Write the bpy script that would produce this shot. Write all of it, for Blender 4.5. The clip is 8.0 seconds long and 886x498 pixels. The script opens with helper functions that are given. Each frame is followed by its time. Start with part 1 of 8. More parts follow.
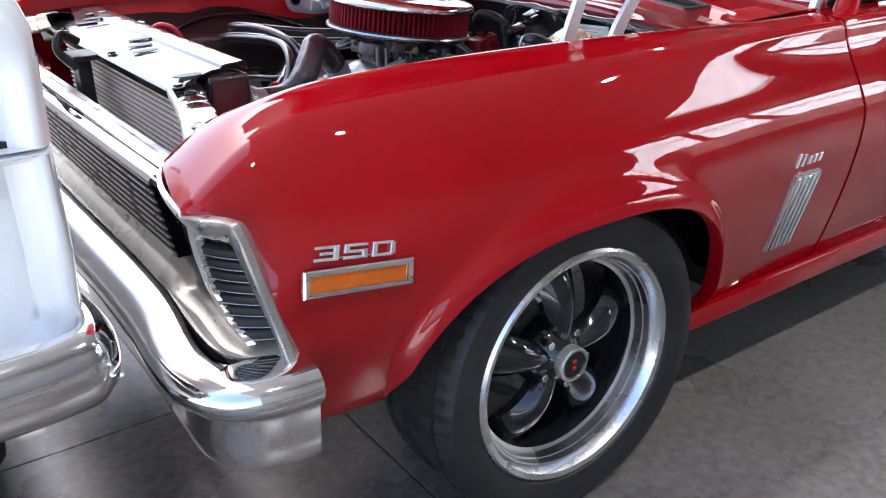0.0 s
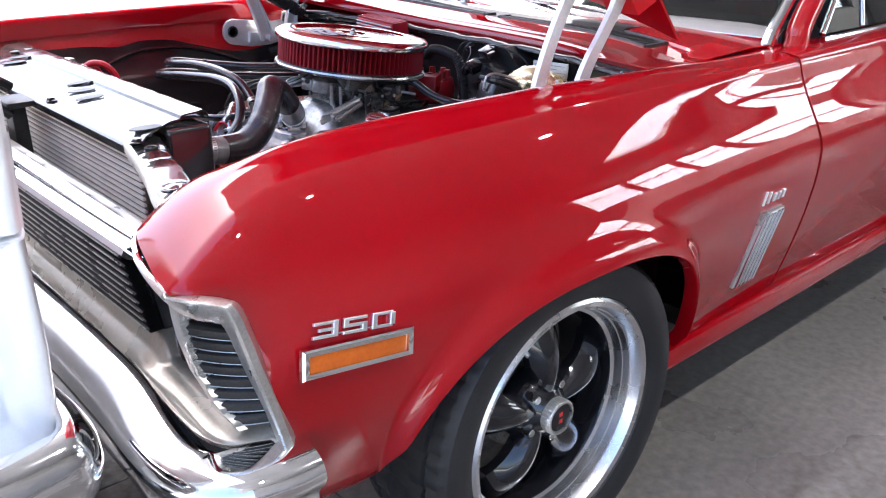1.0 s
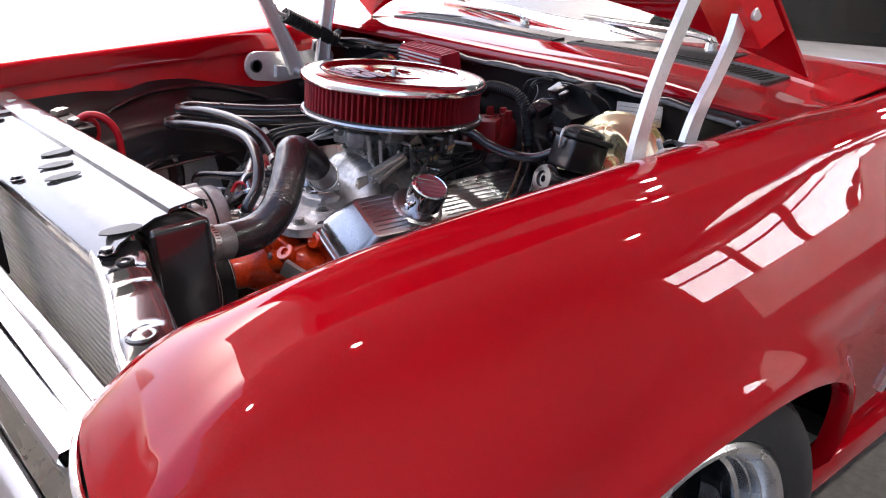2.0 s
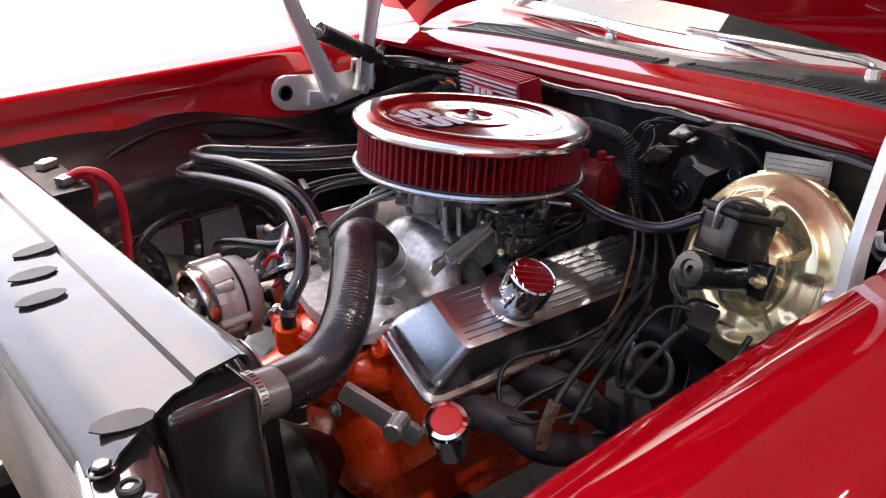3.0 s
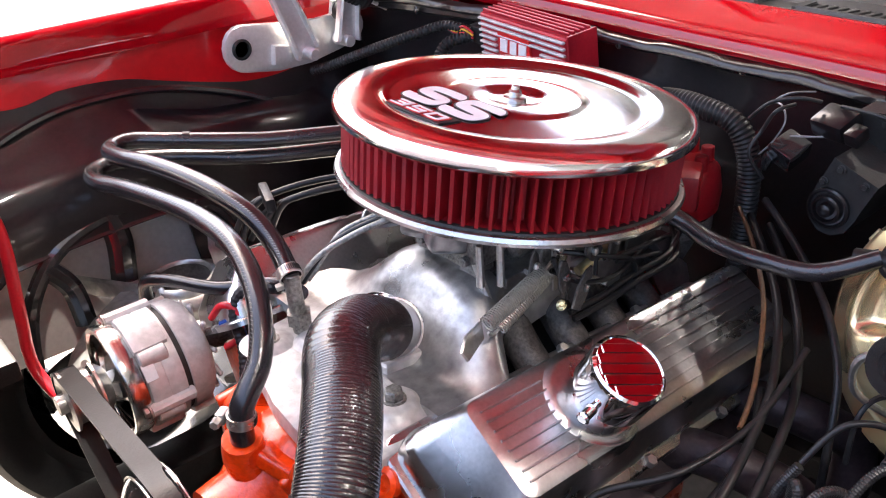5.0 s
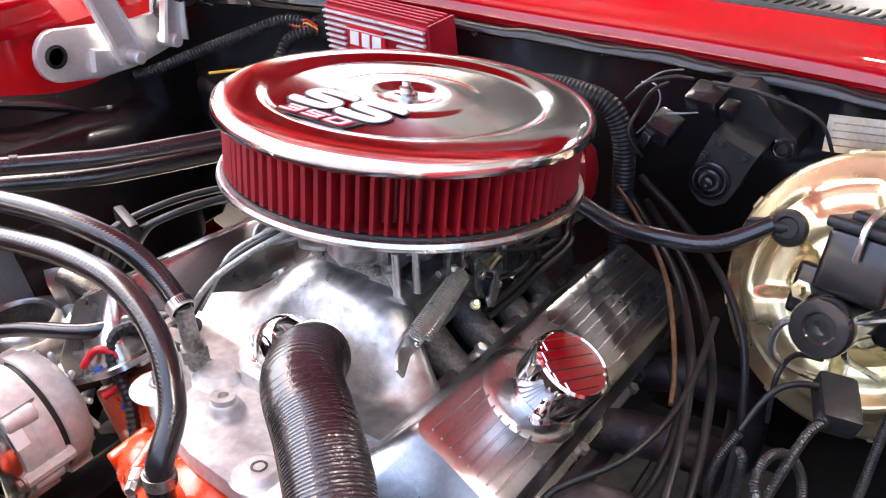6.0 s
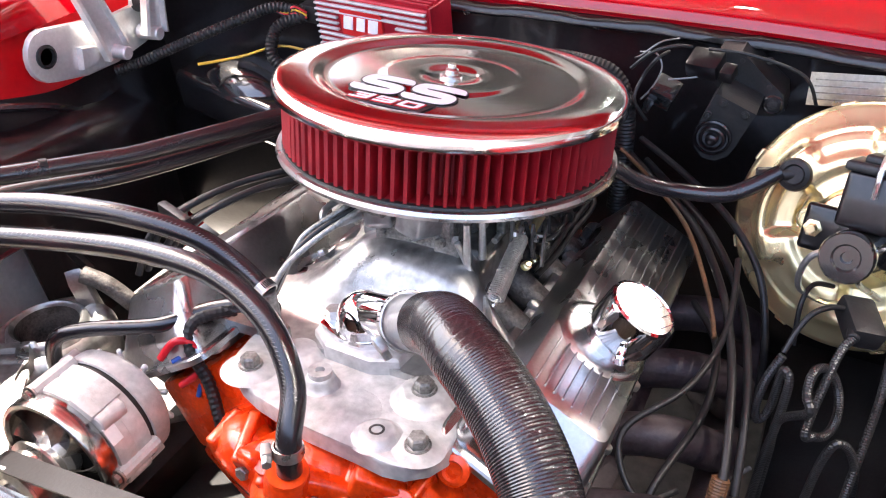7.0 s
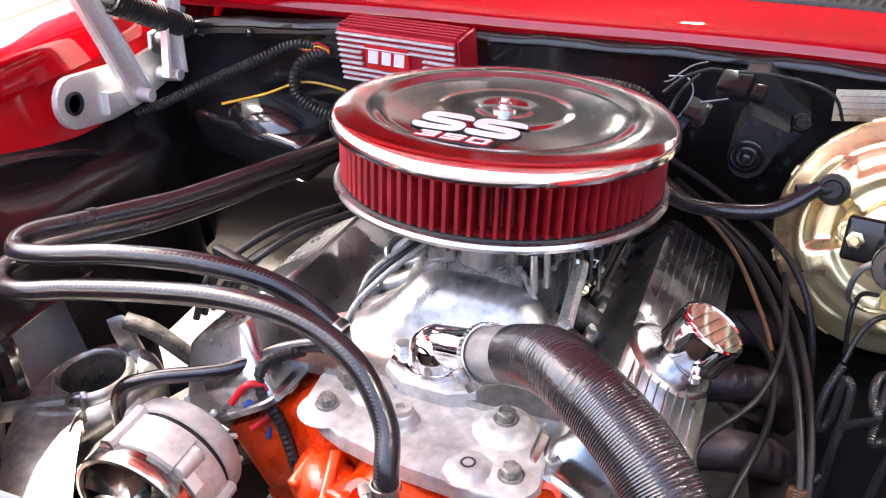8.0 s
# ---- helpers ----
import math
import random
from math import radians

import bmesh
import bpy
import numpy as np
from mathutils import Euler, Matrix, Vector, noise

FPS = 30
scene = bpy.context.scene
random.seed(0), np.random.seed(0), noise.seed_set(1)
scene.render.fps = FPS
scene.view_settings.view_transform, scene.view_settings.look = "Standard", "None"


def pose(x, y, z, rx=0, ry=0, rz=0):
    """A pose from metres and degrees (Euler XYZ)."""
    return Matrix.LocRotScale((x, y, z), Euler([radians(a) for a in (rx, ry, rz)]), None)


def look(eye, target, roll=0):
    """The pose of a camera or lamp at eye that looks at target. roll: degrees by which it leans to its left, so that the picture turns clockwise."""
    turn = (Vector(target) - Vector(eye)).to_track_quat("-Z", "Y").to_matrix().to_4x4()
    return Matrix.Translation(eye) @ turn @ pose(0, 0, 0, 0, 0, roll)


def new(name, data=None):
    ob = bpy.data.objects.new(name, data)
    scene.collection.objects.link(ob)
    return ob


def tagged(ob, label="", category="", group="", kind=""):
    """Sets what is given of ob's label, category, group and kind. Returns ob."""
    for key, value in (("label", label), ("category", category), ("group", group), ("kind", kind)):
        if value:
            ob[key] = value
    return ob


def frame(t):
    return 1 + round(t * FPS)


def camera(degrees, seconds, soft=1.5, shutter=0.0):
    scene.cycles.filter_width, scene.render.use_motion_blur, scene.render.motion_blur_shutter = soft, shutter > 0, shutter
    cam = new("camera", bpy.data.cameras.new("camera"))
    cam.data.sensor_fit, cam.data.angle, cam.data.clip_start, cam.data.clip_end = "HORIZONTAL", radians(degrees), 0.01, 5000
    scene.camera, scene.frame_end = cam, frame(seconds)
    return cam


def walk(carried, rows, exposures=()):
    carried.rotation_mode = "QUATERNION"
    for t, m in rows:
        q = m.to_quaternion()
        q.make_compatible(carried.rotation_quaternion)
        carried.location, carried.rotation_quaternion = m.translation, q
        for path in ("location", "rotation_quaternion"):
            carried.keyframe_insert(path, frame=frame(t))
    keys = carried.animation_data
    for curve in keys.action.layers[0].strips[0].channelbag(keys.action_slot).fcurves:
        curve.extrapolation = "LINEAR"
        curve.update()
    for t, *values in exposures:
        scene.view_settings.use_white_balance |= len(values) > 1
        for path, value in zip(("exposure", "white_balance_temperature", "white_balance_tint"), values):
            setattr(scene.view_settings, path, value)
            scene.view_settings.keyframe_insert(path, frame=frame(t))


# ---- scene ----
cam = camera(54.9, 8.0, 1.1)
PATH = [
    (0, (-0.993, -1.881, 1.161), (0.068, -0.383, 0.367), -0.7),
    (0.5, (-1.036, -1.833, 1.182), (0.167, -0.436, 0.405), 0.0),
    (1, (-1.033, -1.733, 1.204), (0.197, -0.355, 0.436), 0.1),
    (1.5, (-0.915, -1.574, 1.212), (0.291, -0.174, 0.448), -0.5),
    (2, (-0.784, -1.398, 1.22), (0.364, 0.047, 0.451), -1.9),
    (2.2, (-0.746, -1.307, 1.226), (0.383, 0.15, 0.451), -2.0),
    (3.3, (-0.563, -0.894, 1.242), (0.553, 0.534, 0.396), -2.7),
    (3.5, (-0.513, -0.839, 1.232), (0.585, 0.58, 0.349), -2.5),
    (4, (-0.435, -0.725, 1.201), (0.62, 0.711, 0.292), -2.8),
    (4.2, (-0.417, -0.685, 1.202), (0.622, 0.749, 0.271), -3.0),
    (5.3, (-0.361, -0.566, 1.174), (0.782, 0.746, 0.188), -3.9),
    (5.5, (-0.378, -0.538, 1.173), (0.837, 0.701, 0.179), -3.0),
    (6, (-0.408, -0.483, 1.182), (0.99, 0.524, 0.166), -2.0),
    (6.5, (-0.477, -0.423, 1.197), (0.993, 0.413, 0.13), -2.3),
    (7, (-0.547, -0.36, 1.22), (0.957, 0.397, 0.14), -2.0),
    (7.5, (-0.586, -0.301, 1.239), (0.947, 0.416, 0.173), -2.5),
    (8, (-0.595, -0.262, 1.246), (0.968, 0.414, 0.195), -3.1),
]
EXPOSURES = [(0.0, 2.0, 6000, 12), (0.5, 2.22, 6000, 13), (1.0, 2.35, 6000, 14), (2.0, 2.06, 6500, 16), (3.5, 2.10, 6950, 17), (4.0, 2.35, 6900, 18), (5.5, 3.06, 6900, 15), (8.0, 3.24, 6850, 15)]
walk(cam, [(t, look(eye, target, roll)) for t, eye, target, roll in PATH], EXPOSURES)

# ---- world and light ----
world = bpy.data.worlds.new("sky")
scene.world = world
world.use_nodes = True
wn = world.node_tree.nodes
sky = wn.new("ShaderNodeTexSky")
sky.sky_type = "NISHITA"
sky.sun_disc = False
sky.dust_density = 4.0
sky.sun_elevation = radians(59)
sky.sun_rotation = radians(13)
wn["Background"].inputs["Strength"].default_value = 0.15
world.node_tree.links.new(sky.outputs["Color"], wn["Background"].inputs["Color"])

SUN_FROM = Vector((0.12, 0.50, 0.86)).normalized()
sun = new("sun", bpy.data.lights.new("sun", "SUN"))
sun.data.energy = 4.5
sun.data.angle = radians(0.5)
sun.data.color = (1.0, 0.95, 0.86)
sun.matrix_world = look(SUN_FROM * 20, (0, 0, 0))

# ---- materials ----


def material(name, colour, rough=0.5, metal=0.0, spec=0.5, coat=0.0, coat_rough=0.03):
    m = bpy.data.materials.new(name)
    m.use_nodes = True
    b = m.node_tree.nodes["Principled BSDF"]
    b.inputs["Base Color"].default_value = (*colour, 1)
    b.inputs["Roughness"].default_value = rough
    b.inputs["Metallic"].default_value = metal
    b.inputs["Specular IOR Level"].default_value = spec
    b.inputs["Coat Weight"].default_value = coat
    b.inputs["Coat Roughness"].default_value = coat_rough
    return m


def varied(m, dark, light, scale=8.0, fine=120.0, bump=0.1, bump_scale=None, rough=None, detail=6.0, distance=0.002):
    """Two scales of noise in colour and roughness, and a fine relief, in object coordinates."""
    nt = m.node_tree
    b = nt.nodes["Principled BSDF"]
    co = nt.nodes.new("ShaderNodeTexCoord")
    big, small = nt.nodes.new("ShaderNodeTexNoise"), nt.nodes.new("ShaderNodeTexNoise")
    for n, s in ((big, scale), (small, fine)):
        n.inputs["Scale"].default_value = s
        n.inputs["Detail"].default_value = detail
        nt.links.new(co.outputs["Object"], n.inputs["Vector"])
    mix = nt.nodes.new("ShaderNodeMath")
    mix.operation = "MULTIPLY_ADD"
    mix.inputs[1].default_value = 0.45
    nt.links.new(small.outputs["Fac"], mix.inputs[0])
    half = nt.nodes.new("ShaderNodeMath")
    half.operation = "MULTIPLY"
    half.inputs[1].default_value = 0.55
    nt.links.new(big.outputs["Fac"], half.inputs[0])
    nt.links.new(half.outputs[0], mix.inputs[2])
    ramp = nt.nodes.new("ShaderNodeValToRGB")
    ramp.color_ramp.elements[0].position, ramp.color_ramp.elements[1].position = 0.35, 0.65
    ramp.color_ramp.elements[0].color, ramp.color_ramp.elements[1].color = (*dark, 1), (*light, 1)
    nt.links.new(mix.outputs[0], ramp.inputs["Fac"])
    nt.links.new(ramp.outputs["Color"], b.inputs["Base Color"])
    if rough:
        mr = nt.nodes.new("ShaderNodeMapRange")
        mr.inputs["From Min"].default_value, mr.inputs["From Max"].default_value = 0.3, 0.7
        mr.inputs["To Min"].default_value, mr.inputs["To Max"].default_value = rough
        nt.links.new(big.outputs["Fac"], mr.inputs["Value"])
        nt.links.new(mr.outputs["Result"], b.inputs["Roughness"])
    if bump:
        bp = nt.nodes.new("ShaderNodeBump")
        bp.inputs["Strength"].default_value = bump
        bp.inputs["Distance"].default_value = distance
        src = small
        if bump_scale:
            src = nt.nodes.new("ShaderNodeTexNoise")
            src.inputs["Scale"].default_value = bump_scale
            src.inputs["Detail"].default_value = 3.0
            nt.links.new(co.outputs["Object"], src.inputs["Vector"])
        nt.links.new(src.outputs["Fac"], bp.inputs["Height"])
        nt.links.new(bp.outputs["Normal"], b.inputs["Normal"])
    return m


RED = varied(material("red_car_paint", (0.34, 0.002, 0.006), 0.45, 0.0, 0.0, 1.0, 0.012), (0.275, 0.0010, 0.0045), (0.335, 0.0016, 0.006), 3.0, 400.0, 0.03, 30.0)
RED.node_tree.nodes["Principled BSDF"].inputs["Coat IOR"].default_value = 1.56
# RED with a raised base: missing bounce light is put into the colour.
RED_LIT = varied(material("brightened_red_paint", (0.42, 0.008, 0.014), 0.3, 0.0, 0.5, 0.6, 0.08), (0.50, 0.004, 0.008), (0.62, 0.007, 0.012), 6.0, 90.0, 0.1)
WHITE = varied(material("white_car_paint", (0.78, 0.80, 0.82), 0.3, 0.0, 0.5, 0.8, 0.04), (0.74, 0.76, 0.79), (0.80, 0.82, 0.84), 3.0, 300.0, 0.02)
CHROME = varied(material("chrome", (0.82, 0.82, 0.83), 0.06, 1.0), (0.78, 0.78, 0.79), (0.86, 0.86, 0.87), 12.0, 200.0, 0.03, 18.0, (0.03, 0.11))
CHROME_OLD = varied(material("worn_chrome", (0.6, 0.59, 0.57), 0.2, 1.0), (0.42, 0.41, 0.38), (0.68, 0.67, 0.65), 9.0, 160.0, 0.08, 60.0, (0.12, 0.32))
POLISHED = varied(material("polished_aluminium", (0.66, 0.66, 0.67), 0.2, 1.0), (0.42, 0.425, 0.425), (0.56, 0.565, 0.565), 14.0, 260.0, 0.04, 90.0, (0.22, 0.36))
LID_CHROME = varied(material("brushed_chrome_lid", (0.80, 0.80, 0.81), 0.14, 1.0), (0.76, 0.76, 0.77), (0.84, 0.84, 0.85), 9.0, 220.0, 0.02, 40.0, (0.09, 0.16))
CAST = varied(material("cast_aluminium", (0.6, 0.6, 0.59), 0.36, 0.85), (0.20, 0.199, 0.193), (0.50, 0.498, 0.486), 16.0, 80.0, 0.10, 260.0, (0.26, 0.42))
# Paler and rougher than CAST, for the manifold's front plate and bosses.
PALE_CAST = varied(material("pale_cast_aluminium", (0.6, 0.6, 0.59), 0.48, 0.35), (0.34, 0.335, 0.325), (0.62, 0.615, 0.60), 22.0, 90.0, 0.22, 240.0, (0.38, 0.55))
CAST_DIRTY = varied(material("dirty_cast_metal", (0.3, 0.29, 0.27), 0.5, 0.7), (0.10, 0.095, 0.085), (0.42, 0.41, 0.38), 40.0, 300.0, 0.4, 300.0, (0.35, 0.6))
# Grime on castings, with the shade between parts put into the colour.
GRIME_SHADE = varied(material("oily_shaded_casting", (0.06, 0.055, 0.05), 0.5, 0.3), (0.018, 0.016, 0.015), (0.13, 0.12, 0.11), 45.0, 300.0, 0.5, 260.0, (0.35, 0.65))
STEEL = varied(material("zinc_steel", (0.62, 0.61, 0.58), 0.32, 0.9), (0.45, 0.44, 0.41), (0.70, 0.69, 0.66), 18.0, 240.0, 0.1, None, (0.22, 0.42))
GALV = varied(material("grey_hinge_steel", (0.55, 0.54, 0.52), 0.4, 0.6), (0.66, 0.65, 0.63), (0.82, 0.81, 0.79), 14.0, 180.0, 0.15, None, (0.3, 0.5))
ORANGE = varied(material("orange_engine_paint", (0.72, 0.09, 0.015), 0.35, 0.0, 0.5, 0.5, 0.12), (0.58, 0.028, 0.003), (0.95, 0.080, 0.007), 30.0, 220.0, 0.3, 160.0, (0.2, 0.38))
BLACK = varied(material("glossy_black_paint", (0.010, 0.009, 0.010), 0.30, 0.0, 0.30, 0.45, 0.07), (0.004, 0.0035, 0.004), (0.014, 0.0115, 0.0125), 7.0, 160.0, 0.25, 40.0)
BLACK_SHINE = varied(material("black_enamel", (0.012, 0.012, 0.013), 0.18, 0.0, 0.6, 1.0, 0.05), (0.010, 0.010, 0.011), (0.022, 0.021, 0.021), 12.0, 200.0, 0.12, 22.0)
PANEL = varied(material("dusty_black_enamel", (0.012, 0.012, 0.013), 0.2, 0.0, 0.2, 0.85, 0.07), (0.010, 0.010, 0.011), (0.026, 0.025, 0.025), 10.0, 240.0, 0.22, 70.0)
SATIN = varied(material("satin_black", (0.025, 0.025, 0.026), 0.42, 0.0, 0.32), (0.011, 0.011, 0.0115), (0.028, 0.027, 0.026), 20.0, 260.0, 0.15)
RUBBER = varied(material("black_rubber", (0.012, 0.012, 0.012), 0.42, 0.0, 0.35), (0.008, 0.008, 0.008), (0.018, 0.017, 0.017), 16.0, 300.0, 0.12, None, (0.32, 0.5))
# Much paler grey than the hose rubber; also used on thin wires.
CUFF = varied(material("grey_hose_cuff", (0.10, 0.10, 0.10), 0.3, 0.0, 0.6, 0.3, 0.2), (0.10, 0.098, 0.096), (0.24, 0.236, 0.23), 25.0, 400.0, 0.1, 300.0)
CUFF_PRINT = varied(material("faded_hose_print", (0.3, 0.3, 0.3), 0.5), (0.06, 0.06, 0.06), (0.13, 0.13, 0.125), 80.0, 400.0, 0.0)
HOSE = varied(material("hose_rubber", (0.018, 0.016, 0.018), 0.2, 0.0, 0.5, 0.35, 0.10), (0.010, 0.009, 0.010), (0.022, 0.019, 0.021), 20.0, 500.0, 0.15, 700.0, (0.14, 0.24))
TYRE = varied(material("tyre_rubber", (0.02, 0.02, 0.021), 0.55), (0.009, 0.009, 0.010), (0.020, 0.020, 0.021), 8.0, 200.0, 0.12, None, (0.45, 0.65))
GLOSS_SPOKE = varied(material("gloss_black_wheel", (0.008, 0.008, 0.010), 0.10, 0.0, 0.3, 0.8, 0.02), (0.006, 0.006, 0.008), (0.012, 0.012, 0.014), 8.0, 100.0, 0.0)
GOLD = varied(material("yellow_zinc_plate", (0.78, 0.64, 0.36), 0.24, 0.85), (0.84, 0.66, 0.38), (0.90, 0.82, 0.48), 7.0, 30.0, 0.04, None, (0.20, 0.34))
BRIGHT = varied(material("bright_badge_metal", (0.9, 0.9, 0.9), 0.35, 1.0), (0.84, 0.84, 0.84), (0.93, 0.93, 0.93), 30.0, 300.0, 0.02, None, (0.28, 0.42))
AMBER = varied(material("amber_lens", (0.85, 0.24, 0.01), 0.2, 0.0, 0.5, 0.8), (0.46, 0.085, 0.002), (0.60, 0.125, 0.004), 20.0, 200.0, 0.1)
FILTER = varied(material("red_oiled_gauze", (0.42, 0.015, 0.025), 0.5), (0.20, 0.002, 0.007), (0.36, 0.005, 0.012), 30.0, 900.0, 0.4, 1400.0)
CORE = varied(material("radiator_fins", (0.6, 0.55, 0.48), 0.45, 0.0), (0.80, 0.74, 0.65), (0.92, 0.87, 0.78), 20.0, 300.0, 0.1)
FINBED = varied(material("dark_fin_bed", (0.10, 0.08, 0.055), 0.5), (0.06, 0.045, 0.03), (0.15, 0.12, 0.085), 30.0, 500.0, 0.3)
BEIGE = varied(material("silver_filler_paint", (0.5, 0.48, 0.44), 0.28, 0.6), (0.40, 0.375, 0.31), (0.50, 0.47, 0.40), 6.0, 200.0, 0.05, 40.0, (0.2, 0.34))
CONDUIT = varied(material("grey_black_conduit", (0.05, 0.05, 0.05), 0.35), (0.012, 0.012, 0.012), (0.028, 0.027, 0.026), 20.0, 260.0, 0.1)
HEADER = varied(material("ceramic_header_coat", (0.13, 0.10, 0.105), 0.5, 0.3), (0.022, 0.016, 0.018), (0.060, 0.044, 0.048), 15.0, 200.0, 0.2)
LABEL = varied(material("white_print", (0.8, 0.8, 0.8), 0.4), (0.74, 0.74, 0.74), (0.83, 0.83, 0.83), 40.0, 300.0, 0.0)
INK = varied(material("black_print", (0.012, 0.012, 0.012), 0.4), (0.01, 0.01, 0.01), (0.018, 0.018, 0.018), 40.0, 300.0, 0.0)
RED_TRIM = varied(material("red_print", (0.55, 0.02, 0.02), 0.35), (0.48, 0.015, 0.015), (0.60, 0.025, 0.025), 40.0, 300.0, 0.0)
CAP_RED = varied(material("dark_red_plastic", (0.30, 0.006, 0.01), 0.4), (0.22, 0.004, 0.007), (0.32, 0.007, 0.012), 30.0, 300.0, 0.1)
RED_BOX = varied(material("red_anodised_box", (0.36, 0.010, 0.022), 0.35, 0.35), (0.30, 0.008, 0.018), (0.42, 0.014, 0.028), 20.0, 250.0, 0.1)
WIRE_RED = varied(material("red_cable", (0.55, 0.01, 0.02), 0.35), (0.48, 0.008, 0.016), (0.60, 0.015, 0.025), 30.0, 300.0, 0.0)
WIRE_YELLOW = varied(material("yellow_cable", (0.7, 0.42, 0.03), 0.4), (0.62, 0.36, 0.02), (0.75, 0.46, 0.04), 30.0, 300.0, 0.0)
WIRE_BLUE = varied(material("blue_cable", (0.02, 0.08, 0.35), 0.4), (0.015, 0.06, 0.30), (0.03, 0.10, 0.40), 30.0, 300.0, 0.0)
RUST = varied(material("heat_browned_sleeve", (0.22, 0.10, 0.04), 0.5), (0.05, 0.026, 0.014), (0.17, 0.080, 0.030), 60.0, 300.0, 0.1)
PALE_PLATE = varied(material("pale_opening_plate", (0.7, 0.66, 0.62), 0.5, 0.1), (0.62, 0.58, 0.54), (0.78, 0.74, 0.70), 9.0, 120.0, 0.1)
ALTCASE = varied(material("bright_cast_case", (0.60, 0.59, 0.58), 0.42, 0.25), (0.40, 0.39, 0.385), (0.62, 0.605, 0.60), 26.0, 120.0, 0.2, 420.0, (0.36, 0.52))


def glass_material(name, tint, rough=0.01):
    m = material(name, tint, rough)
    m.node_tree.nodes["Principled BSDF"].inputs["Transmission Weight"].default_value = 1.0
    m.node_tree.nodes["Principled BSDF"].inputs["IOR"].default_value = 1.45
    return m


GLASS = glass_material("tinted_window_glass", (0.12, 0.16, 0.155))
CLEAR = glass_material("clear_window_glass", (0.95, 0.97, 0.97))


def concrete(name, dark, light, rough):
    m = varied(material(name, light, 0.4), dark, light, 1.3, 40.0, 0.12, 90.0, rough, 8.0)
    return m


FLOOR = concrete("polished_concrete", (0.10, 0.089, 0.078), (0.235, 0.215, 0.19), (0.16, 0.42))
YARD = concrete("sunlit_concrete_yard", (0.50, 0.49, 0.46), (0.62, 0.61, 0.58), (0.6, 0.85))
WALL = concrete("painted_hall_wall", (0.17, 0.165, 0.165), (0.23, 0.225, 0.225), (0.5, 0.7))
CEIL = concrete("hall_roof_sheet", (0.20, 0.20, 0.21), (0.26, 0.26, 0.27), (0.4, 0.6))
GLOW = material("glowing_backdrop", (0.8, 0.8, 0.8), 0.8)
GLOW.node_tree.nodes["Principled BSDF"].inputs["Emission Color"].default_value = (0.86, 0.93, 1.0, 1)
GLOW.node_tree.nodes["Principled BSDF"].inputs["Emission Strength"].default_value = 1.7
RIM = varied(material("machined_rim", (0.74, 0.74, 0.75), 0.16, 1.0), (0.66, 0.66, 0.67), (0.80, 0.80, 0.81), 10.0, 240.0, 0.05, 60.0, (0.22, 0.34))
GRASS = concrete("far_dry_ground", (0.16, 0.17, 0.09), (0.26, 0.25, 0.16), (0.8, 0.95))
LAMPGLOW = material("lamp_diffuser", (0.9, 0.9, 0.9), 0.4)
LAMPGLOW.node_tree.nodes["Principled BSDF"].inputs["Emission Color"].default_value = (1.0, 0.97, 0.92, 1)
LAMPGLOW.node_tree.nodes["Principled BSDF"].inputs["Emission Strength"].default_value = 25.0

# ---- building helpers ----


def link(name, bm, mat, parent=None, label="", smooth=True, angle=35):
    bm.normal_update()
    for f in bm.faces:
        f.smooth = smooth
    if smooth:
        lim = radians(angle)
        for e in bm.edges:
            if len(e.link_faces) == 2 and e.calc_face_angle(0) > lim:
                e.smooth = False
    me = bpy.data.meshes.new(name)
    bm.to_mesh(me)
    bm.free()
    me.materials.append(mat)
    ob = new(name, me)
    if parent is not None:
        ob.parent = parent
    if label:
        tagged(ob, label)
    return ob


part = link


def thing(name, place, label, category, group="", kind="", m=None):
    ob = new(name)
    ob.empty_display_size = 0.05
    ob.matrix_world = m if m is not None else Matrix.Translation(place)
    return tagged(ob, label, category, group, kind)


def under(ob, parent):
    """Hang an object that is built in world coordinates under a thing without moving it."""
    ob.parent = parent
    ob.matrix_parent_inverse = parent_world(parent).inverted()
    return ob


def parent_world(ob):
    m = ob.matrix_basis.copy()
    return parent_world(ob.parent) @ ob.matrix_parent_inverse @ m if ob.parent else m


def piece(name, bm, mat, parent, label="", smooth=True, angle=35):
    """A part whose mesh is given in world coordinates."""
    return under(link(name, bm, mat, None, label, smooth, angle), parent)


def box(bm, centre, size, m=None, bevel=0.0, segs=2):
    before = set(bm.verts)
    r = bmesh.ops.create_cube(bm, size=1.0)
    vs = r["verts"]
    for v in vs:
        v.co = Vector((v.co.x * size[0], v.co.y * size[1], v.co.z * size[2]))
    if bevel:
        es = list({e for v in vs for e in v.link_edges})
        bmesh.ops.bevel(bm, geom=es, offset=bevel, segments=segs, affect="EDGES", profile=0.6)
    vs = [v for v in bm.verts if v not in before]
    t = Matrix.Translation(centre) @ (m if m is not None else Matrix())
    bmesh.ops.transform(bm, matrix=t, verts=vs)
    return bm


def axis_matrix(p0, p1):
    p0, p1 = Vector(p0), Vector(p1)
    return Matrix.Translation(p0) @ (p1 - p0).to_track_quat("Z", "X").to_matrix().to_4x4()


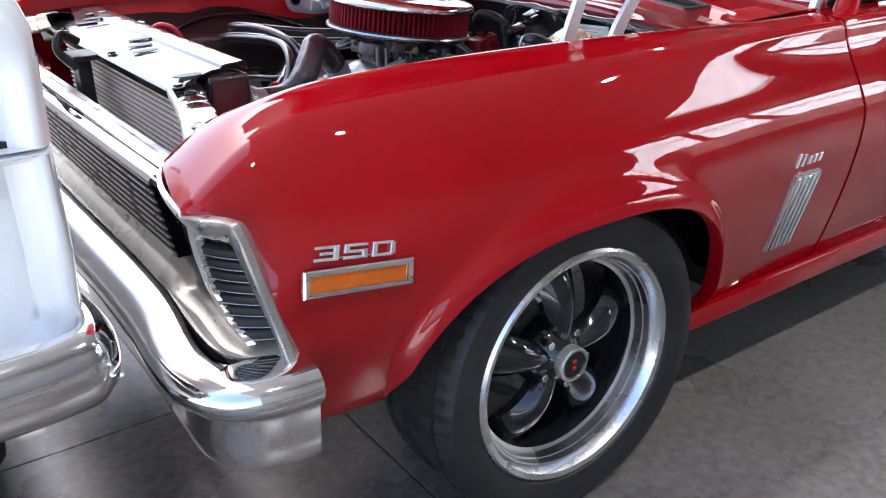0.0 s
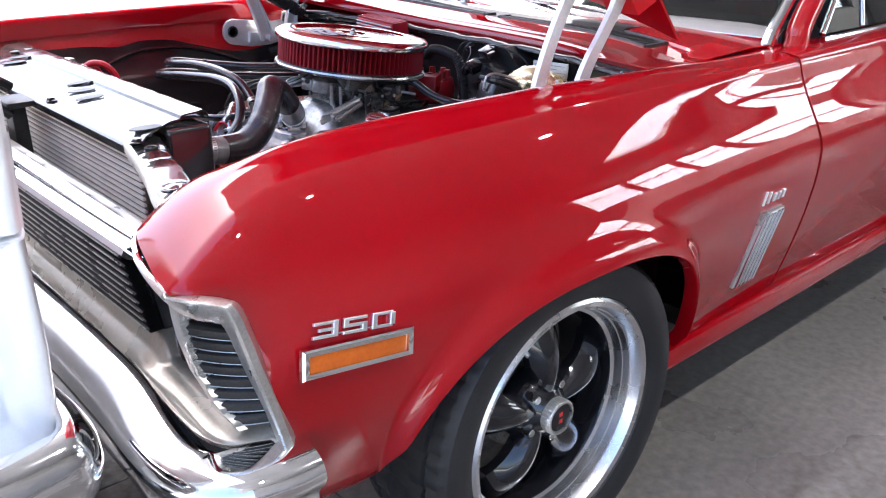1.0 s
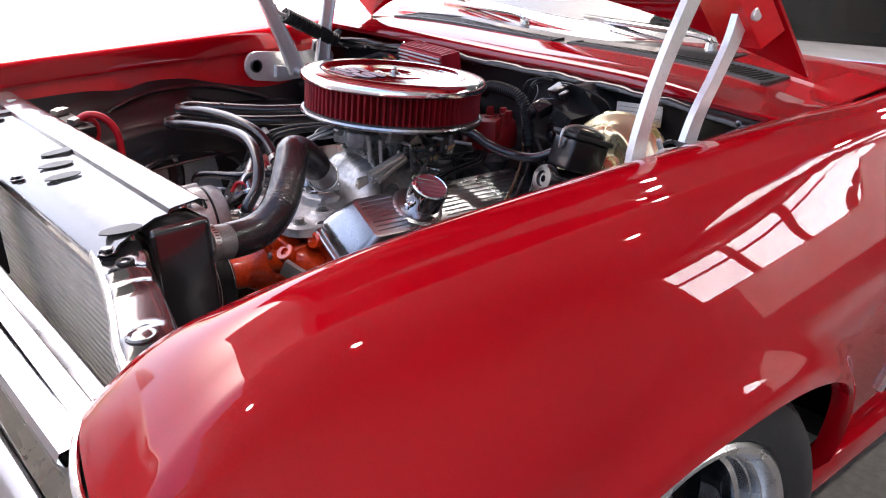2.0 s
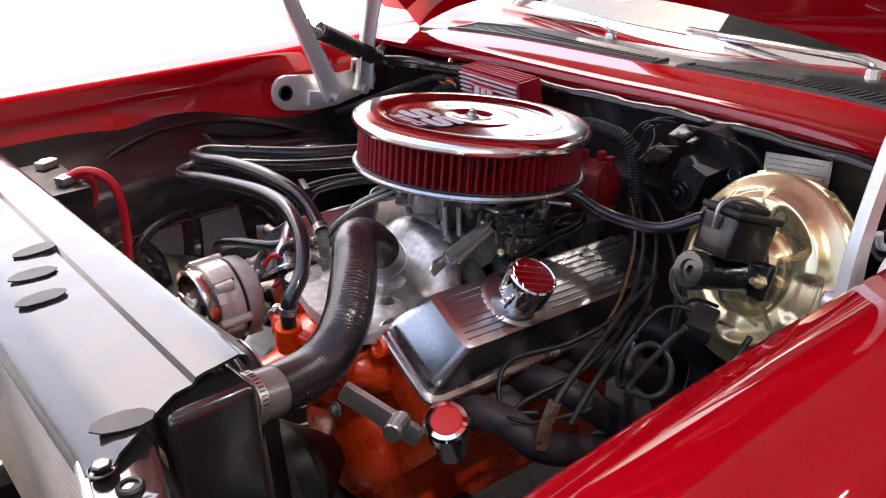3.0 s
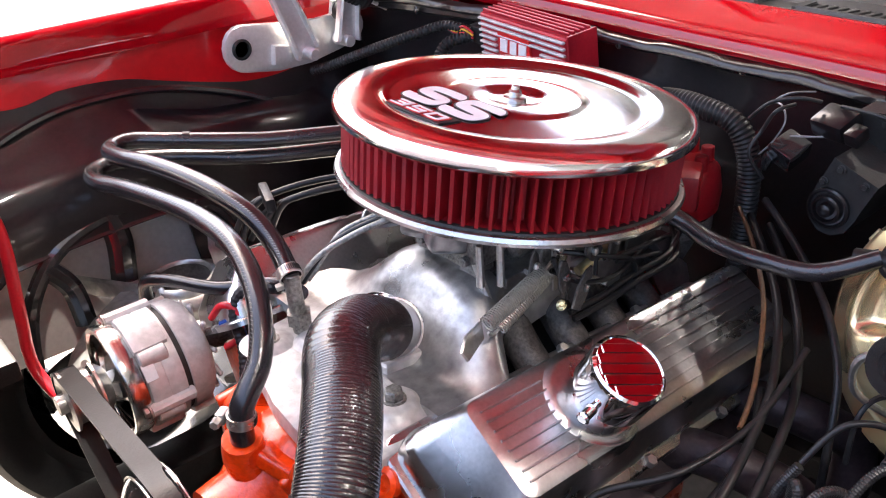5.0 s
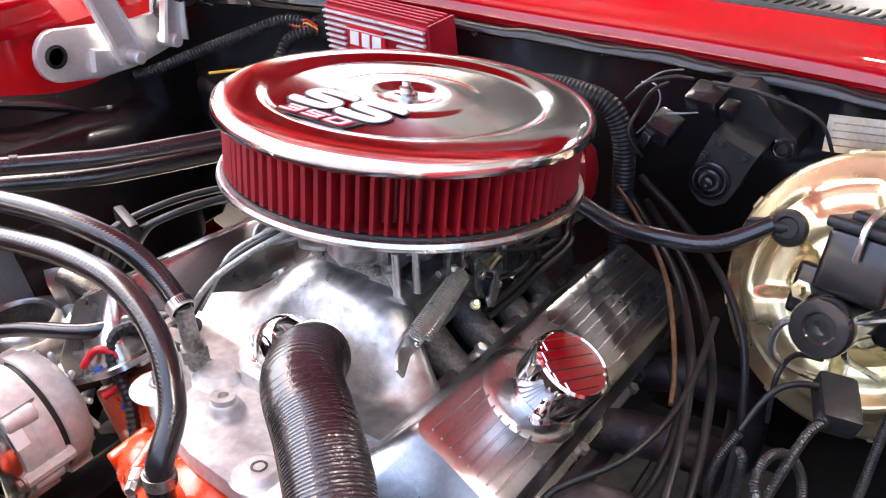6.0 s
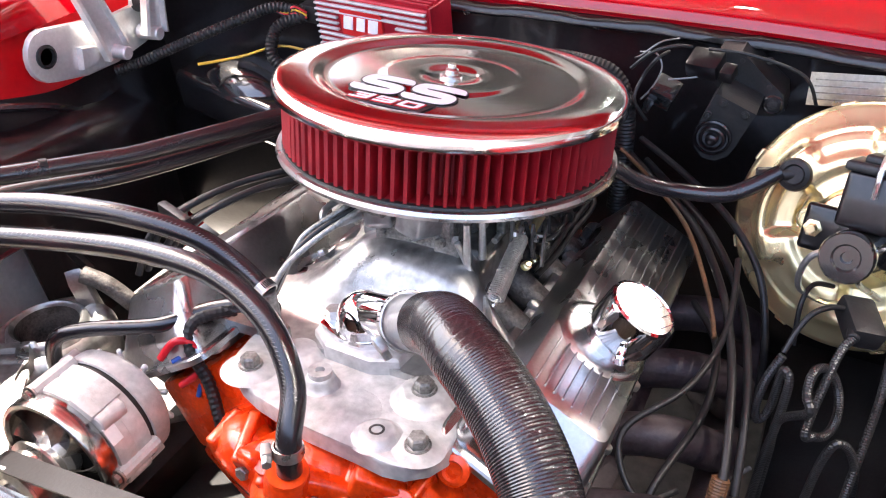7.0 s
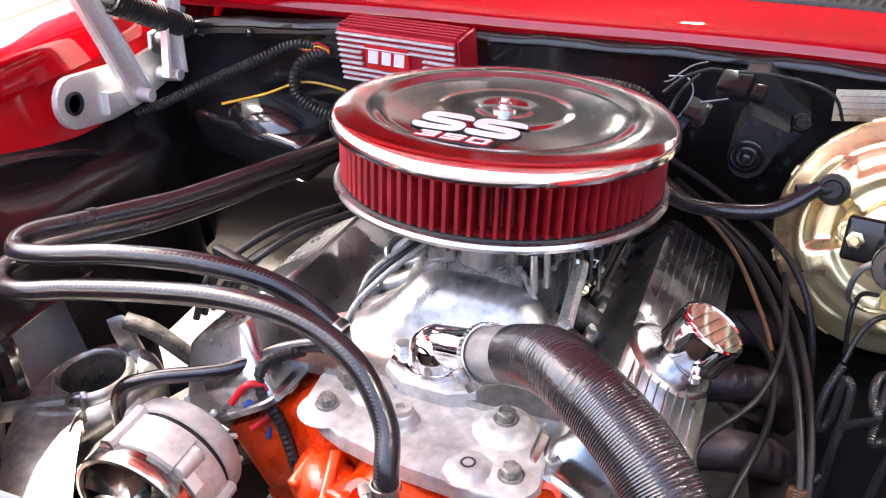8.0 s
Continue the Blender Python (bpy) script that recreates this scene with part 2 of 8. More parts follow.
def lathe(bm, profile, m=None, seg=32, close=False, wave=None):
    """Rings of (radius, height) round z, through the matrix m. wave(k, angle, r) may alter a ring's radius."""
    m = m if m is not None else Matrix()
    rings = []
    for k, (r, h) in enumerate(profile):
        if r < 1e-6:
            rings.append([bm.verts.new(m @ Vector((0, 0, h)))])
            continue
        ring = []
        for i in range(seg):
            a = 2 * math.pi * i / seg
            rr = wave(k, a, r) if wave else r
            ring.append(bm.verts.new(m @ Vector((rr * math.cos(a), rr * math.sin(a), h))))
        rings.append(ring)
    pairs = list(zip(rings, rings[1:]))
    if close:
        pairs.append((rings[-1], rings[0]))
    for a, b in pairs:
        if len(a) == 1 and len(b) == 1:
            continue
        for i in range(seg):
            j = (i + 1) % seg
            if len(a) == 1:
                bm.faces.new((a[0], b[i], b[j]))
            elif len(b) == 1:
                bm.faces.new((a[i], b[0], a[j]))
            else:
                bm.faces.new((a[i], b[i], b[j], a[j]))
    return bm


def rod(bm, p0, p1, r, r1=None, seg=12, chamfer=0.15):
    r1 = r if r1 is None else r1
    L = (Vector(p1) - Vector(p0)).length
    c = min(r, r1) * chamfer
    return lathe(bm, [(0, 0), (r - c, 0), (r, c), (r1, L - c), (r1 - c, L), (0, L)], axis_matrix(p0, p1), seg)


def spline(points, per=8):
    pts = [Vector(p) for p in points]
    out = []
    for i in range(len(pts) - 1):
        p0, p1, p2, p3 = pts[max(i - 1, 0)], pts[i], pts[i + 1], pts[min(i + 2, len(pts) - 1)]
        for k in range(per):
            t = k / per
            out.append(0.5 * ((2 * p1) + (p2 - p0) * t + (2 * p0 - 5 * p1 + 4 * p2 - p3) * t * t + (3 * p1 - p0 - 3 * p2 + p3) * t ** 3))
    out.append(pts[-1])
    return out


def tube(bm, points, r, seg=12, per=8, ribs=0.0, pitch=0.004, caps=True, straight=False, radius=None):
    """A hose along points. ribs: height of rings round it, at the given pitch; radius(u) may vary the thickness."""
    path = [Vector(p) for p in points] if straight else spline(points, per)
    if ribs:
        fine, step = [path[0]], pitch / 2
        acc = 0.0
        for a, b in zip(path, path[1:]):
            L = (b - a).length
            if L < 1e-9:
                continue
            d = step - acc
            while d <= L:
                fine.append(a.lerp(b, d / L))
                d += step
            acc = L - (d - step)
        path = fine
    n = len(path)
    up = Vector((0, 0, 1))
    rings, prev = [], None
    for i, p in enumerate(path):
        d = (path[min(i + 1, n - 1)] - path[max(i - 1, 0)]).normalized()
        if prev is None:
            x = d.cross(up)
            if x.length < 1e-3:
                x = d.cross(Vector((1, 0, 0)))
        else:
            x = prev - d * prev.dot(d)
        x.normalize()
        prev = x
        y = d.cross(x)
        rr = (radius(i / (n - 1)) if radius else r) + (ribs if ribs and i % 2 else 0.0)
        rings.append([bm.verts.new(p + rr * (math.cos(a) * x + math.sin(a) * y)) for a in [2 * math.pi * k / seg for k in range(seg)]])
    for a, b in zip(rings, rings[1:]):
        for i in range(seg):
            j = (i + 1) % seg
            bm.faces.new((a[i], a[j], b[j], b[i]))
    if caps:
        bm.faces.new(rings[0][::-1])
        bm.faces.new(rings[-1])
    return bm


def grid(bm, rows, wrap=False):
    """A skin over rows of points of equal length."""
    vs = [[bm.verts.new(Vector(p)) for p in row] for row in rows]
    for a, b in zip(vs, vs[1:]):
        for i in range(len(a) - (0 if wrap else 1)):
            j = (i + 1) % len(a)
            q = [a[i], a[j], b[j], b[i]]
            try:
                bm.faces.new(q)
            except ValueError:
                pass
    return vs


def thicken(bm, t):
    bmesh.ops.recalc_face_normals(bm, faces=bm.faces)
    bmesh.ops.solidify(bm, geom=bm.faces[:], thickness=t)
    return bm


def prism(bm, outline, z0, z1, m=None, bevel=0.0, segs=2):
    """An outline of (x, y) drawn up from z0 to z1, its edges rounded."""
    before = set(bm.verts)
    m = m if m is not None else Matrix()
    a = [bm.verts.new(Vector((x, y, z0))) for x, y in outline]
    b = [bm.verts.new(Vector((x, y, z1))) for x, y in outline]
    n = len(outline)
    bm.faces.new(a[::-1])
    bm.faces.new(b)
    for i in range(n):
        j = (i + 1) % n
        bm.faces.new((a[i], a[j], b[j], b[i]))
    if bevel:
        es = [e for e in bm.edges if all(v in b for v in e.verts)]
        bmesh.ops.bevel(bm, geom=es, offset=bevel, segments=segs, affect="EDGES", profile=0.6)
    bmesh.ops.transform(bm, matrix=m, verts=[v for v in bm.verts if v not in before])
    return bm


def bolt(parent, place, axis, r=0.008, h=0.006, mat=None, name="bolt"):
    bm = bmesh.new()
    a = axis_matrix(place, Vector(place) + Vector(axis))
    lathe(bm, [(0, 0), (r * 1.45, 0), (r * 1.45, h * 0.22), (r * 1.3, h * 0.3), (r * 1.3, h * 0.3)], a, 14)
    lathe(bm, [(r, h * 0.3), (r, h * 0.9), (r * 0.85, h), (0, h)], a, 6)
    return piece(name, bm, mat or STEEL, parent, "", True, 25)


def lerp_table(table, x):
    if x <= table[0][0]:
        return table[0][1]
    for (a, u), (b, v) in zip(table, table[1:]):
        if x <= b:
            t = (x - a) / (b - a)
            return u + (v - u) * t
    return table[-1][1]


def smooth_table(table, x):
    if x <= table[0][0]:
        return table[0][1]
    for i in range(len(table) - 1):
        (a, u), (b, v) = table[i], table[i + 1]
        if x <= b:
            t = (x - a) / (b - a)
            pu = table[i - 1] if i else table[i]
            nv = table[i + 2] if i + 2 < len(table) else table[i + 1]
            m0 = (v - pu[1]) / (b - pu[0]) * (b - a)
            m1 = (nv[1] - u) / (nv[0] - a) * (b - a)
            return (2 * t ** 3 - 3 * t * t + 1) * u + (t ** 3 - 2 * t * t + t) * m0 + (-2 * t ** 3 + 3 * t * t) * v + (t ** 3 - t * t) * m1
    return table[-1][1]

# ---- setting ----


def slab(name, x0, x1, y0, y1, z0, z1, mat, label, category, bevel=0.0):
    bm = bmesh.new()
    box(bm, (0, 0, 0), (x1 - x0, y1 - y0, z1 - z0), None, bevel)
    ob = link(name, bm, mat, None, "", False)
    ob.location = ((x0 + x1) / 2, (y0 + y1) / 2, (z0 + z1) / 2)
    return tagged(ob, label, category, "", "structure")


slab("ground", -400, 400, -400, 400, -0.6, -0.02, GRASS, "dry open ground round the hall", "ground")
slab("floor", -2.6, 17, -7, 2.2, -0.3, -0.008, SATIN, "dark joint bed under the concrete slabs", "floor")
floor = thing("concrete_floor", (0, 0, 0), "worn polished grey concrete slabs with stains", "floor", "", "structure")
for i in range(8):
    for j in range(4):
        x0, y0 = -2.6 + 2.4 * i, -7 + 2.3 * j
        bm = bmesh.new()
        box(bm, (x0 + 1.2, y0 + 1.15, -0.004), (2.396, 2.296, 0.008), None, 0.0015, 1)
        piece("slab", bm, FLOOR, floor, "", False)
slab("yard", -40, 40, 2.206, 45, -0.25, -0.012, YARD, "bright sunlit concrete yard outside the open hall", "pavement")
# Unseen ground, added pale to bounce sunlight onto the engine.
slab("bounce_ground", -40, -2.606, -30, 2.2, -0.25, -0.012, YARD, "unseen pale concrete ground added to bounce light from the front", "pavement")
# roof with an unseen roof light, added for a pale reflection on the fender
# The roof is unseen; its edge is set so sun reaches only the far side.
ROOF_EDGE = 3.22
slab("ceiling", -0.95, 17, -1.8, ROOF_EDGE, 5.5, 5.62, CEIL, "unseen grey metal roof, its edge set to limit the sun", "ceiling")
slab("ceiling_side", -2.6, 17, -4.6, -1.806, 5.5, 5.62, CEIL, "unseen grey metal roof added to darken near-side reflections", "ceiling")
slab("ceiling_back", -4.0, 17, -7.2, -6.4, 5.5, 5.62, CEIL, "grey metal roof strip beside the roof light", "ceiling")
slab("ceiling_front", -4.0, 9.32, -6.4, -4.6, 5.5, 5.62, CEIL, "grey metal roof before the roof light", "ceiling")
light = tagged(thing("added_roof_light", (13.16, -5.5, 5.56), "unseen roof light added for a pale reflection on the fender", "window"), kind="structure")
part("window_frame", box(box(bmesh.new(), (0, -0.87, 0), (7.66, 0.05, 0.1), None, 0.006), (0, 0.87, 0), (7.66, 0.05, 0.1), None, 0.006), GALV, light, "", False)
pane = part("pane", box(bmesh.new(), (0, 0, 0), (7.66, 1.68, 0.01)), CLEAR, light, "", False)
pane.visible_shadow = False
slab("wall_east", 17, 17.2, -7, 2.2, 0.0, 5.5, WALL, "pale painted hall end wall", "wall")
# long wall behind the camera, with a band of windows
WIN0, WIN1, SILL, HEAD = 8.0, 16.4, 3.3, 4.85
slab("wall_south_low", -2.4, 17, -7.2, -7, 0.0, SILL, WALL, "pale painted wall below the window band", "wall")
slab("wall_south_high", -2.4, 17, -7.2, -7, HEAD, 5.5, WALL, "pale painted wall above the window band", "wall")
slab("wall_south_side", -2.4, WIN0, -7.2, -7, SILL, HEAD, WALL, "pale painted wall beside the window band", "wall")
slab("wall_south_end", WIN1, 17, -7.2, -7, SILL, HEAD, WALL, "pale painted wall beside the window band", "wall")
for k in range(4):
    w = (WIN1 - WIN0) / 4
    x = WIN0 + w * (k + 0.5)
    win = tagged(thing("window_%d" % (k + 1), (x, -7.1, (SILL + HEAD) / 2), "steel-framed hall window with one crossbar", "window"), kind="structure")
    bm = bmesh.new()
    for dx in (-w / 2 + 0.045, w / 2 - 0.045):
        box(bm, (dx, 0, 0), (0.09, 0.1, HEAD - SILL), None, 0.006)
    for dz in (-(HEAD - SILL) / 2 + 0.04, (HEAD - SILL) / 2 - 0.04, 0.22):
        box(bm, (0, 0, dz), (w - 0.18, 0.08, 0.05), None, 0.006)
    part("window_frame", bm, SATIN, win, "", False)
    bm = bmesh.new()
    box(bm, (0, 0, 0), (w - 0.17, 0.008, HEAD - SILL - 0.06))
    pane = part("pane", bm, CLEAR, win, "", False)
    pane.visible_shadow = False
for x, y in ((-0.6, -3.4), (1.8, -3.4), (5.4, -3.4), (9.6, -3.4), (5.4, 0.6)):
    lamp = thing("ceiling_lamp", (x, y, 5.5), "round white high-bay lamp hung under the hall roof", "lamp", "hall lamps")
    bm = bmesh.new()
    lathe(bm, [(0.0, 0.0), (0.05, 0.0), (0.06, -0.03), (0.07, -0.16), (0.10, -0.24), (0.105, -0.255), (0.095, -0.25), (0.0, -0.20)], None, 32)
    part("housing", bm, WHITE, lamp)
    bm = bmesh.new()
    lathe(bm, [(0.0, -0.256), (0.06, -0.254), (0.085, -0.246), (0.085, -0.240), (0, -0.240)], None, 32)
    part("diffuser", bm, LAMPGLOW, lamp, "glowing white diffuser")
    ld = bpy.data.lights.new("lamp_light", "AREA")
    ld.shape, ld.size, ld.energy, ld.color = "DISK", 0.16, 18.0, (1.0, 0.97, 0.92)
    lo = new("lamp_light", ld)
    lo.matrix_world = Matrix.Translation((x, y, 5.22))
# Glowing sheet added outside so the window reflections come out bright.
slab("backdrop", 2, 70, -13.2, -13.0, 1.5, 14, GLOW, "glowing sheet added as daylight beyond the windows", "backdrop")
# Unseen walls, added to shape what the cowl and the lid reflect.
slab("added_lintel", 2.9, 5.2, ROOF_EDGE - 0.2, ROOF_EDGE, 2.6, 5.5, WALL, "unseen wall added to darken what the cowl reflects", "wall")
slab("added_north_wall", 5.2, 17, ROOF_EDGE - 0.2, ROOF_EDGE, -0.012, 5.5, WALL, "unseen hall wall added to darken low reflections", "wall")

# ---- the red car ----
# the car leans a little: its passenger side stands higher
LEAN = 0.040
car = thing("car", (0, 0, 0), "glossy red two-door muscle car with its hood open", "car")

INNER_Z = [(-0.672, 0.795), (-0.64, 0.812), (-0.60, 0.833), (-0.55, 0.850), (-0.48, 0.860), (-0.40, 0.863), (-0.2, 0.863), (0.1, 0.864), (0.4, 0.867), (1.0, 0.868)]
CROWN = [(-0.672, 0.005), (-0.60, 0.008), (-0.50, 0.015), (-0.40, 0.021), (-0.2, 0.024), (0.1, 0.022), (0.4, 0.014), (0.7, 0.007), (1.0, 0.007)]
CREST_Z = [(-0.672, 0.768), (-0.65, 0.786), (-0.61, 0.813), (-0.56, 0.841), (-0.50, 0.860), (-0.43, 0.869), (-0.30, 0.872), (0.4, 0.870), (1.0, 0.864)]
CREST_Y = [(-0.672, 0.835), (-0.6, 0.818), (-0.5, 0.806), (-0.3, 0.802), (0.0, 0.802), (0.38, 0.808), (0.60, 0.812), (0.868, 0.815), (1.0, 0.815)]
INNER_Y_FAR = [(-0.672, 0.648), (-0.62, 0.660), (-0.5, 0.673), (0.0, 0.665), (0.45, 0.672), (0.6, 0.69), (0.64, 0.70), (1.0, 0.70)]
INNER_Z_FAR = [(-0.672, 0.795), (-0.64, 0.812), (-0.60, 0.833), (-0.55, 0.850), (-0.48, 0.862), (-0.40, 0.866), (-0.2, 0.868), (1.0, 0.868)]
INNER_Y = [(-0.672, 0.648), (-0.62, 0.660), (-0.5, 0.673), (-0.3, 0.657), (-0.1, 0.651), (0.1, 0.653), (0.45, 0.668), (0.6, 0.69), (0.64, 0.70), (1.0, 0.70)]
SIDE = [(0.28, 0.858), (0.34, 0.872), (0.42, 0.892), (0.50, 0.914), (0.58, 0.930), (0.63, 0.936), (0.68, 0.931), (0.72, 0.915), (0.76, 0.892), (0.80, 0.865), (0.835, 0.839), (0.853, 0.822), (0.862, 0.808)]


SIDE_REAR = [(0.28, 0.826), (0.34, 0.846), (0.42, 0.868), (0.50, 0.886), (0.58, 0.899), (0.63, 0.903), (0.68, 0.901), (0.72, 0.885), (0.76, 0.863), (0.80, 0.841), (0.835, 0.826), (0.853, 0.821), (0.862, 0.816)]


def arch(x, x0=0.0, half=0.425, base=0.235, rise=0.398):
    u = abs(x - x0) / half
    return None if u >= 1 else base + rise * (1 - u ** 2.6) ** (1 / 2.6)


def side_y(x, z):
    """Half width of the body at height z; it narrows a little towards the nose and the tail."""
    h = min(max(z, 0.28), 0.862)
    t = min(1.0, max(0.0, (x + 0.05) / 0.918))
    y = smooth_table(SIDE, h)
    y += (smooth_table(SIDE_REAR, h) - y) * t * t * (3 - 2 * t)
    nose = max(0.0, (-0.30 - x) / 0.37)
    tail = max(0.0, (x - 2.6) / 1.1)
    return y - 0.020 * nose ** 2 - 0.08 * tail ** 2


def flank_section(x, low, lip, crest_z=0.866, crest_y=None):
    """Points (y, z) of the body side from the crest down to low; lip: how far the lower edge is flared."""
    pts = []
    n = 26
    for k in range(n + 1):
        u = k / n
        z = (crest_z - 0.004) + (low - (crest_z - 0.004)) * (0.35 * u * u + 0.65 * u)
        zz = min(z + (0.868 - crest_z) * max(0.0, 1 - u * 1.8), 0.862)
        y = side_y(x, zz)
        if crest_y is not None:
            y += (crest_y + 0.003 - side_y(x, 0.862)) * max(0.0, 1 - u * 2.6) ** 1.6
        d = z - low
        if lip and d < 0.11:
            y += lip * math.exp(-(max(d, 0.0) / 0.040) ** 2.4)
        pts.append((y, z))
    return pts


NOSE_PLAN = [(0.640, 0.070), (0.684, 0.034), (0.77, 0.010), (0.82, 0.003), (0.862, 0.0), (0.885, 0.014), (0.905, 0.046)]


NOSE_CUT = [(0.40, 0.145), (0.52, 0.113), (0.60, 0.094), (0.68, 0.074), (0.740, 0.058), (0.752, 0.040), (0.766, 0.0)]


def nose_set(x, y, z):
    """How far the nose's edge lies back of its foremost point, fading out behind."""
    fade = min(1.0, max(0.0, (-0.40 - x) / 0.272)) ** 1.3
    plan = smooth_table(NOSE_PLAN, min(y, 0.905)) + max(0.0, 0.75 - z) * 0.265
    cut = lerp_table(NOSE_CUT, z) if y > 0.80 else 0.0
    return fade * plan + fade ** 5 * max(0.0, cut - plan)


def fender(sign, name, label):
    bm = bmesh.new()
    xs = sorted({round(-0.672 + 0.0075 * i, 4) for i in range(37)} | {round(-0.40 + 0.02 * i, 4) for i in range(71)} | {round(s * (0.36 + 0.005 * i), 4) for i in range(14) for s in (-1, 1)})
    xs = [x for x in xs if x <= 0.865]
    rows = []
    for x in xs:
        zi, zc = smooth_table(INNER_Z if sign < 0 else INNER_Z_FAR, x), smooth_table(CREST_Z, x)
        inner, crest = smooth_table(INNER_Y if sign < 0 else INNER_Y_FAR, x), smooth_table(CREST_Y, x)
        crown = smooth_table(CROWN, x) if sign < 0 else 0.007
        a = arch(x)
        floor_z = 0.405 if x < 0 else 0.285
        low = max(a, floor_z) if a else floor_z
        v = min(1.0, max(0.0, ((a or 0.0) - floor_z + 0.005) / 0.07))
        lip = 0.028 * v * v * (3 - 2 * v)
        row = [(inner - 0.004, zi - 0.052), (inner - 0.001, zi - 0.014), (inner + 0.003, zi - 0.004), (inner + 0.010, zi)]
        for k in range(1, 9):
            u = k / 8
            row.append((inner + 0.010 + (crest - 0.012 - inner - 0.010) * u, zi + (zc - zi) * u + crown * math.sin(math.pi * u ** (1.1 if sign < 0 else 1.0))))
        row.append((crest - 0.004, zc - 0.0010))
        row += flank_section(x, low, lip, zc, crest)
        y_end, z_end = row[-1]
        row.append((y_end - 0.006, z_end - 0.004))
        row.append((y_end - 0.035, z_end + (0.004 if lip else -0.002)))
        rows.append([Vector((x + nose_set(x, y, z), sign * y, z + (LEAN if sign > 0 else 0.0))) for y, z in row])
    first = rows[0]
    rows.insert(0, [Vector((p.x + 0.003, p.y - sign * 0.003, p.z - 0.004)) for p in first])
    rows.insert(0, [Vector((p.x + 0.014, p.y - sign * 0.006, p.z - 0.008)) for p in first])
    last = rows[-1]
    rows.append([Vector((p.x + 0.002, p.y - sign * 0.006, p.z)) for p in last])
    rows.append([Vector((p.x + 0.001, p.y - sign * 0.03, p.z)) for p in last])
    grid(bm, rows)
    bmesh.ops.recalc_face_normals(bm, faces=bm.faces)
    if sum(f.normal.y * sign for f in bm.faces) < 0:
        bmesh.ops.reverse_faces(bm, faces=bm.faces)
    return piece(name, bm, RED, car, label, True, 50)


fender(-1, "front_fender", "glossy red front fender with reflections")
fender(1, "front_fender", "glossy red front fender")


def flank(sign, name, x0, x1, rear_arch=False):
    bm = bmesh.new()
    n = 60 if rear_arch else 24
    rows = []
    for i in range(n + 1):
        x = x0 + (x1 - x0) * i / n
        a = arch(x, 2.82, 0.40, 0.22, 0.37) if rear_arch else None
        floor_z = 0.285 if x < 2.9 else 0.34
        low = max(a, floor_z) if a else floor_z
        row = [(0.70, 0.866), (0.76, 0.872), (0.792, 0.8685), (0.811, 0.8645)] + flank_section(0.9, low, 0.014 if a else 0.0, 0.864)
        row += [(row[-1][0] - 0.03, row[-1][1])]
        k = max(0.0, (x - 2.6) / 1.1)
        rows.append([Vector((x, sign * (y - 0.08 * k * k), z + 0.02 * min(1.0, max(0.0, x - 1.9)))) for y, z in row])
    for r, dx in ((rows[0], 0.002), (rows[-1], -0.002)):
        turned = [Vector((p.x + dx, p.y - sign * 0.02, p.z)) for p in r]
        rows.insert(0, turned) if r is rows[0] else rows.append(turned)
    grid(bm, rows)
    bmesh.ops.recalc_face_normals(bm, faces=bm.faces)
    return piece(name, bm, RED, car, "", True, 50)


for s in (-1, 1):
    flank(s, "door", 0.871, 2.16)
    flank(s, "rear_quarter", 2.168, 3.72, True)


def loft_panel(name, rows, mat, thick, parent=None, label="", angle=40):
    bm = bmesh.new()
    grid(bm, rows)
    thicken(bm, thick)
    return piece(name, bm, mat, parent or car, label, True, angle)


# cowl between hood opening and windscreen


def cowl_drop(y):
    d = max(0.0, (abs(y) - 0.30) / 0.4065)
    return 0.024 * d * d


rows = []
for i in range(33):
    y = -0.7065 + 1.413 * i / 32
    bow = 0.085 * (y / 0.70) ** 2
    e = 0.565 - bow * 1.15
    drop = cowl_drop(y)
    up = LEAN * max(0.0, y / 0.70) ** 1.5
    rows.append([(px, py, pz + up - min(drop, max(0.0, pz - 0.8665))) for px, py, pz in [(e + 0.035, y, 0.859), (e + 0.004, y, 0.860), (e + 0.001, y, 0.866), (e + 0.003, y, 0.874), (e + 0.009, y, 0.8795), (e + 0.022, y, 0.8825), (e + 0.06, y, 0.885), (e + 0.125, y, 0.888), (e + 0.13, y, 0.884), (e + 0.215, y, 0.886), (e + 0.22, y, 0.892), (e + 0.29 + bow, y, 0.897), (0.975, y, 0.890), (1.03, y, 0.884)]])
loft_panel("cowl", rows, RED, -0.004, None, "red cowl panel with a body seam")
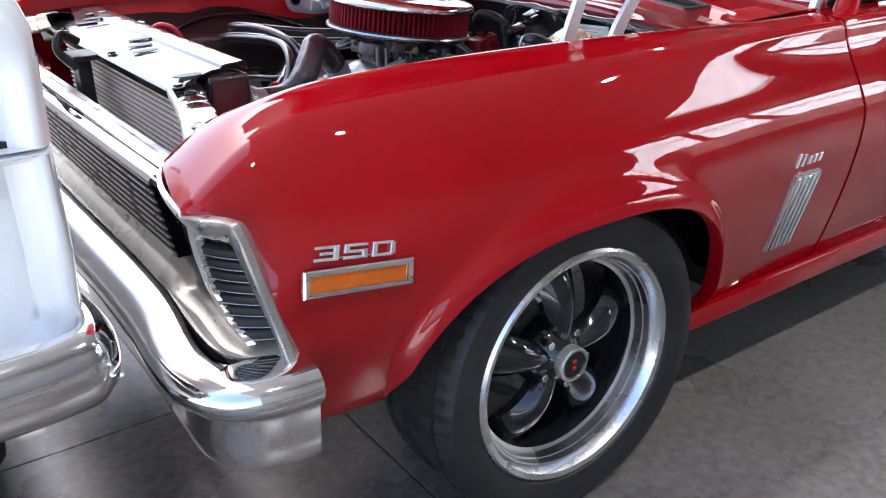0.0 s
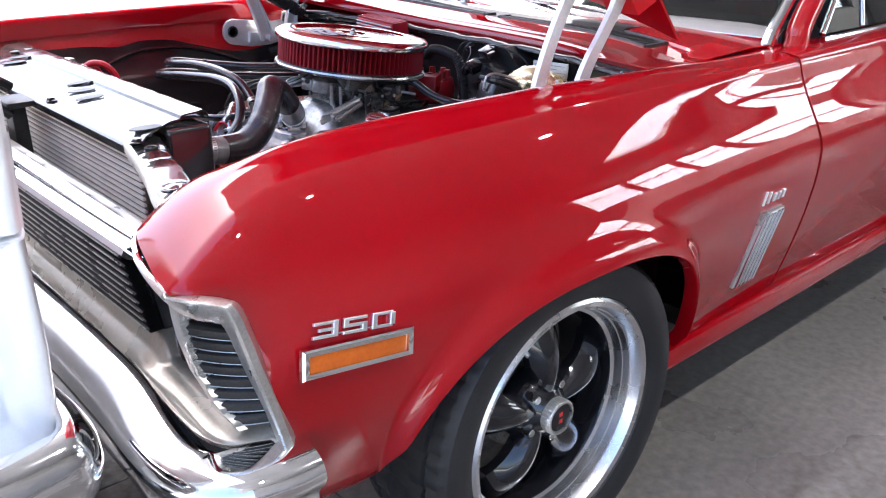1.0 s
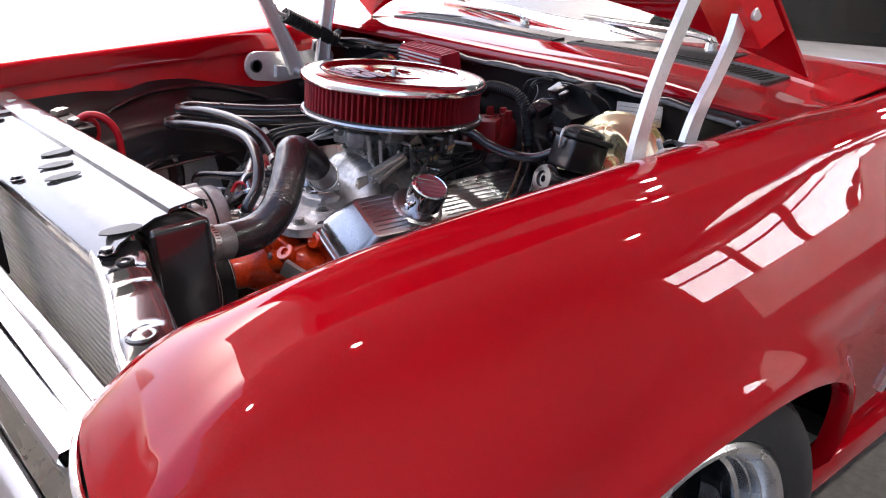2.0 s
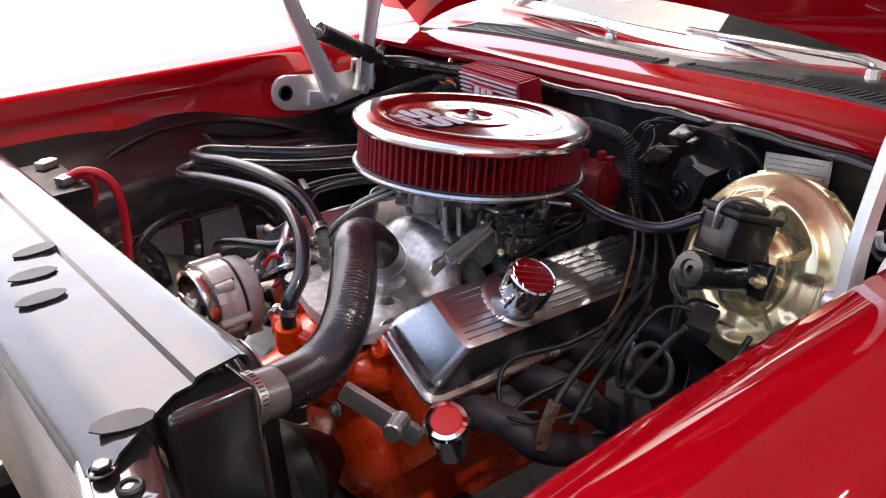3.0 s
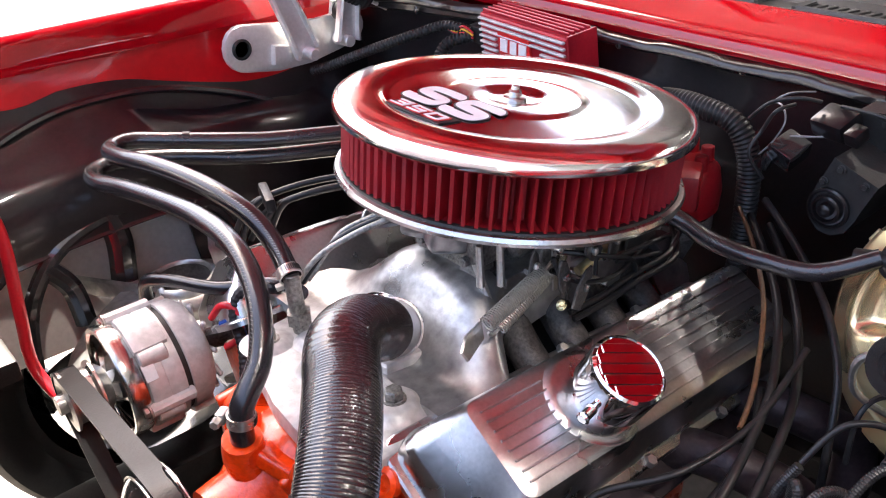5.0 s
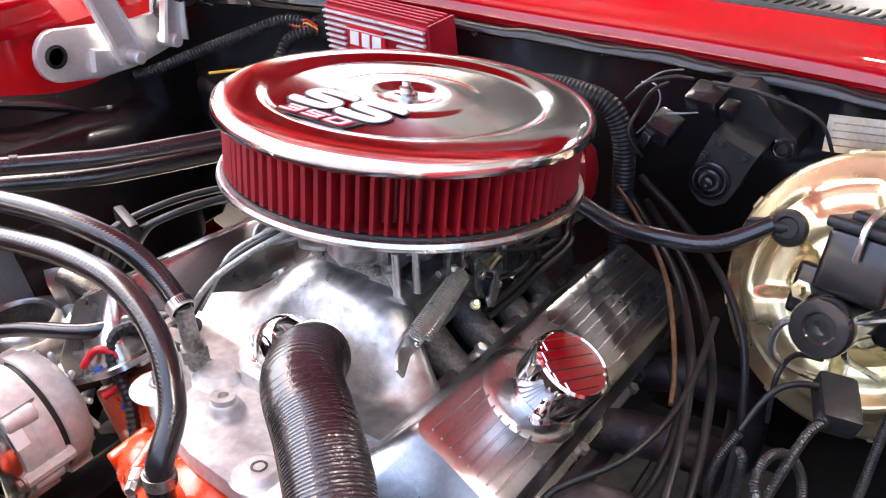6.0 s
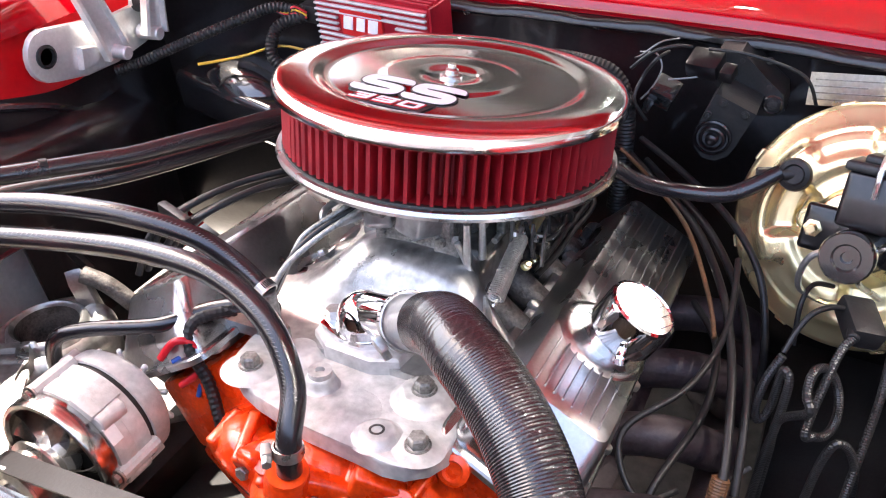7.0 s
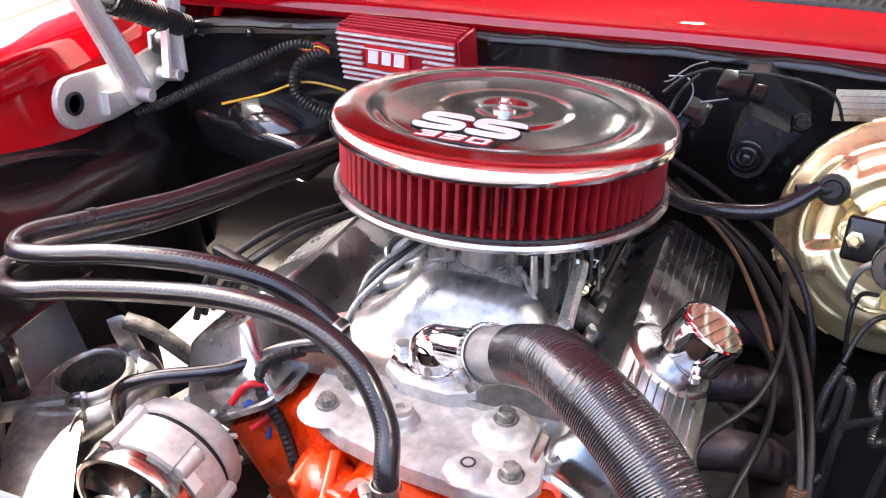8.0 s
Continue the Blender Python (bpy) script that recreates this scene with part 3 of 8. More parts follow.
# vent grilles in the cowl: two black frames with slats
for y0, y1 in ((-0.56, -0.03), (0.03, 0.56)):
    bm = bmesh.new()
    n = 38
    for k in range(n):
        y = y0 + (y1 - y0) * (k + 0.5) / n
        bow = 0.085 * (y / 0.70) ** 2
        e = 0.565 - bow * 1.15
        box(bm, (e + 0.172, y, 0.8905 - cowl_drop(y) + LEAN * max(0.0, y / 0.70) ** 1.5), (0.068, 0.006, 0.006), pose(0, 0, 0, 0, 0, -14))
    for dx, wd in ((0.132, 0.012), (0.213, 0.012)):
        pts = []
        for k in range(17):
            y = y0 + (y1 - y0) * k / 16
            bow = 0.085 * (y / 0.70) ** 2
            pts.append((0.565 - bow * 1.15 + dx, y, 0.891 - cowl_drop(y) + LEAN * max(0.0, y / 0.70) ** 1.5))
        tube(bm, pts, 0.0065, 6, 2)
    for y in (y0, y1):
        bow = 0.085 * (y / 0.70) ** 2
        e = 0.565 - bow * 1.15
        box(bm, (e + 0.172, y, 0.8915 - cowl_drop(y) + LEAN * max(0.0, y / 0.70) ** 1.5), (0.088, 0.012, 0.008))
    piece("cowl_vent", bm, SATIN, car, "black slotted air vent", False)
rows = []
for i in range(41):
    y = -0.42 + 1.06 * i / 40
    bow = 0.085 * (y / 0.70) ** 2
    e = 0.565 - bow * 1.15
    up = LEAN * max(0.0, y / 0.70) ** 1.5 - cowl_drop(y)
    back = 0.985 - 0.165 * (1 - (y / 0.70) ** 2) - 0.006
    rows.append([(e + 0.124 + (back - e - 0.124) * u, y, 0.8905 + up * (1 - 0.4 * u) + (0.0105 if u > 0.35 else 0.0) - 0.006 * u) for u in (0.0, 0.05, 0.34, 0.42, 0.6, 0.8, 1.0)])
loft_panel("screen_panel", rows, BLACK, -0.002, None, "black panel below the windscreen")
# windscreen, its chrome frame, pillars and roof


def screen(name, a, b, c, d, mat, thick, parent, label="", n=10, bulge=0.0):
    a, b, c, d = Vector(a), Vector(b), Vector(c), Vector(d)
    rows = []
    for i in range(n + 1):
        u = i / n
        p, q = a.lerp(b, u), d.lerp(c, u)
        rows.append([p.lerp(q, k / 6) - Vector((bulge * (1 - (2 * u - 1) ** 2) * (1 - k / 10), 0, 0)) for k in range(7)])
    return loft_panel(name, rows, mat, thick, parent, label)


screen("windscreen", (0.99, -0.665, 0.905), (0.99, 0.665, 0.905), (1.62, 0.56, 1.315), (1.62, -0.56, 1.315), GLASS, 0.006, car, "tinted windscreen", 14, 0.155)
for s in (-1, 1):
    bm = bmesh.new()
    tube(bm, [(0.93, s * 0.695, 0.850), (0.955, s * 0.692, 0.888), (1.0, s * 0.685, 0.925), (1.30, s * 0.63, 1.12), (1.63, s * 0.575, 1.325)], 0.015, 10, 6)
    piece("windscreen_trim", bm, CHROME, car, "chrome side trim")
    bm = bmesh.new()
    tube(bm, [(0.955, s * 0.742, 0.815), (1.005, s * 0.735, 0.872), (1.05, s * 0.72, 0.92), (1.32, s * 0.665, 1.11), (1.66, s * 0.60, 1.32)], 0.030, 12, 6)
    piece("roof_pillar", bm, RED, car)
    screen("side_window", (1.13, s * 0.735, 0.88), (2.1, s * 0.735, 0.88), (2.05, s * 0.60, 1.30), (1.68, s * 0.60, 1.30), GLASS, 0.006, car)
    screen("quarter_window", (2.13, s * 0.735, 0.88), (2.62, s * 0.725, 0.90), (2.34, s * 0.60, 1.30), (2.08, s * 0.60, 1.30), GLASS, 0.006, car)
    bm = bmesh.new()
    grid(bm, [[(2.6, s * 0.73, 0.88), (2.36, s * 0.60, 1.31)], [(3.0, s * 0.73, 0.89), (2.60, s * 0.58, 1.31)]])
    thicken(bm, 0.03)
    piece("rear_pillar", bm, RED, car)
    bm = bmesh.new()
    tube(bm, [(1.10, s * 0.755, 0.872), (1.6, s * 0.756, 0.874), (2.10, s * 0.756, 0.876)], 0.008, 8, 4)
    piece("belt_trim", bm, CHROME, car, "thin chrome strip")
    bm = bmesh.new()
    rod(bm, (1.135, s * 0.735, 0.88), (1.60, s * 0.612, 1.28), 0.008)
    rod(bm, (1.36, s * 0.735, 0.88), (1.42, s * 0.665, 1.10), 0.007)
    piece("vent_window_frame", bm, CHROME, car)
bm = bmesh.new()
rows = []
for k in range(35):
    y = -0.70 + 1.40 * k / 34
    x = 0.985 - 0.165 * (1 - (y / 0.70) ** 2)
    z = 0.893 - 0.6 * cowl_drop(y) + 0.5 * LEAN * max(0.0, y / 0.70) ** 1.5
    rows.append([(x - 0.004, y, z - 0.008), (x - 0.008, y, z), (x - 0.004, y, z + 0.005), (x + 0.022, y, z + 0.024), (x + 0.030, y, z + 0.026), (x + 0.034, y, z + 0.020)])
grid(bm, rows)
bmesh.ops.recalc_face_normals(bm, faces=bm.faces)
piece("windscreen_base_trim", bm, LID_CHROME, car, "chrome trim along the screen's foot")
rows = []
for i in range(13):
    u = i / 12
    x = 1.62 + 1.0 * u
    h = 1.325 + 0.045 * math.sin(math.pi * min(1, u * 1.1))
    rows.append([(x, y, h - 0.05 * (abs(y) / 0.6) ** 3) for y in [-0.60 + 0.1 * k for k in range(13)]])
loft_panel("roof", rows, RED, 0.02)
screen("rear_window", (3.02, 0.62, 0.92), (3.02, -0.62, 0.92), (2.62, -0.53, 1.31), (2.62, 0.53, 1.31), GLASS, 0.006, car)
rows = [[(x, y, 0.905 - 0.02 * (abs(y) / 0.7) ** 4 - 0.03 * max(0, x - 3.4)) for y in [-0.70 + 0.1 * k for k in range(15)]] for x in (3.0, 3.1, 3.3, 3.5, 3.7)]
loft_panel("trunk_lid", rows, RED, 0.015)
bm = bmesh.new()
box(bm, (3.72, 0, 0.62), (0.05, 1.68, 0.52), None, 0.02)
piece("tail_panel", bm, RED, car)
bm = bmesh.new()
box(bm, (1.75, 0, 0.27), (2.3, 1.62, 0.05), None, 0.01)
box(bm, (1.02, 0, 0.60), (0.04, 1.40, 0.62), None, 0.01)
piece("floor_pan", bm, SATIN, car)
for y in (-0.36, 0.36):
    bm = bmesh.new()
    box(bm, (1.85, y, 0.50), (0.52, 0.50, 0.16), None, 0.05, 3)
    box(bm, (2.12, y, 0.80), (0.15, 0.50, 0.56), pose(0, 0, 0, 0, 12, 0), 0.05, 3)
    piece("front_seat", bm, SATIN, car, "black vinyl seat")
bm = bmesh.new()
box(bm, (1.16, 0, 0.82), (0.26, 1.34, 0.14), None, 0.04, 3)
piece("dashboard", bm, SATIN, car, "black dashboard")
# wipers
for y0, y1 in ((-0.34, -0.02), (0.22, 0.52)):
    bm = bmesh.new()
    tube(bm, [(0.795, y0, 0.905), (0.79, y0 + 0.02, 0.925), (0.80, (y0 + y1) / 2, 0.93), (0.83, y1, 0.928)], 0.006, 8, 6)
    box(bm, (0.835, (y0 + y1) / 2 + 0.08, 0.925), (0.012, 0.36, 0.014), pose(0, 0, 0, 0, 0, -9), 0.003)
    rod(bm, (0.795, y0, 0.882), (0.795, y0, 0.915), 0.016, 0.012)
    piece("wiper", bm, CHROME_OLD, car, "metal windscreen wiper")

# front end


def nose_x(z, y=0.0):
    return -0.655 + max(0.0, 0.775 - z) * 0.40 - 0.012 * (1 - (y / 0.9) ** 2)


grille = part("grille", box(bmesh.new(), (-0.585, 0, 0.685), (0.012, 1.28, 0.15), pose(0, 0, 0, 0, -11, 0), 0.004), SATIN, car, "black horizontal-bar grille")
for k in range(9):
    z = 0.630 + 0.0150 * k
    bm = bmesh.new()
    rows = []
    for i in range(15):
        y = -0.655 + 1.31 * i / 14
        x = -0.648 + (0.76 - z) * 0.20 - 0.012 * (1 - (y / 0.9) ** 2)
        rows.append([(x + 0.022, y, z + 0.002), (x, y, z + 0.0035), (x - 0.003, y, z + 0.001), (x, y, z - 0.003), (x + 0.022, y, z - 0.003)])
    grid(bm, rows)
    bmesh.ops.recalc_face_normals(bm, faces=bm.faces)
    piece("bar", bm, SATIN, grille)
    bm = bmesh.new()
    tube(bm, [(-0.6515 + (0.76 - z) * 0.20 - 0.012 * (1 - (y / 0.9) ** 2), y, z + 0.0028) for y in (-0.65, -0.4, -0.15, 0.15, 0.4, 0.65)], 0.0013, 6, 3)
    piece("bar_edge", bm, STEEL, grille, "thin bright edge")
bm = bmesh.new()
rows = []
for i in range(23):
    y = -0.70 + 1.40 * i / 22
    x = nose_x(0.775, y)
    rows.append([(x + 0.026, y, 0.775), (x + 0.012, y, 0.782), (x - 0.004, y, 0.780), (x - 0.008, y, 0.772), (x - 0.002, y, 0.764), (x + 0.02, y, 0.762)])
grid(bm, rows)
bmesh.ops.recalc_face_normals(bm, faces=bm.faces)
piece("grille_trim", bm, CHROME, car, "bright trim along the grille's top")
bm = bmesh.new()
rows = []
for i in range(23):
    y = -0.66 + 1.32 * i / 22
    rows.append([(-0.634, y, 0.772), (-0.628, y, 0.7745), (-0.612, y, 0.7735), (-0.609, y, 0.7705), (-0.600, y, 0.7690 + 0.0012 * math.sin(i * 1.3)), (-0.590, y, 0.7670), (-0.586, y, 0.762), (-0.587, y, 0.70)])
grid(bm, rows)
thicken(bm, 0.004)
piece("header_panel", bm, STEEL, car, "dull silver panel behind the grille")
for s in (-1, 1):
    bm = bmesh.new()
    prism(bm, [(-0.632, 0.762), (-0.585, 0.762), (-0.575, 0.634), (-0.612, 0.634)], s * 0.664 - 0.006, s * 0.664 + 0.006, Matrix(((1, 0, 0, 0), (0, 0, 1, 0), (0, 1, 0, 0), (0, 0, 0, 1))))
    piece("end_frame", bm, BLACK_SHINE, grille)
for s in (-1, 1):
    up = LEAN if s > 0 else 0.0
    bm = bmesh.new()
    tube(bm, [(-0.600, s * 0.645, 0.781 + up), (-0.636, s * 0.676, 0.784 + up), (-0.661, s * 0.735, 0.781 + up), (-0.671, s * 0.79, 0.773 + up), (-0.671, s * 0.832, 0.763 + up)], 0.0052, 10, 6)
    piece("nose_trim", bm, CHROME, car, "thin bright trim along the fender's front edge")
# silver filler between grille and bumper
bm = bmesh.new()
rows = []
for i in range(91):
    y = -0.905 + 1.81 * i / 90
    k = max(0.0, abs(y) - 0.82) / 0.085
    dx = 0.055 * k * k
    u = min(1.0, max(0.0, (abs(y) - 0.635) / 0.035))
    u = u * u * (3 - 2 * u)
    v = min(1.0, max(0.0, (abs(y) - 0.67) / 0.20))
    top = 0.622 - 0.038 * u - 0.026 * v * v * (3 - 2 * v)
    lift = 1 - u
    u = v * v * (3 - 2 * v)
    rows.append([(-0.585 + dx, y, top + 0.004), (-0.607 + dx, y, top + 0.003), (-0.614 + dx, y, top - 0.002), (-0.622 + dx, y, top - 0.022 * lift - 0.003), (-0.626 + dx, y, top - 0.026 * lift - 0.005), (-0.637 + dx, y, top - 0.029 * lift - 0.007), (-0.642 + dx, y, top - 0.036 * lift - 0.010), (-0.645 + dx, y, 0.574 - 0.040 * u), (-0.648 + dx, y, 0.568 - 0.036 * u), (-0.643 + dx, y, 0.545 - 0.020 * u), (-0.640 + dx, y, 0.50)])
grid(bm, rows)
thicken(bm, 0.004)
piece("filler_panel", bm, BEIGE, car, "silver filler panel above the bumper", True, 75)


def spline_row(r):
    return spline(r, 4)


def headlight(sign):
    a = axis_matrix((-0.572, sign * 0.715, 0.655), (-0.67, sign * 0.715, 0.683))
    base = part("headlight", lathe(bmesh.new(), [(0, 0.012), (0.03, 0.010), (0.062, 0.0), (0.072, -0.012), (0.074, -0.03), (0.02, -0.06), (0, -0.065)], a, 32), CLEAR, car, "round glass headlamp")
    bowl = bmesh.new()
    lathe(bowl, [(0.0, -0.075), (0.04, -0.065), (0.078, -0.034), (0.080, -0.012), (0.080, -0.05)], a, 32)
    piece("bowl", bowl, CHROME, base)
    # bright frame round the lamp's outer side, and black fins inside it
    out = [(-0.664, 0.820, 0.758), (-0.662, 0.845, 0.764), (-0.653, 0.868, 0.766), (-0.634, 0.892, 0.764), (-0.619, 0.903, 0.750), (-0.602, 0.914, 0.68), (-0.582, 0.920, 0.60), (-0.563, 0.921, 0.522)]
    inn = [(-0.650, 0.822, 0.738), (-0.647, 0.843, 0.735), (-0.639, 0.860, 0.732), (-0.624, 0.873, 0.728), (-0.614, 0.878, 0.718), (-0.598, 0.886, 0.66), (-0.580, 0.893, 0.60), (-0.565, 0.900, 0.535)]

    def at(p, d):
        return Vector((p[0] + d, sign * p[1], p[2]))
    rows = [[at((p[0], p[1] - 0.012, p[2] - 0.004), 0.016) for p in out], [at(p, 0.004) for p in out], [at(p, -0.006) for p in out], [at(tuple(a * 0.9 + b * 0.1 for a, b in zip(p, q)), -0.009) for p, q in zip(out, inn)],
            [at(tuple(a * 0.12 + b * 0.88 for a, b in zip(p, q)), -0.009) for p, q in zip(out, inn)], [at(p, -0.006) for p in inn], [at((p[0], p[1] - 0.006, p[2] - 0.012), 0.024) for p in inn]]
    rows = [spline_row(r) for r in rows]
    bm = bmesh.new()
    grid(bm, rows)
    bmesh.ops.recalc_face_normals(bm, faces=bm.faces)
    piece("headlight_bezel", bm, STEEL, car, "bright headlamp surround", True, 40)
    edge = [(p[2], p[1]) for p in inn[3:]][::-1]
    edge_x = [(p[2], p[0]) for p in inn[3:]][::-1]
    # silver cheek between the lamp and the louvres, with a notched edge
    cheek_in = [(0.560, 0.862), (0.595, 0.834), (0.638, 0.800), (0.680, 0.786), (0.735, 0.788)]
    cheek_out = [(0.560, 0.880), (0.594, 0.851), (0.650, 0.826), (0.710, 0.816), (0.735, 0.822)]
    cheek_x = [(0.560, -0.612), (0.595, -0.629), (0.638, -0.640), (0.710, -0.650), (0.735, -0.652)]
    bm = bmesh.new()
    rows = []
    for i in range(41):
        z = 0.566 + 0.168 * i / 40
        x, ya, yb = lerp_table(cheek_x, z), lerp_table(cheek_in, z), lerp_table(cheek_out, z)
        yb += 0.0035 * math.cos(2 * math.pi * (z - 0.700) / 0.0175)
        rows.append([(x + 0.030, sign * (ya - 0.004), z), (x + 0.003, sign * ya, z), (x, sign * (ya + 0.003), z), (x + 0.001, sign * (yb - 0.002), z), (x + 0.012, sign * yb, z)])
    grid(bm, rows)
    thicken(bm, 0.002)
    piece("lamp_cheek", bm, STEEL, car, "dull silver cheek beside the headlamp", True, 50)
    for k in range(8):
        z = 0.700 - 0.0175 * k
        y1, x1 = lerp_table(edge, z) - 0.004, lerp_table(edge_x, z) + 0.010
        y0, x0 = lerp_table(cheek_out, z) - 0.002, lerp_table(cheek_x, z) + 0.006
        bm = bmesh.new()
        rows = []
        for i in range(9):
            w = i / 8
            y, x = y0 + (y1 - y0) * w, x0 + (x1 - x0) * w - 0.004 * math.sin(math.pi * w)
            rows.append([(x + 0.016, sign * y, z + 0.0086), (x + 0.004, sign * y, z + 0.0080), (x - 0.001, sign * y, z + 0.0050), (x - 0.002, sign * y, z), (x - 0.001, sign * y, z - 0.0046), (x + 0.004, sign * y, z - 0.0068), (x + 0.016, sign * y, z - 0.0072)])
        grid(bm, rows)
        bmesh.ops.recalc_face_normals(bm, faces=bm.faces)
        piece("louvre", bm, SATIN, base)
        bm = bmesh.new()
        tube(bm, [(x0 + (x1 - x0) * w - 0.0045 * math.sin(math.pi * w) - 0.0005, sign * (y0 + (y1 - y0) * w), z - 0.0058) for w in (0.04, 0.35, 0.65, 0.97)], 0.0006, 6, 3)
        piece("louvre_edge", bm, STEEL, base, "thin bright edge")
    bm = bmesh.new()
    lathe(bm, [(0.073, -0.02), (0.074, 0.002), (0.078, 0.008), (0.084, 0.004), (0.086, -0.006), (0.088, -0.03)], a, 48)
    piece("lamp_ring", bm, CHROME_OLD, base, "bright lamp retaining ring")
    bm = bmesh.new()
    rows = []
    for i in range(5):
        y = 0.786 + 0.088 * i / 4
        rows.append([(-0.592 + 0.005 * i, sign * y, 0.722), (-0.570 + 0.005 * i, sign * y, 0.64), (-0.548 + 0.005 * i, sign * y, 0.55)])
    grid(bm, rows)
    thicken(bm, 0.003)
    piece("louvre_backing", bm, SATIN, base)
    bm = bmesh.new()
    box(bm, (-0.575, sign * 0.775, 0.635), (0.008, 0.20, 0.20), pose(0, 0, 0, 0, -14, 0))
    piece("lamp_housing", bm, SATIN, base)


headlight(-1)
headlight(1)

# bumper swept round the front
plan = [(-0.545, -0.948), (-0.60, -0.944), (-0.65, -0.928), (-0.685, -0.895), (-0.705, -0.84), (-0.708, -0.76), (-0.702, -0.64), (-0.700, -0.45), (-0.705, -0.2), (-0.708, 0.0)]
plan = plan + [(x, -y) for x, y in plan[-2::-1]]
path = spline([(x, y, 0) for x, y in plan], 5)
profile = [(-0.072, 0.556), (-0.060, 0.571), (-0.050, 0.574), (-0.036, 0.569), (-0.016, 0.556), (0.003, 0.542), (0.014, 0.527), (0.018, 0.513), (0.012, 0.498), (0.000, 0.487), (-0.006, 0.476), (-0.010, 0.43), (-0.016, 0.396), (-0.028, 0.380), (-0.055, 0.378)]
rows = []
for i, p in enumerate(path):
    d = (path[min(i + 1, len(path) - 1)] - path[max(i - 1, 0)]).normalized()
    nrm = Vector((-d.y, d.x, 0))
    if nrm.x > 0 and abs(p.y) < 0.9:
        nrm = -nrm
    if abs(p.y) >= 0.9 and nrm.y * p.y < 0:
        nrm = -nrm
    c = min(1.0, max(0.0, (abs(p.y) - 0.60) / 0.22))
    c = c * c * (3 - 2 * c)
    rows.append([Vector((p.x, p.y, z - 0.55 * c * max(0.0, z - 0.535))) + nrm * o for o, z in profile])
bm = bmesh.new()
grid(bm, rows)
thicken(bm, 0.003)
piece("front_bumper", bm, CHROME, car, "chrome front bumper wrapped round the corner", True, 40)
bm = bmesh.new()
box(bm, (-0.60, 0, 0.36), (0.02, 1.5, 0.12), pose(0, 0, 0, 0, -20, 0), 0.005)
piece("valance", bm, SATIN, car)

# side marker lamp, badges, vent trim on the near fender


def on_flank(x, z, lift, sign=-1):
    return Vector((x, sign * (side_y(x, z) + lift), z))


def flank_frame(x, z, turn=0.0, sign=-1):
    """A frame on the body side: local x runs back along the car, y up the panel, z outwards."""
    p = on_flank(x, z, 0.0, sign)
    ex = (on_flank(x + 0.02, z, 0, sign) - on_flank(x - 0.02, z, 0, sign)).normalized()
    ey = (on_flank(x, z + 0.02, 0, sign) - on_flank(x, z - 0.02, 0, sign)).normalized()
    ez = ex.cross(ey).normalized()
    ey = ez.cross(ex)
    m = Matrix((ex, ey, ez)).transposed().to_4x4()
    return Matrix.Translation(p) @ m @ pose(0, 0, 0, 0, 0, turn)


marker = part("marker_lamp", box(bmesh.new(), (0, 0, 0), (0.001, 0.001, 0.001)), SATIN, car, "amber side marker lamp in a bright frame")
mf = flank_frame(-0.466, 0.653, -6.5)
bm = bmesh.new()
w, h = 0.172, 0.040
outer = [(-w / 2, -h / 2), (w / 2, -h / 2), (w / 2, h / 2), (-w / 2, h / 2)]
inner = [(x * 0.89, y * 0.60) for x, y in outer]
loops = [[(x, y, 0.000) for x, y in outer], [(x, y, 0.007) for x, y in outer], [(x * 0.97, y * 0.9, 0.010) for x, y in outer], [(x, y, 0.009) for x, y in inner], [(x, y, 0.003) for x, y in inner]]
grid(bm, [[mf @ Vector(p) for p in l] for l in loops], True)
piece("frame", bm, CHROME, marker, "", True, 20)
bm = bmesh.new()
box(bm, (0, 0, 0.003), (w * 0.89, h * 0.61, 0.006), None, 0.0015)
bmesh.ops.transform(bm, matrix=mf, verts=bm.verts)
piece("lens", bm, AMBER, marker, "amber plastic lens")


BAR_DIGITS = {"3": ((-1, 0.62, 1, 1), (-0.55, -0.19, 1, 0.19), (-1, -1, 1, -0.62), (0.56, -1, 1, 1)),
              "5": ((-1, 0.62, 1, 1), (-1, -0.19, 1, 0.19), (-1, -1, 1, -0.62), (-1, -0.19, -0.56, 1), (0.56, -1, 1, 0.19)),
              "0": ((-1, 0.62, 0.8, 1), (-1, -1, 0.8, -0.62), (-1, -1, -0.56, 1), (0.56, -0.8, 1, 0.8))}


def block_digit(bm, ch, cx, cy, w, h, z0, z1, m, slant=0.18, grow=0.0, bevel=0.0):
    """A wide square-cut numeral out of bars."""
    for k, (x0, y0, x1, y1) in enumerate(BAR_DIGITS[ch]):
        q = [(x0 * w / 2 - grow, y0 * h / 2 - grow), (x1 * w / 2 + grow, y0 * h / 2 - grow), (x1 * w / 2 + grow, y1 * h / 2 + grow), (x0 * w / 2 - grow, y1 * h / 2 + grow)]
        prism(bm, [(cx + x + slant * y, cy + y) for x, y in q], z0, z1 + 0.00012 * k, m, bevel, 1)
    return bm


bf = flank_frame(-0.465, 0.690, -8.0)
badge350 = piece("number_badge", box(bmesh.new(), (0, 0, 0), (0.118, 0.0022, 0.0024), bf @ Matrix.Translation((0, -0.0068, 0.002))), CHROME, car, "bright raised badge reading 350", False)
for ch, cx in (("3", -0.0435), ("5", 0.0), ("0", 0.0435)):
    piece("numeral", block_digit(bmesh.new(), ch, cx, 0, 0.036, 0.0205, 0.0, 0.0050, bf, 0.18, 0.0, 0.0010), BRIGHT, badge350, "", False)
# slanted vent trim with ribs
vent = part("vent_trim", box(bmesh.new(), (0, 0, 0), (0.001, 0.001, 0.001)), SATIN, car, "ribbed bright gill trim behind the front wheel")
vm = flank_frame(0.660, 0.480, 0)
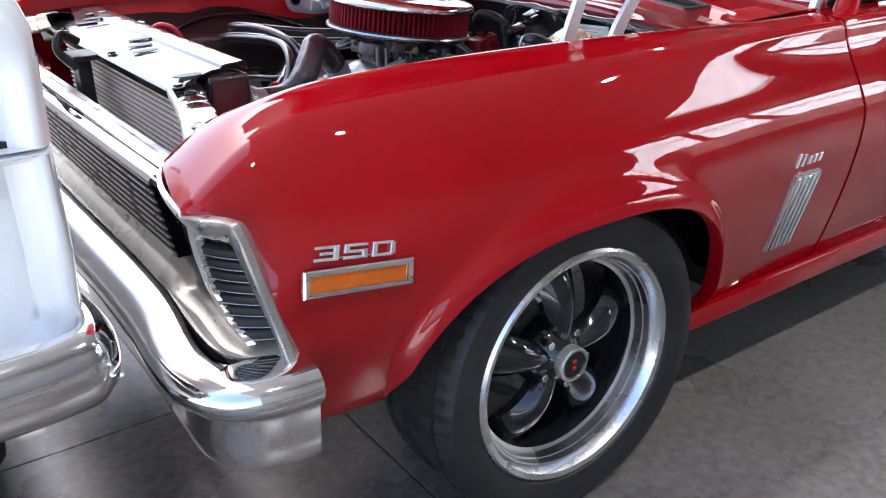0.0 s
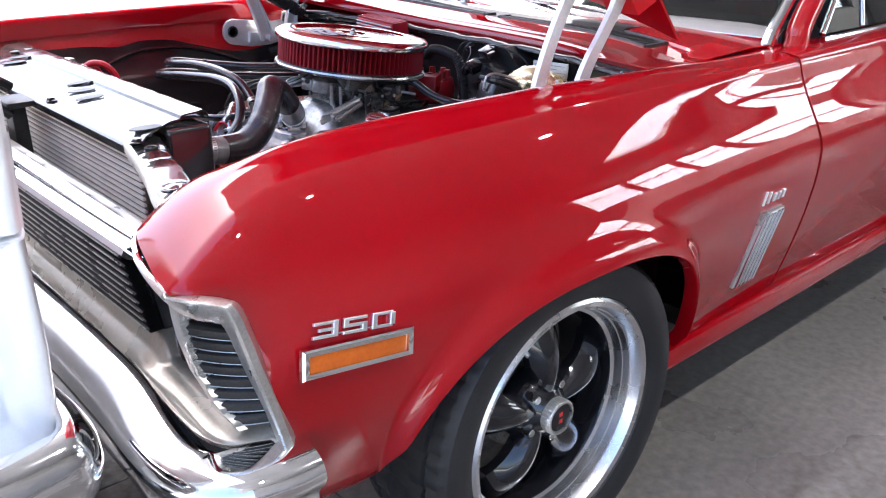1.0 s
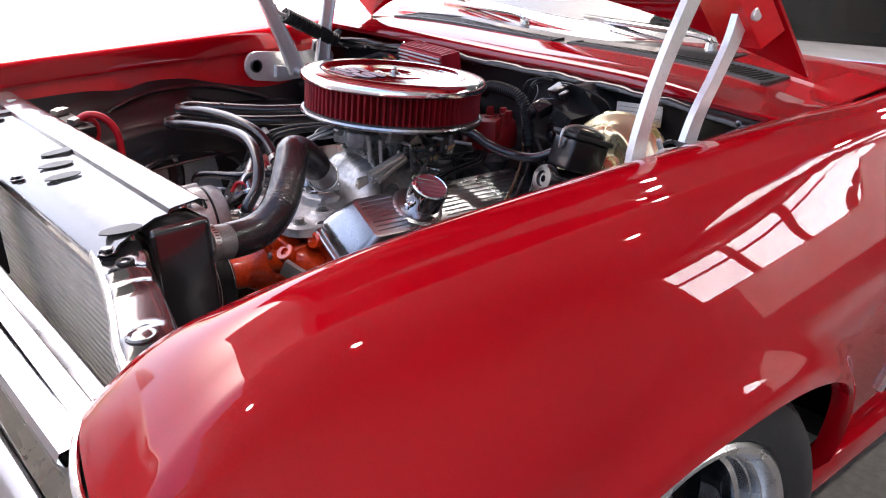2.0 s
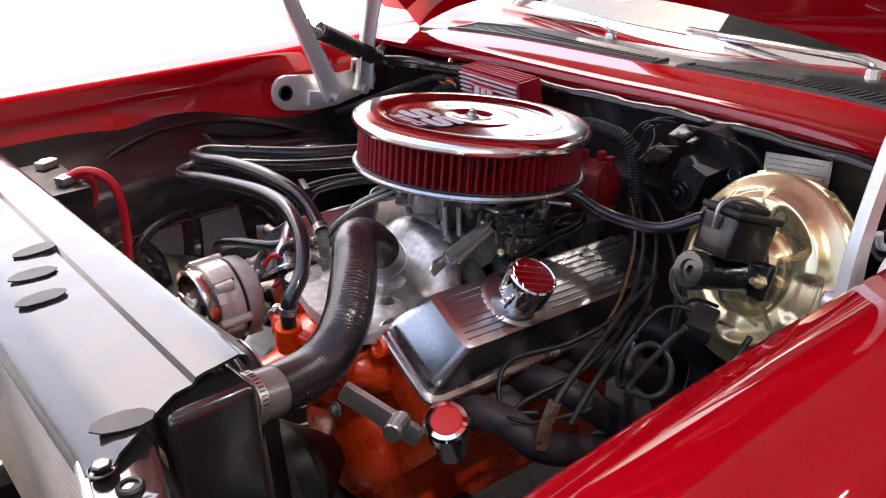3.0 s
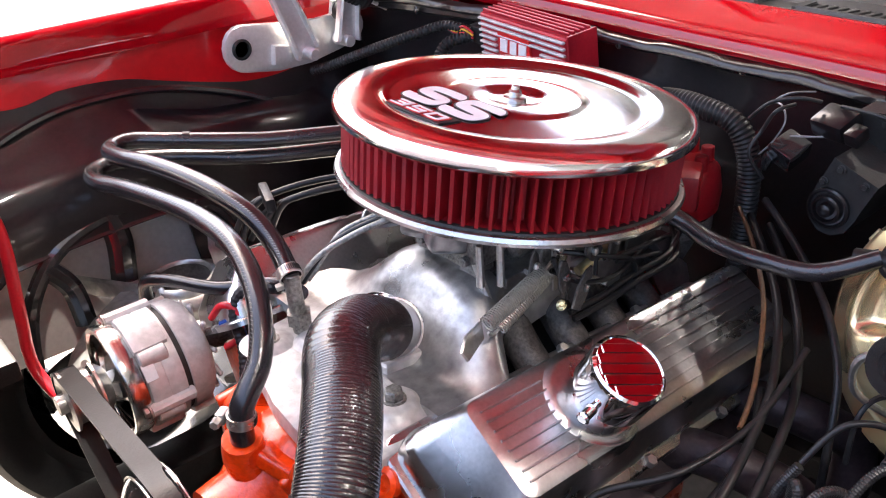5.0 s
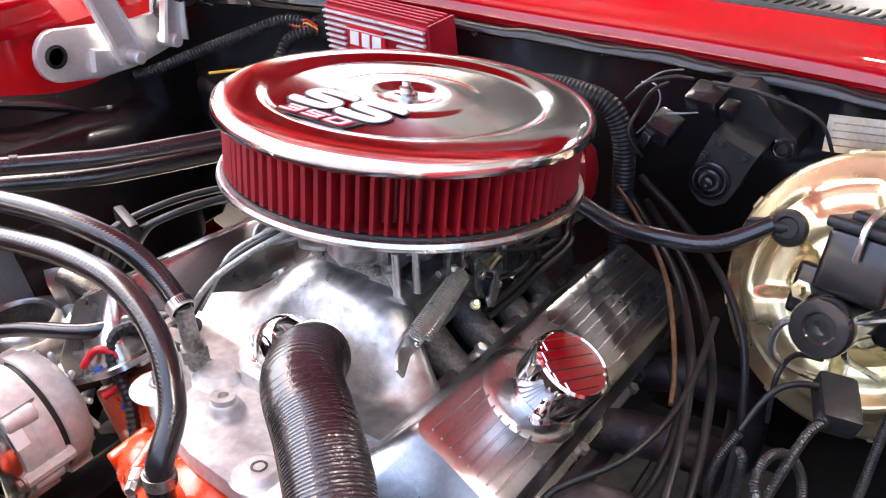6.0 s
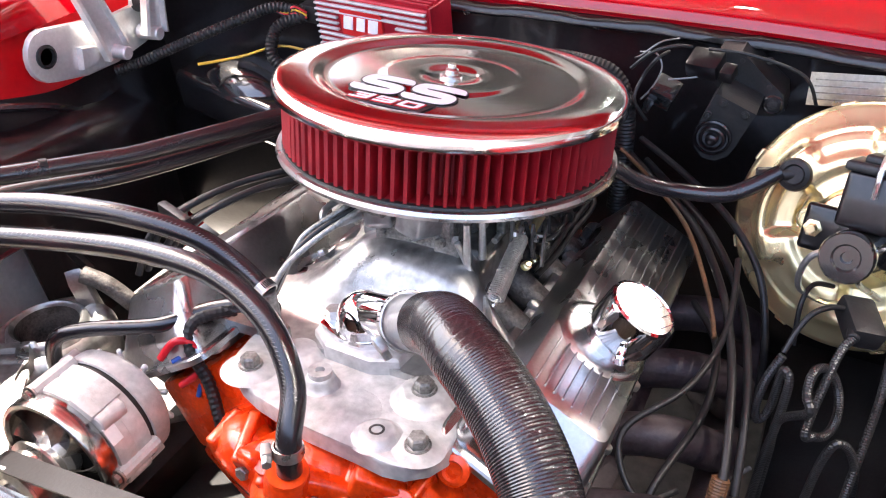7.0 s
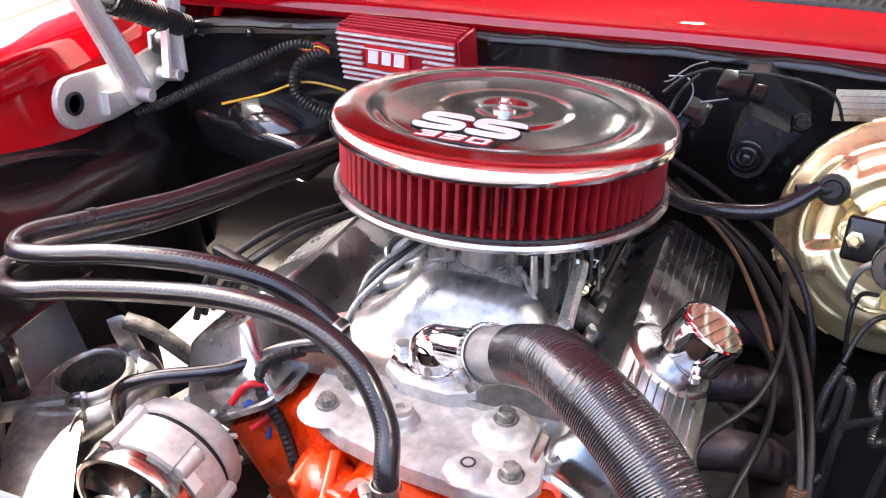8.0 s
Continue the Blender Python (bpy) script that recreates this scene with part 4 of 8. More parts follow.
bm = bmesh.new()
prism(bm, [(-0.055, -0.093), (0.036, -0.096), (0.056, 0.092), (-0.042, 0.096)], -0.006, 0.006, vm, 0.002)
piece("plate", bm, STEEL, vent)
for k in range(5):
    bm = bmesh.new()
    x0 = -0.049 + 0.0180 * k
    prism(bm, [(x0, -0.090), (x0 + 0.009, -0.090), (x0 + 0.024 + 0.0010 * k, 0.089), (x0 + 0.015 + 0.0010 * k, 0.089)], 0.005, 0.011, vm, 0.002)
    piece("rib", bm, CHROME, vent)
# script badge, drawn as plain strokes
sm = flank_frame(0.667, 0.606, 0)
bm = bmesh.new()
for k, (h, w) in enumerate(((0.030, 0.006), (0.026, 0.006), (0.018, 0.010), (0.018, 0.010), (0.018, 0.010))):
    x = -0.050 + 0.020 * k + (0.006 if k > 1 else 0.0)
    prism(bm, [(x - w / 2, -0.014), (x + w / 2, -0.014), (x + w / 2 + h * 0.25, -0.014 + h), (x - w / 2 + h * 0.25, -0.014 + h)], 0.0005, 0.0045, sm, 0.001, 1)
piece("script_badge", bm, BRIGHT, car, "small bright script badge")
# body crease ahead of the door gap and the lower sill
for s in (-1, 1):
    bm = bmesh.new()
    box(bm, (1.3, s * 0.845, 0.275), (1.9, 0.03, 0.05), None, 0.01)
    piece("sill", bm, RED, car)

# ---- wheels ----


def wheel(x, sign):
    w = new("wheel")
    w.parent = car
    w.empty_display_size = 0.05
    hub = Matrix.Translation((x, sign * 0.80, 0.318)) @ (pose(0, 0, 0, 90) if sign < 0 else pose(0, 0, 0, -90))
    w.matrix_basis = Matrix()
    R, r0 = 0.318, 0.236

    def tread(k, a, r):
        if 6 <= k <= 19:
            i = int(a / (2 * math.pi) * 180 + 0.5)
            if k <= 8 or k >= 17:
                return r - (0.005 if i % 3 == 0 else 0)
            return r - (0.008 if (i + k) % 6 == 0 else 0)
        return r
    prof = [(r0 - 0.012, 0.092), (r0, 0.098), (r0 + 0.006, 0.106), (r0 + 0.03, 0.116), (r0 + 0.05, 0.117), (R - 0.016, 0.112), (R - 0.005, 0.100), (R - 0.003, 0.094), (R, 0.076), (R - 0.008, 0.074), (R - 0.008, 0.066), (R, 0.064), (R, 0.030), (R - 0.008, 0.028), (R - 0.008, -0.028)]
    full = prof[:14] + [(r, -h) for r, h in prof[13::-1]]
    bm = bmesh.new()
    lathe(bm, full, hub, 180, False, tread)
    piece("tyre", bm, TYRE, w, "low-profile black tyre with grooved tread", True, 30)
    bm = bmesh.new()
    lathe(bm, [(r0 - 0.014, 0.088), (r0 - 0.002, 0.094), (r0 + 0.002, 0.102), (r0 - 0.004, 0.107), (r0 - 0.014, 0.104), (r0 - 0.020, 0.094), (r0 - 0.023, 0.084), (r0 - 0.0255, 0.083), (r0 - 0.028, 0.070), (r0 - 0.0305, 0.069), (r0 - 0.034, 0.052), (r0 - 0.041, 0.048)], hub, 96)
    piece("rim", bm, RIM, w, "polished alloy rim lip")
    bm = bmesh.new()
    lathe(bm, [(r0 - 0.037, 0.049), (r0 - 0.042, 0.040), (r0 - 0.044, 0.0), (r0 - 0.036, -0.09)], hub, 64)
    piece("barrel", bm, GLOSS_SPOKE, w, "dark inner wheel barrel")
    bm = bmesh.new()
    lathe(bm, [(0, -0.02), (0.07, -0.02), (0.10, -0.015), (0.11, -0.03), (0.13, -0.05), (0.13, -0.06)], hub, 48)
    piece("brake_disc", bm, CAST_DIRTY, w, "dark brake disc behind the spokes")
    bm = bmesh.new()
    lathe(bm, [(0.075, 0.0), (0.072, 0.03), (0.055, 0.052), (0.040, 0.066), (0.036, 0.07), (0.0, 0.07)], hub, 40)
    piece("hub", bm, GLOSS_SPOKE, w)
    for k in range(5):
        a0 = 2 * math.pi * k / 5 + math.radians(91)
        bm = bmesh.new()
        rows = []
        for i in range(13):
            u = i / 12
            rr = 0.035 + (r0 - 0.042 - 0.035) * u
            half = (0.014 + 0.034 * u ** 0.8) * math.sqrt(max(0.0, 1 - max(0.0, (u - 0.80) / 0.215) ** 2)) + 0.004
            h = 0.062 - 0.034 * u + 0.024 * math.sin(math.pi * u)
            row = []
            for j in range(9):
                v = -1 + j / 4
                row.append(hub @ (Matrix.Rotation(a0, 4, "Z") @ Vector((rr, half * v, h - 0.028 * abs(v) ** 2.2))))
            row += [hub @ (Matrix.Rotation(a0, 4, "Z") @ Vector((rr, half * v, h - 0.05))) for v in (0.9, -0.9)]
            rows.append(row)
        grid(bm, rows, True)
        bmesh.ops.recalc_face_normals(bm, faces=bm.faces)
        piece("spoke", bm, GLOSS_SPOKE, w)
    bm = bmesh.new()
    lathe(bm, [(0.034, 0.066), (0.034, 0.088), (0.032, 0.091), (0.0285, 0.091), (0.028, 0.086)], hub, 72, False, lambda k, a, r: r + (0.0012 if k < 3 and int(a * 36 / math.pi + 0.5) % 2 else 0))
    piece("cap_ring", bm, STEEL, w, "knurled bright centre ring")
    bm = bmesh.new()
    lathe(bm, [(0.0285, 0.085), (0.027, 0.088), (0.0, 0.0885)], hub, 32)
    piece("cap", bm, GLOSS_SPOKE, w, "black centre cap")
    bm = bmesh.new()
    for dy in (-0.007, 0.007):
        prism(bm, [(-0.0045, dy - 0.004), (0.0045, dy - 0.004), (0.0045, dy + 0.004), (-0.0045, dy + 0.004)], 0.0880, 0.0892, hub, 0.0005)
    piece("cap_mark", bm, RED_TRIM, w, "red emblem shape", False)
    for k in range(5):
        a0 = 2 * math.pi * (k + 0.5) / 5 + math.radians(97)
        c = Vector((0.056 * math.cos(a0), 0.056 * math.sin(a0), 0.0))
        bm = bmesh.new()
        rod(bm, hub @ (c + Vector((0, 0, 0.03))), hub @ (c + Vector((0, 0, 0.066))), 0.010, 0.008, 10)
        piece("lug_nut", bm, CHROME_OLD, w)
    bm = bmesh.new()
    p = Matrix.Rotation(math.radians(118), 4, "Z") @ Vector((r0 - 0.036, 0, 0.045))
    q = Matrix.Rotation(math.radians(118), 4, "Z") @ Vector((r0 - 0.060, 0, 0.078))
    rod(bm, hub @ p, hub @ q, 0.0055, 0.0045, 10)
    piece("valve_stem", bm, STEEL, w)
    return w


for x in (0.011, 2.82):
    for s in (-1, 1):
        wheel(x, s)

# ---- hood ----
HINGE = Matrix.Translation((0.618, 0, 0.908)) @ pose(0, 0, 0, 0, 47, 0)


def hood_point(u, v):
    """u: 0 at the cowl to 1.20 at the front edge; v across."""
    y = v * (0.655 - 0.005 * u)
    u = u + 0.155 * (1 - v * v) * max(0.0, 1 - u / 0.5)
    return HINGE @ Vector((-u, y, 0.022 - 0.022 * v * v + 0.012 * math.sin(math.pi * u / 1.2)))


rows = [[hood_point(1.2 * i / 24, -1 + j / 10) for j in range(21)] for i in range(25)]
bm = bmesh.new()
grid(bm, rows)
thicken(bm, -0.006)
piece("hood", bm, RED, car, "raised red hood panel")
bm = bmesh.new()
for v in (-0.90, 0.90):
    rows = []
    for i in range(21):
        u = 0.10 + 1.08 * i / 20
        c = hood_point(u, v)
        dn = HINGE.to_3x3() @ Vector((0, 0, -1))
        yy = Vector((0, 1, 0))
        rows.append([c - yy * 0.06 + dn * 0.008, c - yy * 0.04 + dn * 0.05, c + yy * 0.04 + dn * 0.05, c + yy * 0.06 + dn * 0.008])
    grid(bm, rows)
for u in (0.30, 0.55, 0.85, 1.15):
    rows = []
    for j in range(21):
        c = hood_point(u, -0.88 + 1.76 * j / 20)
        dn = HINGE.to_3x3() @ Vector((0, 0, -1))
        dx = HINGE.to_3x3() @ Vector((-1, 0, 0))
        rows.append([c - dx * 0.06 + dn * 0.008, c - dx * 0.035 + dn * 0.045, c + dx * 0.035 + dn * 0.045, c + dx * 0.06 + dn * 0.008])
    grid(bm, rows)
bmesh.ops.recalc_face_normals(bm, faces=bm.faces)
thicken(bm, 0.003)
piece("hood_frame", bm, RED_LIT, car, "red inner hood frame")


def hinge_details(h, m):
    bm = bmesh.new()
    prism(bm, [(0.285, 0.786), (0.320, 0.784), (0.318, 0.812), (0.290, 0.818)], 0.008, 0.022, m, 0.005, 2)
    piece("emboss", bm, GALV, h, "", True, 30)
    bm = bmesh.new()
    prism(bm, [(0.405, 0.845), (0.440, 0.838), (0.490, 0.862), (0.505, 0.880), (0.492, 0.888), (0.450, 0.868), (0.410, 0.868)], 0.010, 0.016, m, 0.003, 2)
    piece("spring_strut", bm, GALV, h, "", True, 30)
    bm = bmesh.new()
    lathe(bm, [(0.017, 0.0), (0.017, 0.020), (0.014, 0.024), (0, 0.025)], m @ Matrix.Translation((0.425, 0.848, 0.012)), 20)
    piece("bump_stop", bm, RUBBER, h, "dark rubber bump stop")


def hood_hinge(sign, label, arms, spring):
    h = thing("hood_hinge", (0.24, sign * 0.655, 0.80), label, "hinge", "hood hinges")
    y = sign * 0.650
    out = [(0.241 + 0.034 * math.cos(radians(a)), 0.821 + 0.038 * math.sin(radians(a))) for a in range(90, 271, 20)]
    out += [(0.30, 0.771), (0.36, 0.772), (0.42, 0.782)]
    out += [(0.447 + 0.027 * math.cos(radians(a)), 0.817 + 0.028 * math.sin(radians(a))) for a in range(-80, 91, 20)]
    out += [(0.38, 0.841), (0.31, 0.849)]
    m = Matrix.Translation((0, y, 0)) @ Matrix(((1, 0, 0, 0), (0, 0, -sign, 0), (0, 1, 0, 0), (0, 0, 0, 1)))
    bm = bmesh.new()
    prism(bm, out, 0.0, 0.010, m, 0.004)
    piece("base_plate", bm, GALV, h, "", True, 30)
    for x, z in ((0.236, 0.822), (0.445, 0.815)):
        bm = bmesh.new()
        lathe(bm, [(0.014, 0.0), (0.017, 0.012), (0.013, 0.014), (0.012, 0.009), (0, 0.009)], m @ Matrix.Translation((x, z, 0.001)), 18)
        piece("mount_hole", bm, SATIN, h)
    if sign > 0:
        hinge_details(h, m)
    inn = y - sign * 0.018
    for k, pts in enumerate(arms):
        bm = bmesh.new()
        rows = []
        path = spline([(x, 0, z) for x, z in pts], 6)
        for i, p in enumerate(path):
            d = (path[min(i + 1, len(path) - 1)] - path[max(i - 1, 0)]).normalized()
            n = Vector((d.z, 0, -d.x))
            wdt = (0.024 if sign > 0 else 0.019) - 0.006 * math.sin(math.pi * i / (len(path) - 1))
            yo = inn - sign * (0.006 + 0.012 * k)
            rows.append([Vector((p.x, yo + sign * o, p.z)) + n * a * wdt for a, o in ((-1, 0.0), (-1, -0.012), (-0.8, -0.014), (-0.7, -0.005), (0.7, -0.005), (0.8, -0.014), (1, -0.012), (1, 0.0))])
        grid(bm, rows, True)
        bmesh.ops.recalc_face_normals(bm, faces=bm.faces)
        piece("arm", bm, GALV, h, "", True, 30)
        for p in (path[0], path[-1]):
            bm = bmesh.new()
            rod(bm, (p.x, inn + sign * 0.006, p.z), (p.x, inn - sign * 0.034, p.z), 0.012, 0.010, 14)
            piece("rivet", bm, GALV, h)
    bm = bmesh.new()
    a, b = [Vector((x, inn - sign * 0.02, z)) for x, z in spring]
    d = (b - a).normalized()
    n1, n2 = d.cross(Vector((0, 1, 0))).normalized(), Vector((0, 1, 0))
    turns, steps = 22, 12
    pts = []
    for i in range(turns * steps + 1):
        u = i / (turns * steps)
        ang = 2 * math.pi * i / steps
        pts.append(a.lerp(b, u) + 0.0165 * (math.cos(ang) * n1 + math.sin(ang) * n2))
    tube(bm, pts, 0.0036, 5, 1, straight=True)
    piece("spring", bm, SATIN, h, "black coil spring")
    bm = bmesh.new()
    tube(bm, [b - d * 0.01, b + d * 0.03, b + d * 0.05 + Vector((0.01, 0, -0.01)), b + d * 0.06 + Vector((0.0, 0, -0.03))], 0.0045, 8)
    piece("spring_hook", bm, GALV, h)
    bm = bmesh.new()
    tube(bm, [a + d * 0.01, a - d * 0.02, a - d * 0.03 + Vector((0, 0, 0.015))], 0.0045, 8)
    piece("spring_hook", bm, GALV, h)
    return h


hood_hinge(1, "grey steel hood hinge with coil spring on the inner fender", (((0.345, 0.796), (0.318, 0.87), (0.288, 0.945), (0.262, 1.01), (0.25, 1.09), (0.27, 1.22)), ((0.416, 0.803), (0.424, 0.85), (0.436, 0.91), (0.455, 0.98), (0.47, 1.04))), ((0.318, 0.945), (0.465, 0.862)))
hood_hinge(-1, "grey steel hood hinge arms rising to the open hood", (((0.20, 0.800), (0.212, 0.87), (0.252, 0.965), (0.316, 1.066), (0.362, 1.13)), ((0.335, 0.80), (0.367, 0.873), (0.412, 0.935), (0.448, 0.985), (0.47, 1.03))), ((0.30, 0.835), (0.43, 0.79)))

# ---- engine bay sheet metal ----


SKIRT_FAR = [(-0.42, 0.772), (-0.20, 0.772), (-0.10, 0.762), (-0.04, 0.772), (0.05, 0.766), (0.12, 0.746), (0.20, 0.724), (0.26, 0.712), (0.33, 0.712), (0.40, 0.728), (0.50, 0.758), (0.60, 0.785)]


def skirt_low(x, sign):
    """Where the red inner wall ends and the black wheelhouse begins."""
    return smooth_table(SKIRT_FAR, x) if sign > 0 else 0.705 + 0.055 * math.exp(-((x - 0.05) / 0.30) ** 4)


def inner_fender(sign):
    up = LEAN if sign > 0 else 0.0
    # red skirt below the fender's inner edge
    bm = bmesh.new()
    rows = []
    for i in range(41):
        x = -0.42 + 1.02 * i / 40
        b = skirt_low(x, sign)
        inner = smooth_table(INNER_Y if sign < 0 else INNER_Y_FAR, x)
        rows.append([(px, py, pz + up) for px, py, pz in [(x, sign * (inner + 0.006), 0.85), (x, sign * (inner + 0.012), 0.835), (x, sign * (inner + 0.016), 0.825), (x, sign * (inner + 0.016), 0.80), (x, sign * (inner + 0.012), 0.785), (x, sign * (inner + 0.012), b + 0.02), (x, sign * (inner + 0.008), b)]])
    grid(bm, rows)
    thicken(bm, 0.003)
    piece("inner_fender_skirt", bm, RED_LIT, car, "red inner fender wall", True, 50)
    # black wheelhouse that bulges round the wheel
    bm = bmesh.new()
    rows = []
    for i in range(49):
        x = -0.42 + 1.0 * i / 48
        u = (x - 0.03) / 0.41
        dome = math.sqrt(max(0.0, 1 - u * u)) if abs(u) < 1 else 0.0
        b = skirt_low(x, sign) + 0.007
        inner = smooth_table(INNER_Y if sign < 0 else INNER_Y_FAR, x)
        wall = inner + 0.006
        shelf = wall - (0.10 if sign > 0 else 0.15) * min(1.0, dome * 1.3)
        top_z = (0.62 if sign > 0 else 0.55) + 0.075 * dome
        row = [(wall, b), (wall - 0.004, b - 0.012), (wall - 0.012, max(b - 0.045, top_z + 0.004) if b > top_z else b - 0.02), (wall - 0.06 * dome - 0.02, min(top_z + 0.002, b - 0.025))]
        top_z = min(top_z, b - 0.03)
        for k in range(1, 6):
            a = math.pi / 2 * k / 5
            row.append((shelf + (wall - 0.06 * dome - 0.02 - shelf) * (1 - math.sin(a)), top_z - 0.10 * (1 - math.cos(a))))
        low = top_z - 0.115 - 0.10 * (1 - min(1.0, dome * 1.4))
        if sign > 0 and -0.21 < x < 0.13:
            low = top_z - 0.102
        row += [(shelf - 0.003, low), (shelf - 0.006, min(low - 0.002, 0.42) if x > 0.06 or sign < 0 else low - 0.002)]
        rows.append([(x, sign * y, z + up) for y, z in row])
    grid(bm, rows)
    thicken(bm, 0.003)
    piece("wheelhouse", bm, BLACK, car, "black dusty inner wheelhouse", True, 50)
    if sign > 0:
        bm = bmesh.new()
        tube(bm, [(-0.22, 0.645, 0.715), (-0.155, 0.655, 0.765), (-0.06, 0.660, 0.793), (0.04, 0.662, 0.795), (0.12, 0.662, 0.783), (0.19, 0.660, 0.762), (0.26, 0.656, 0.733), (0.31, 0.652, 0.70), (0.37, 0.645, 0.652)], 0.0065, 8, 6)
        # Added pale plate; its colour stands for bright light through the openings.
        pale_sheet = bmesh.new()
        box(pale_sheet, (-0.05, 0.640, 0.55), (0.42, 0.006, 0.22), pose(0, 0, 0, -8, 0, 0), 0.002)
        piece("bright_opening_plate", pale_sheet, PALE_PLATE, car, "pale plate added for the brightness behind the openings", False)
        for pts, r in (([(-0.205, 0.560, 0.47), (-0.185, 0.565, 0.56), (-0.13, 0.575, 0.625), (-0.05, 0.580, 0.652), (0.04, 0.580, 0.648), (0.11, 0.575, 0.61), (0.15, 0.57, 0.54)], 0.012), ([(-0.045, 0.588, 0.655), (-0.040, 0.580, 0.61), (-0.05, 0.570, 0.55)], 0.020), ([(-0.15, 0.575, 0.61), (-0.125, 0.572, 0.57), (-0.12, 0.565, 0.51)], 0.016)):
            lip = bmesh.new()
            tube(lip, pts, r, 10, 6)
            piece("opening_rim", lip, BLACK_SHINE, car, "gloss black rim of the wheelhouse opening")
        piece("wheelhouse_rim", bm, BLACK_SHINE, car, "gloss black rolled rim of the wheelhouse")


inner_fender(1)
inner_fender(-1)

# firewall
bm = bmesh.new()
rows = []
for i in range(41):
    y = -0.70 + 1.40 * i / 40
    bow = 0.085 * (y / 0.70) ** 2
    e = 0.565 - bow * 1.15
    dent = 0.012 * math.exp(-((y - 0.22) / 0.12) ** 6)
    rows.append([(e + 0.012, y, 0.862), (e - 0.004, y, 0.858), (e - 0.006, y, 0.846), (e + 0.012, y, 0.838), (e + 0.016 - dent, y, 0.81), (e + 0.014 - dent, y, 0.76), (e + 0.014, y, 0.70), (e + 0.012, y, 0.60), (e + 0.03, y, 0.42), (e + 0.12, y, 0.30)])
grid(bm, rows)
thicken(bm, 0.004)
piece("firewall", bm, BLACK, car, "black painted firewall with seam sealer", True, 50)
bm = bmesh.new()
rows = []
for i in range(57):
    y = -0.66 + 1.32 * i / 56
    e = 0.565 - 0.0978 * (y / 0.70) ** 2
    w = 0.0016 * math.sin(i * 0.9) + 0.0010 * math.sin(i * 2.3)
    z = 0.857 + 0.6 * LEAN * max(0.0, y / 0.70) ** 1.5 - 0.5 * cowl_drop(y)
    rows.append([(e + 0.002, y, z), (e - 0.004, y, z + 0.003 + w), (e - 0.010, y, z + 0.0015 + w), (e - 0.015 + w, y, z - 0.002), (e - 0.016 + w, y, z - 0.009), (e - 0.010, y, z - 0.013 + w), (e + 0.002, y, z - 0.016)])
grid(bm, rows)
bmesh.ops.recalc_face_normals(bm, faces=bm.faces)
piece("firewall_flange", bm, BLACK, car, "gloss black rolled flange with lumpy sealer", True, 60)
for y in [-0.62 + 0.19 * k for k in range(7)]:
    e = 0.565 - 0.0978 * (y / 0.70) ** 2
    piece("seam_fastener", lathe(bmesh.new(), [(0.006, 0), (0.006, 0.0012), (0.003, 0.003), (0, 0.003)], axis_matrix((e - 0.013, y, 0.849), (e - 0.036, y, 0.850)), 10), BLACK_SHINE, car)
# frame rails, crossmember
for s in (-1, 1):
    piece("frame_rail", box(bmesh.new(), (0.05, s * 0.40, 0.30), (1.2, 0.07, 0.10), None, 0.01), SATIN, car)
# Added black plate that keeps the view down beside the engine dark.
piece("dark_floor_plate", box(bmesh.new(), (0.22, -0.50, 0.40), (0.95, 0.26, 0.008), pose(0, 0, 0, -12, 0, 0), 0.002), SATIN, car, "black plate added to hide the bright floor below")
piece("crossmember", box(bmesh.new(), (-0.02, 0, 0.26), (0.22, 0.72, 0.09), None, 0.02), SATIN, car)
for s in (-1, 1):
    bm = bmesh.new()
    tube(bm, [(-0.12, s * 0.42, 0.44), (-0.06, s * 0.52, 0.47), (0.0, s * 0.64, 0.45)], 0.022, 10)
    tube(bm, [(0.16, s * 0.42, 0.44), (0.08, s * 0.52, 0.47), (0.0, s * 0.64, 0.45)], 0.022, 10)
    lathe(bm, [(0.05, 0), (0.055, 0.03), (0.04, 0.06), (0, 0.065)], Matrix.Translation((0.0, s * 0.62, 0.42)), 20)
    piece("control_arm", bm, SATIN, car)

# radiator support: black enamel top panel
SLANT = [(-0.53, 0.012), (-0.50, 0.002), (-0.46, 0.026), (-0.43, 0.046), (-0.35, 0.054)]
sup = part("radiator_support", box(bmesh.new(), (-0.44, 0.09, 0.30), (0.05, 1.2, 0.05), None, 0.008), SATIN, car, "gloss black radiator support reflecting the sky")
bm = bmesh.new()
rows = []
for i in range(45):
    y, end = -0.403 + 1.028 * i / 44, (1 - i / 44) ** 6
    w = 0.004 * math.sin(i * 1.7) * (1 if 4 < i < 40 else 0)
    rows.append([(-0.520, y, 0.808), (-0.524, y, 0.824), (-0.518, y, 0.830), (-0.50, y, 0.8325), (-0.492, y, 0.838), (-0.47, y, 0.842 + w * 0.2), (-0.43, y, 0.8455 + w * 0.3), (-0.412, y, 0.8465), (-0.408, y, 0.8515), (-0.400, y, 0.8530), (-0.385, y, 0.8535 + w * 0.25), (-0.365, y, 0.855), (-0.357, y, 0.851), (-0.354, y, 0.838)])
    # the near end is cut at a slant
    rows[-1] = [(x, y + end * lerp_table(SLANT, x), z) for x, y, z in rows[-1]]
grid(bm, rows)
thicken(bm, 0.003)
piece("top_panel", bm, PANEL, sup, "gloss black top panel", True, 40)
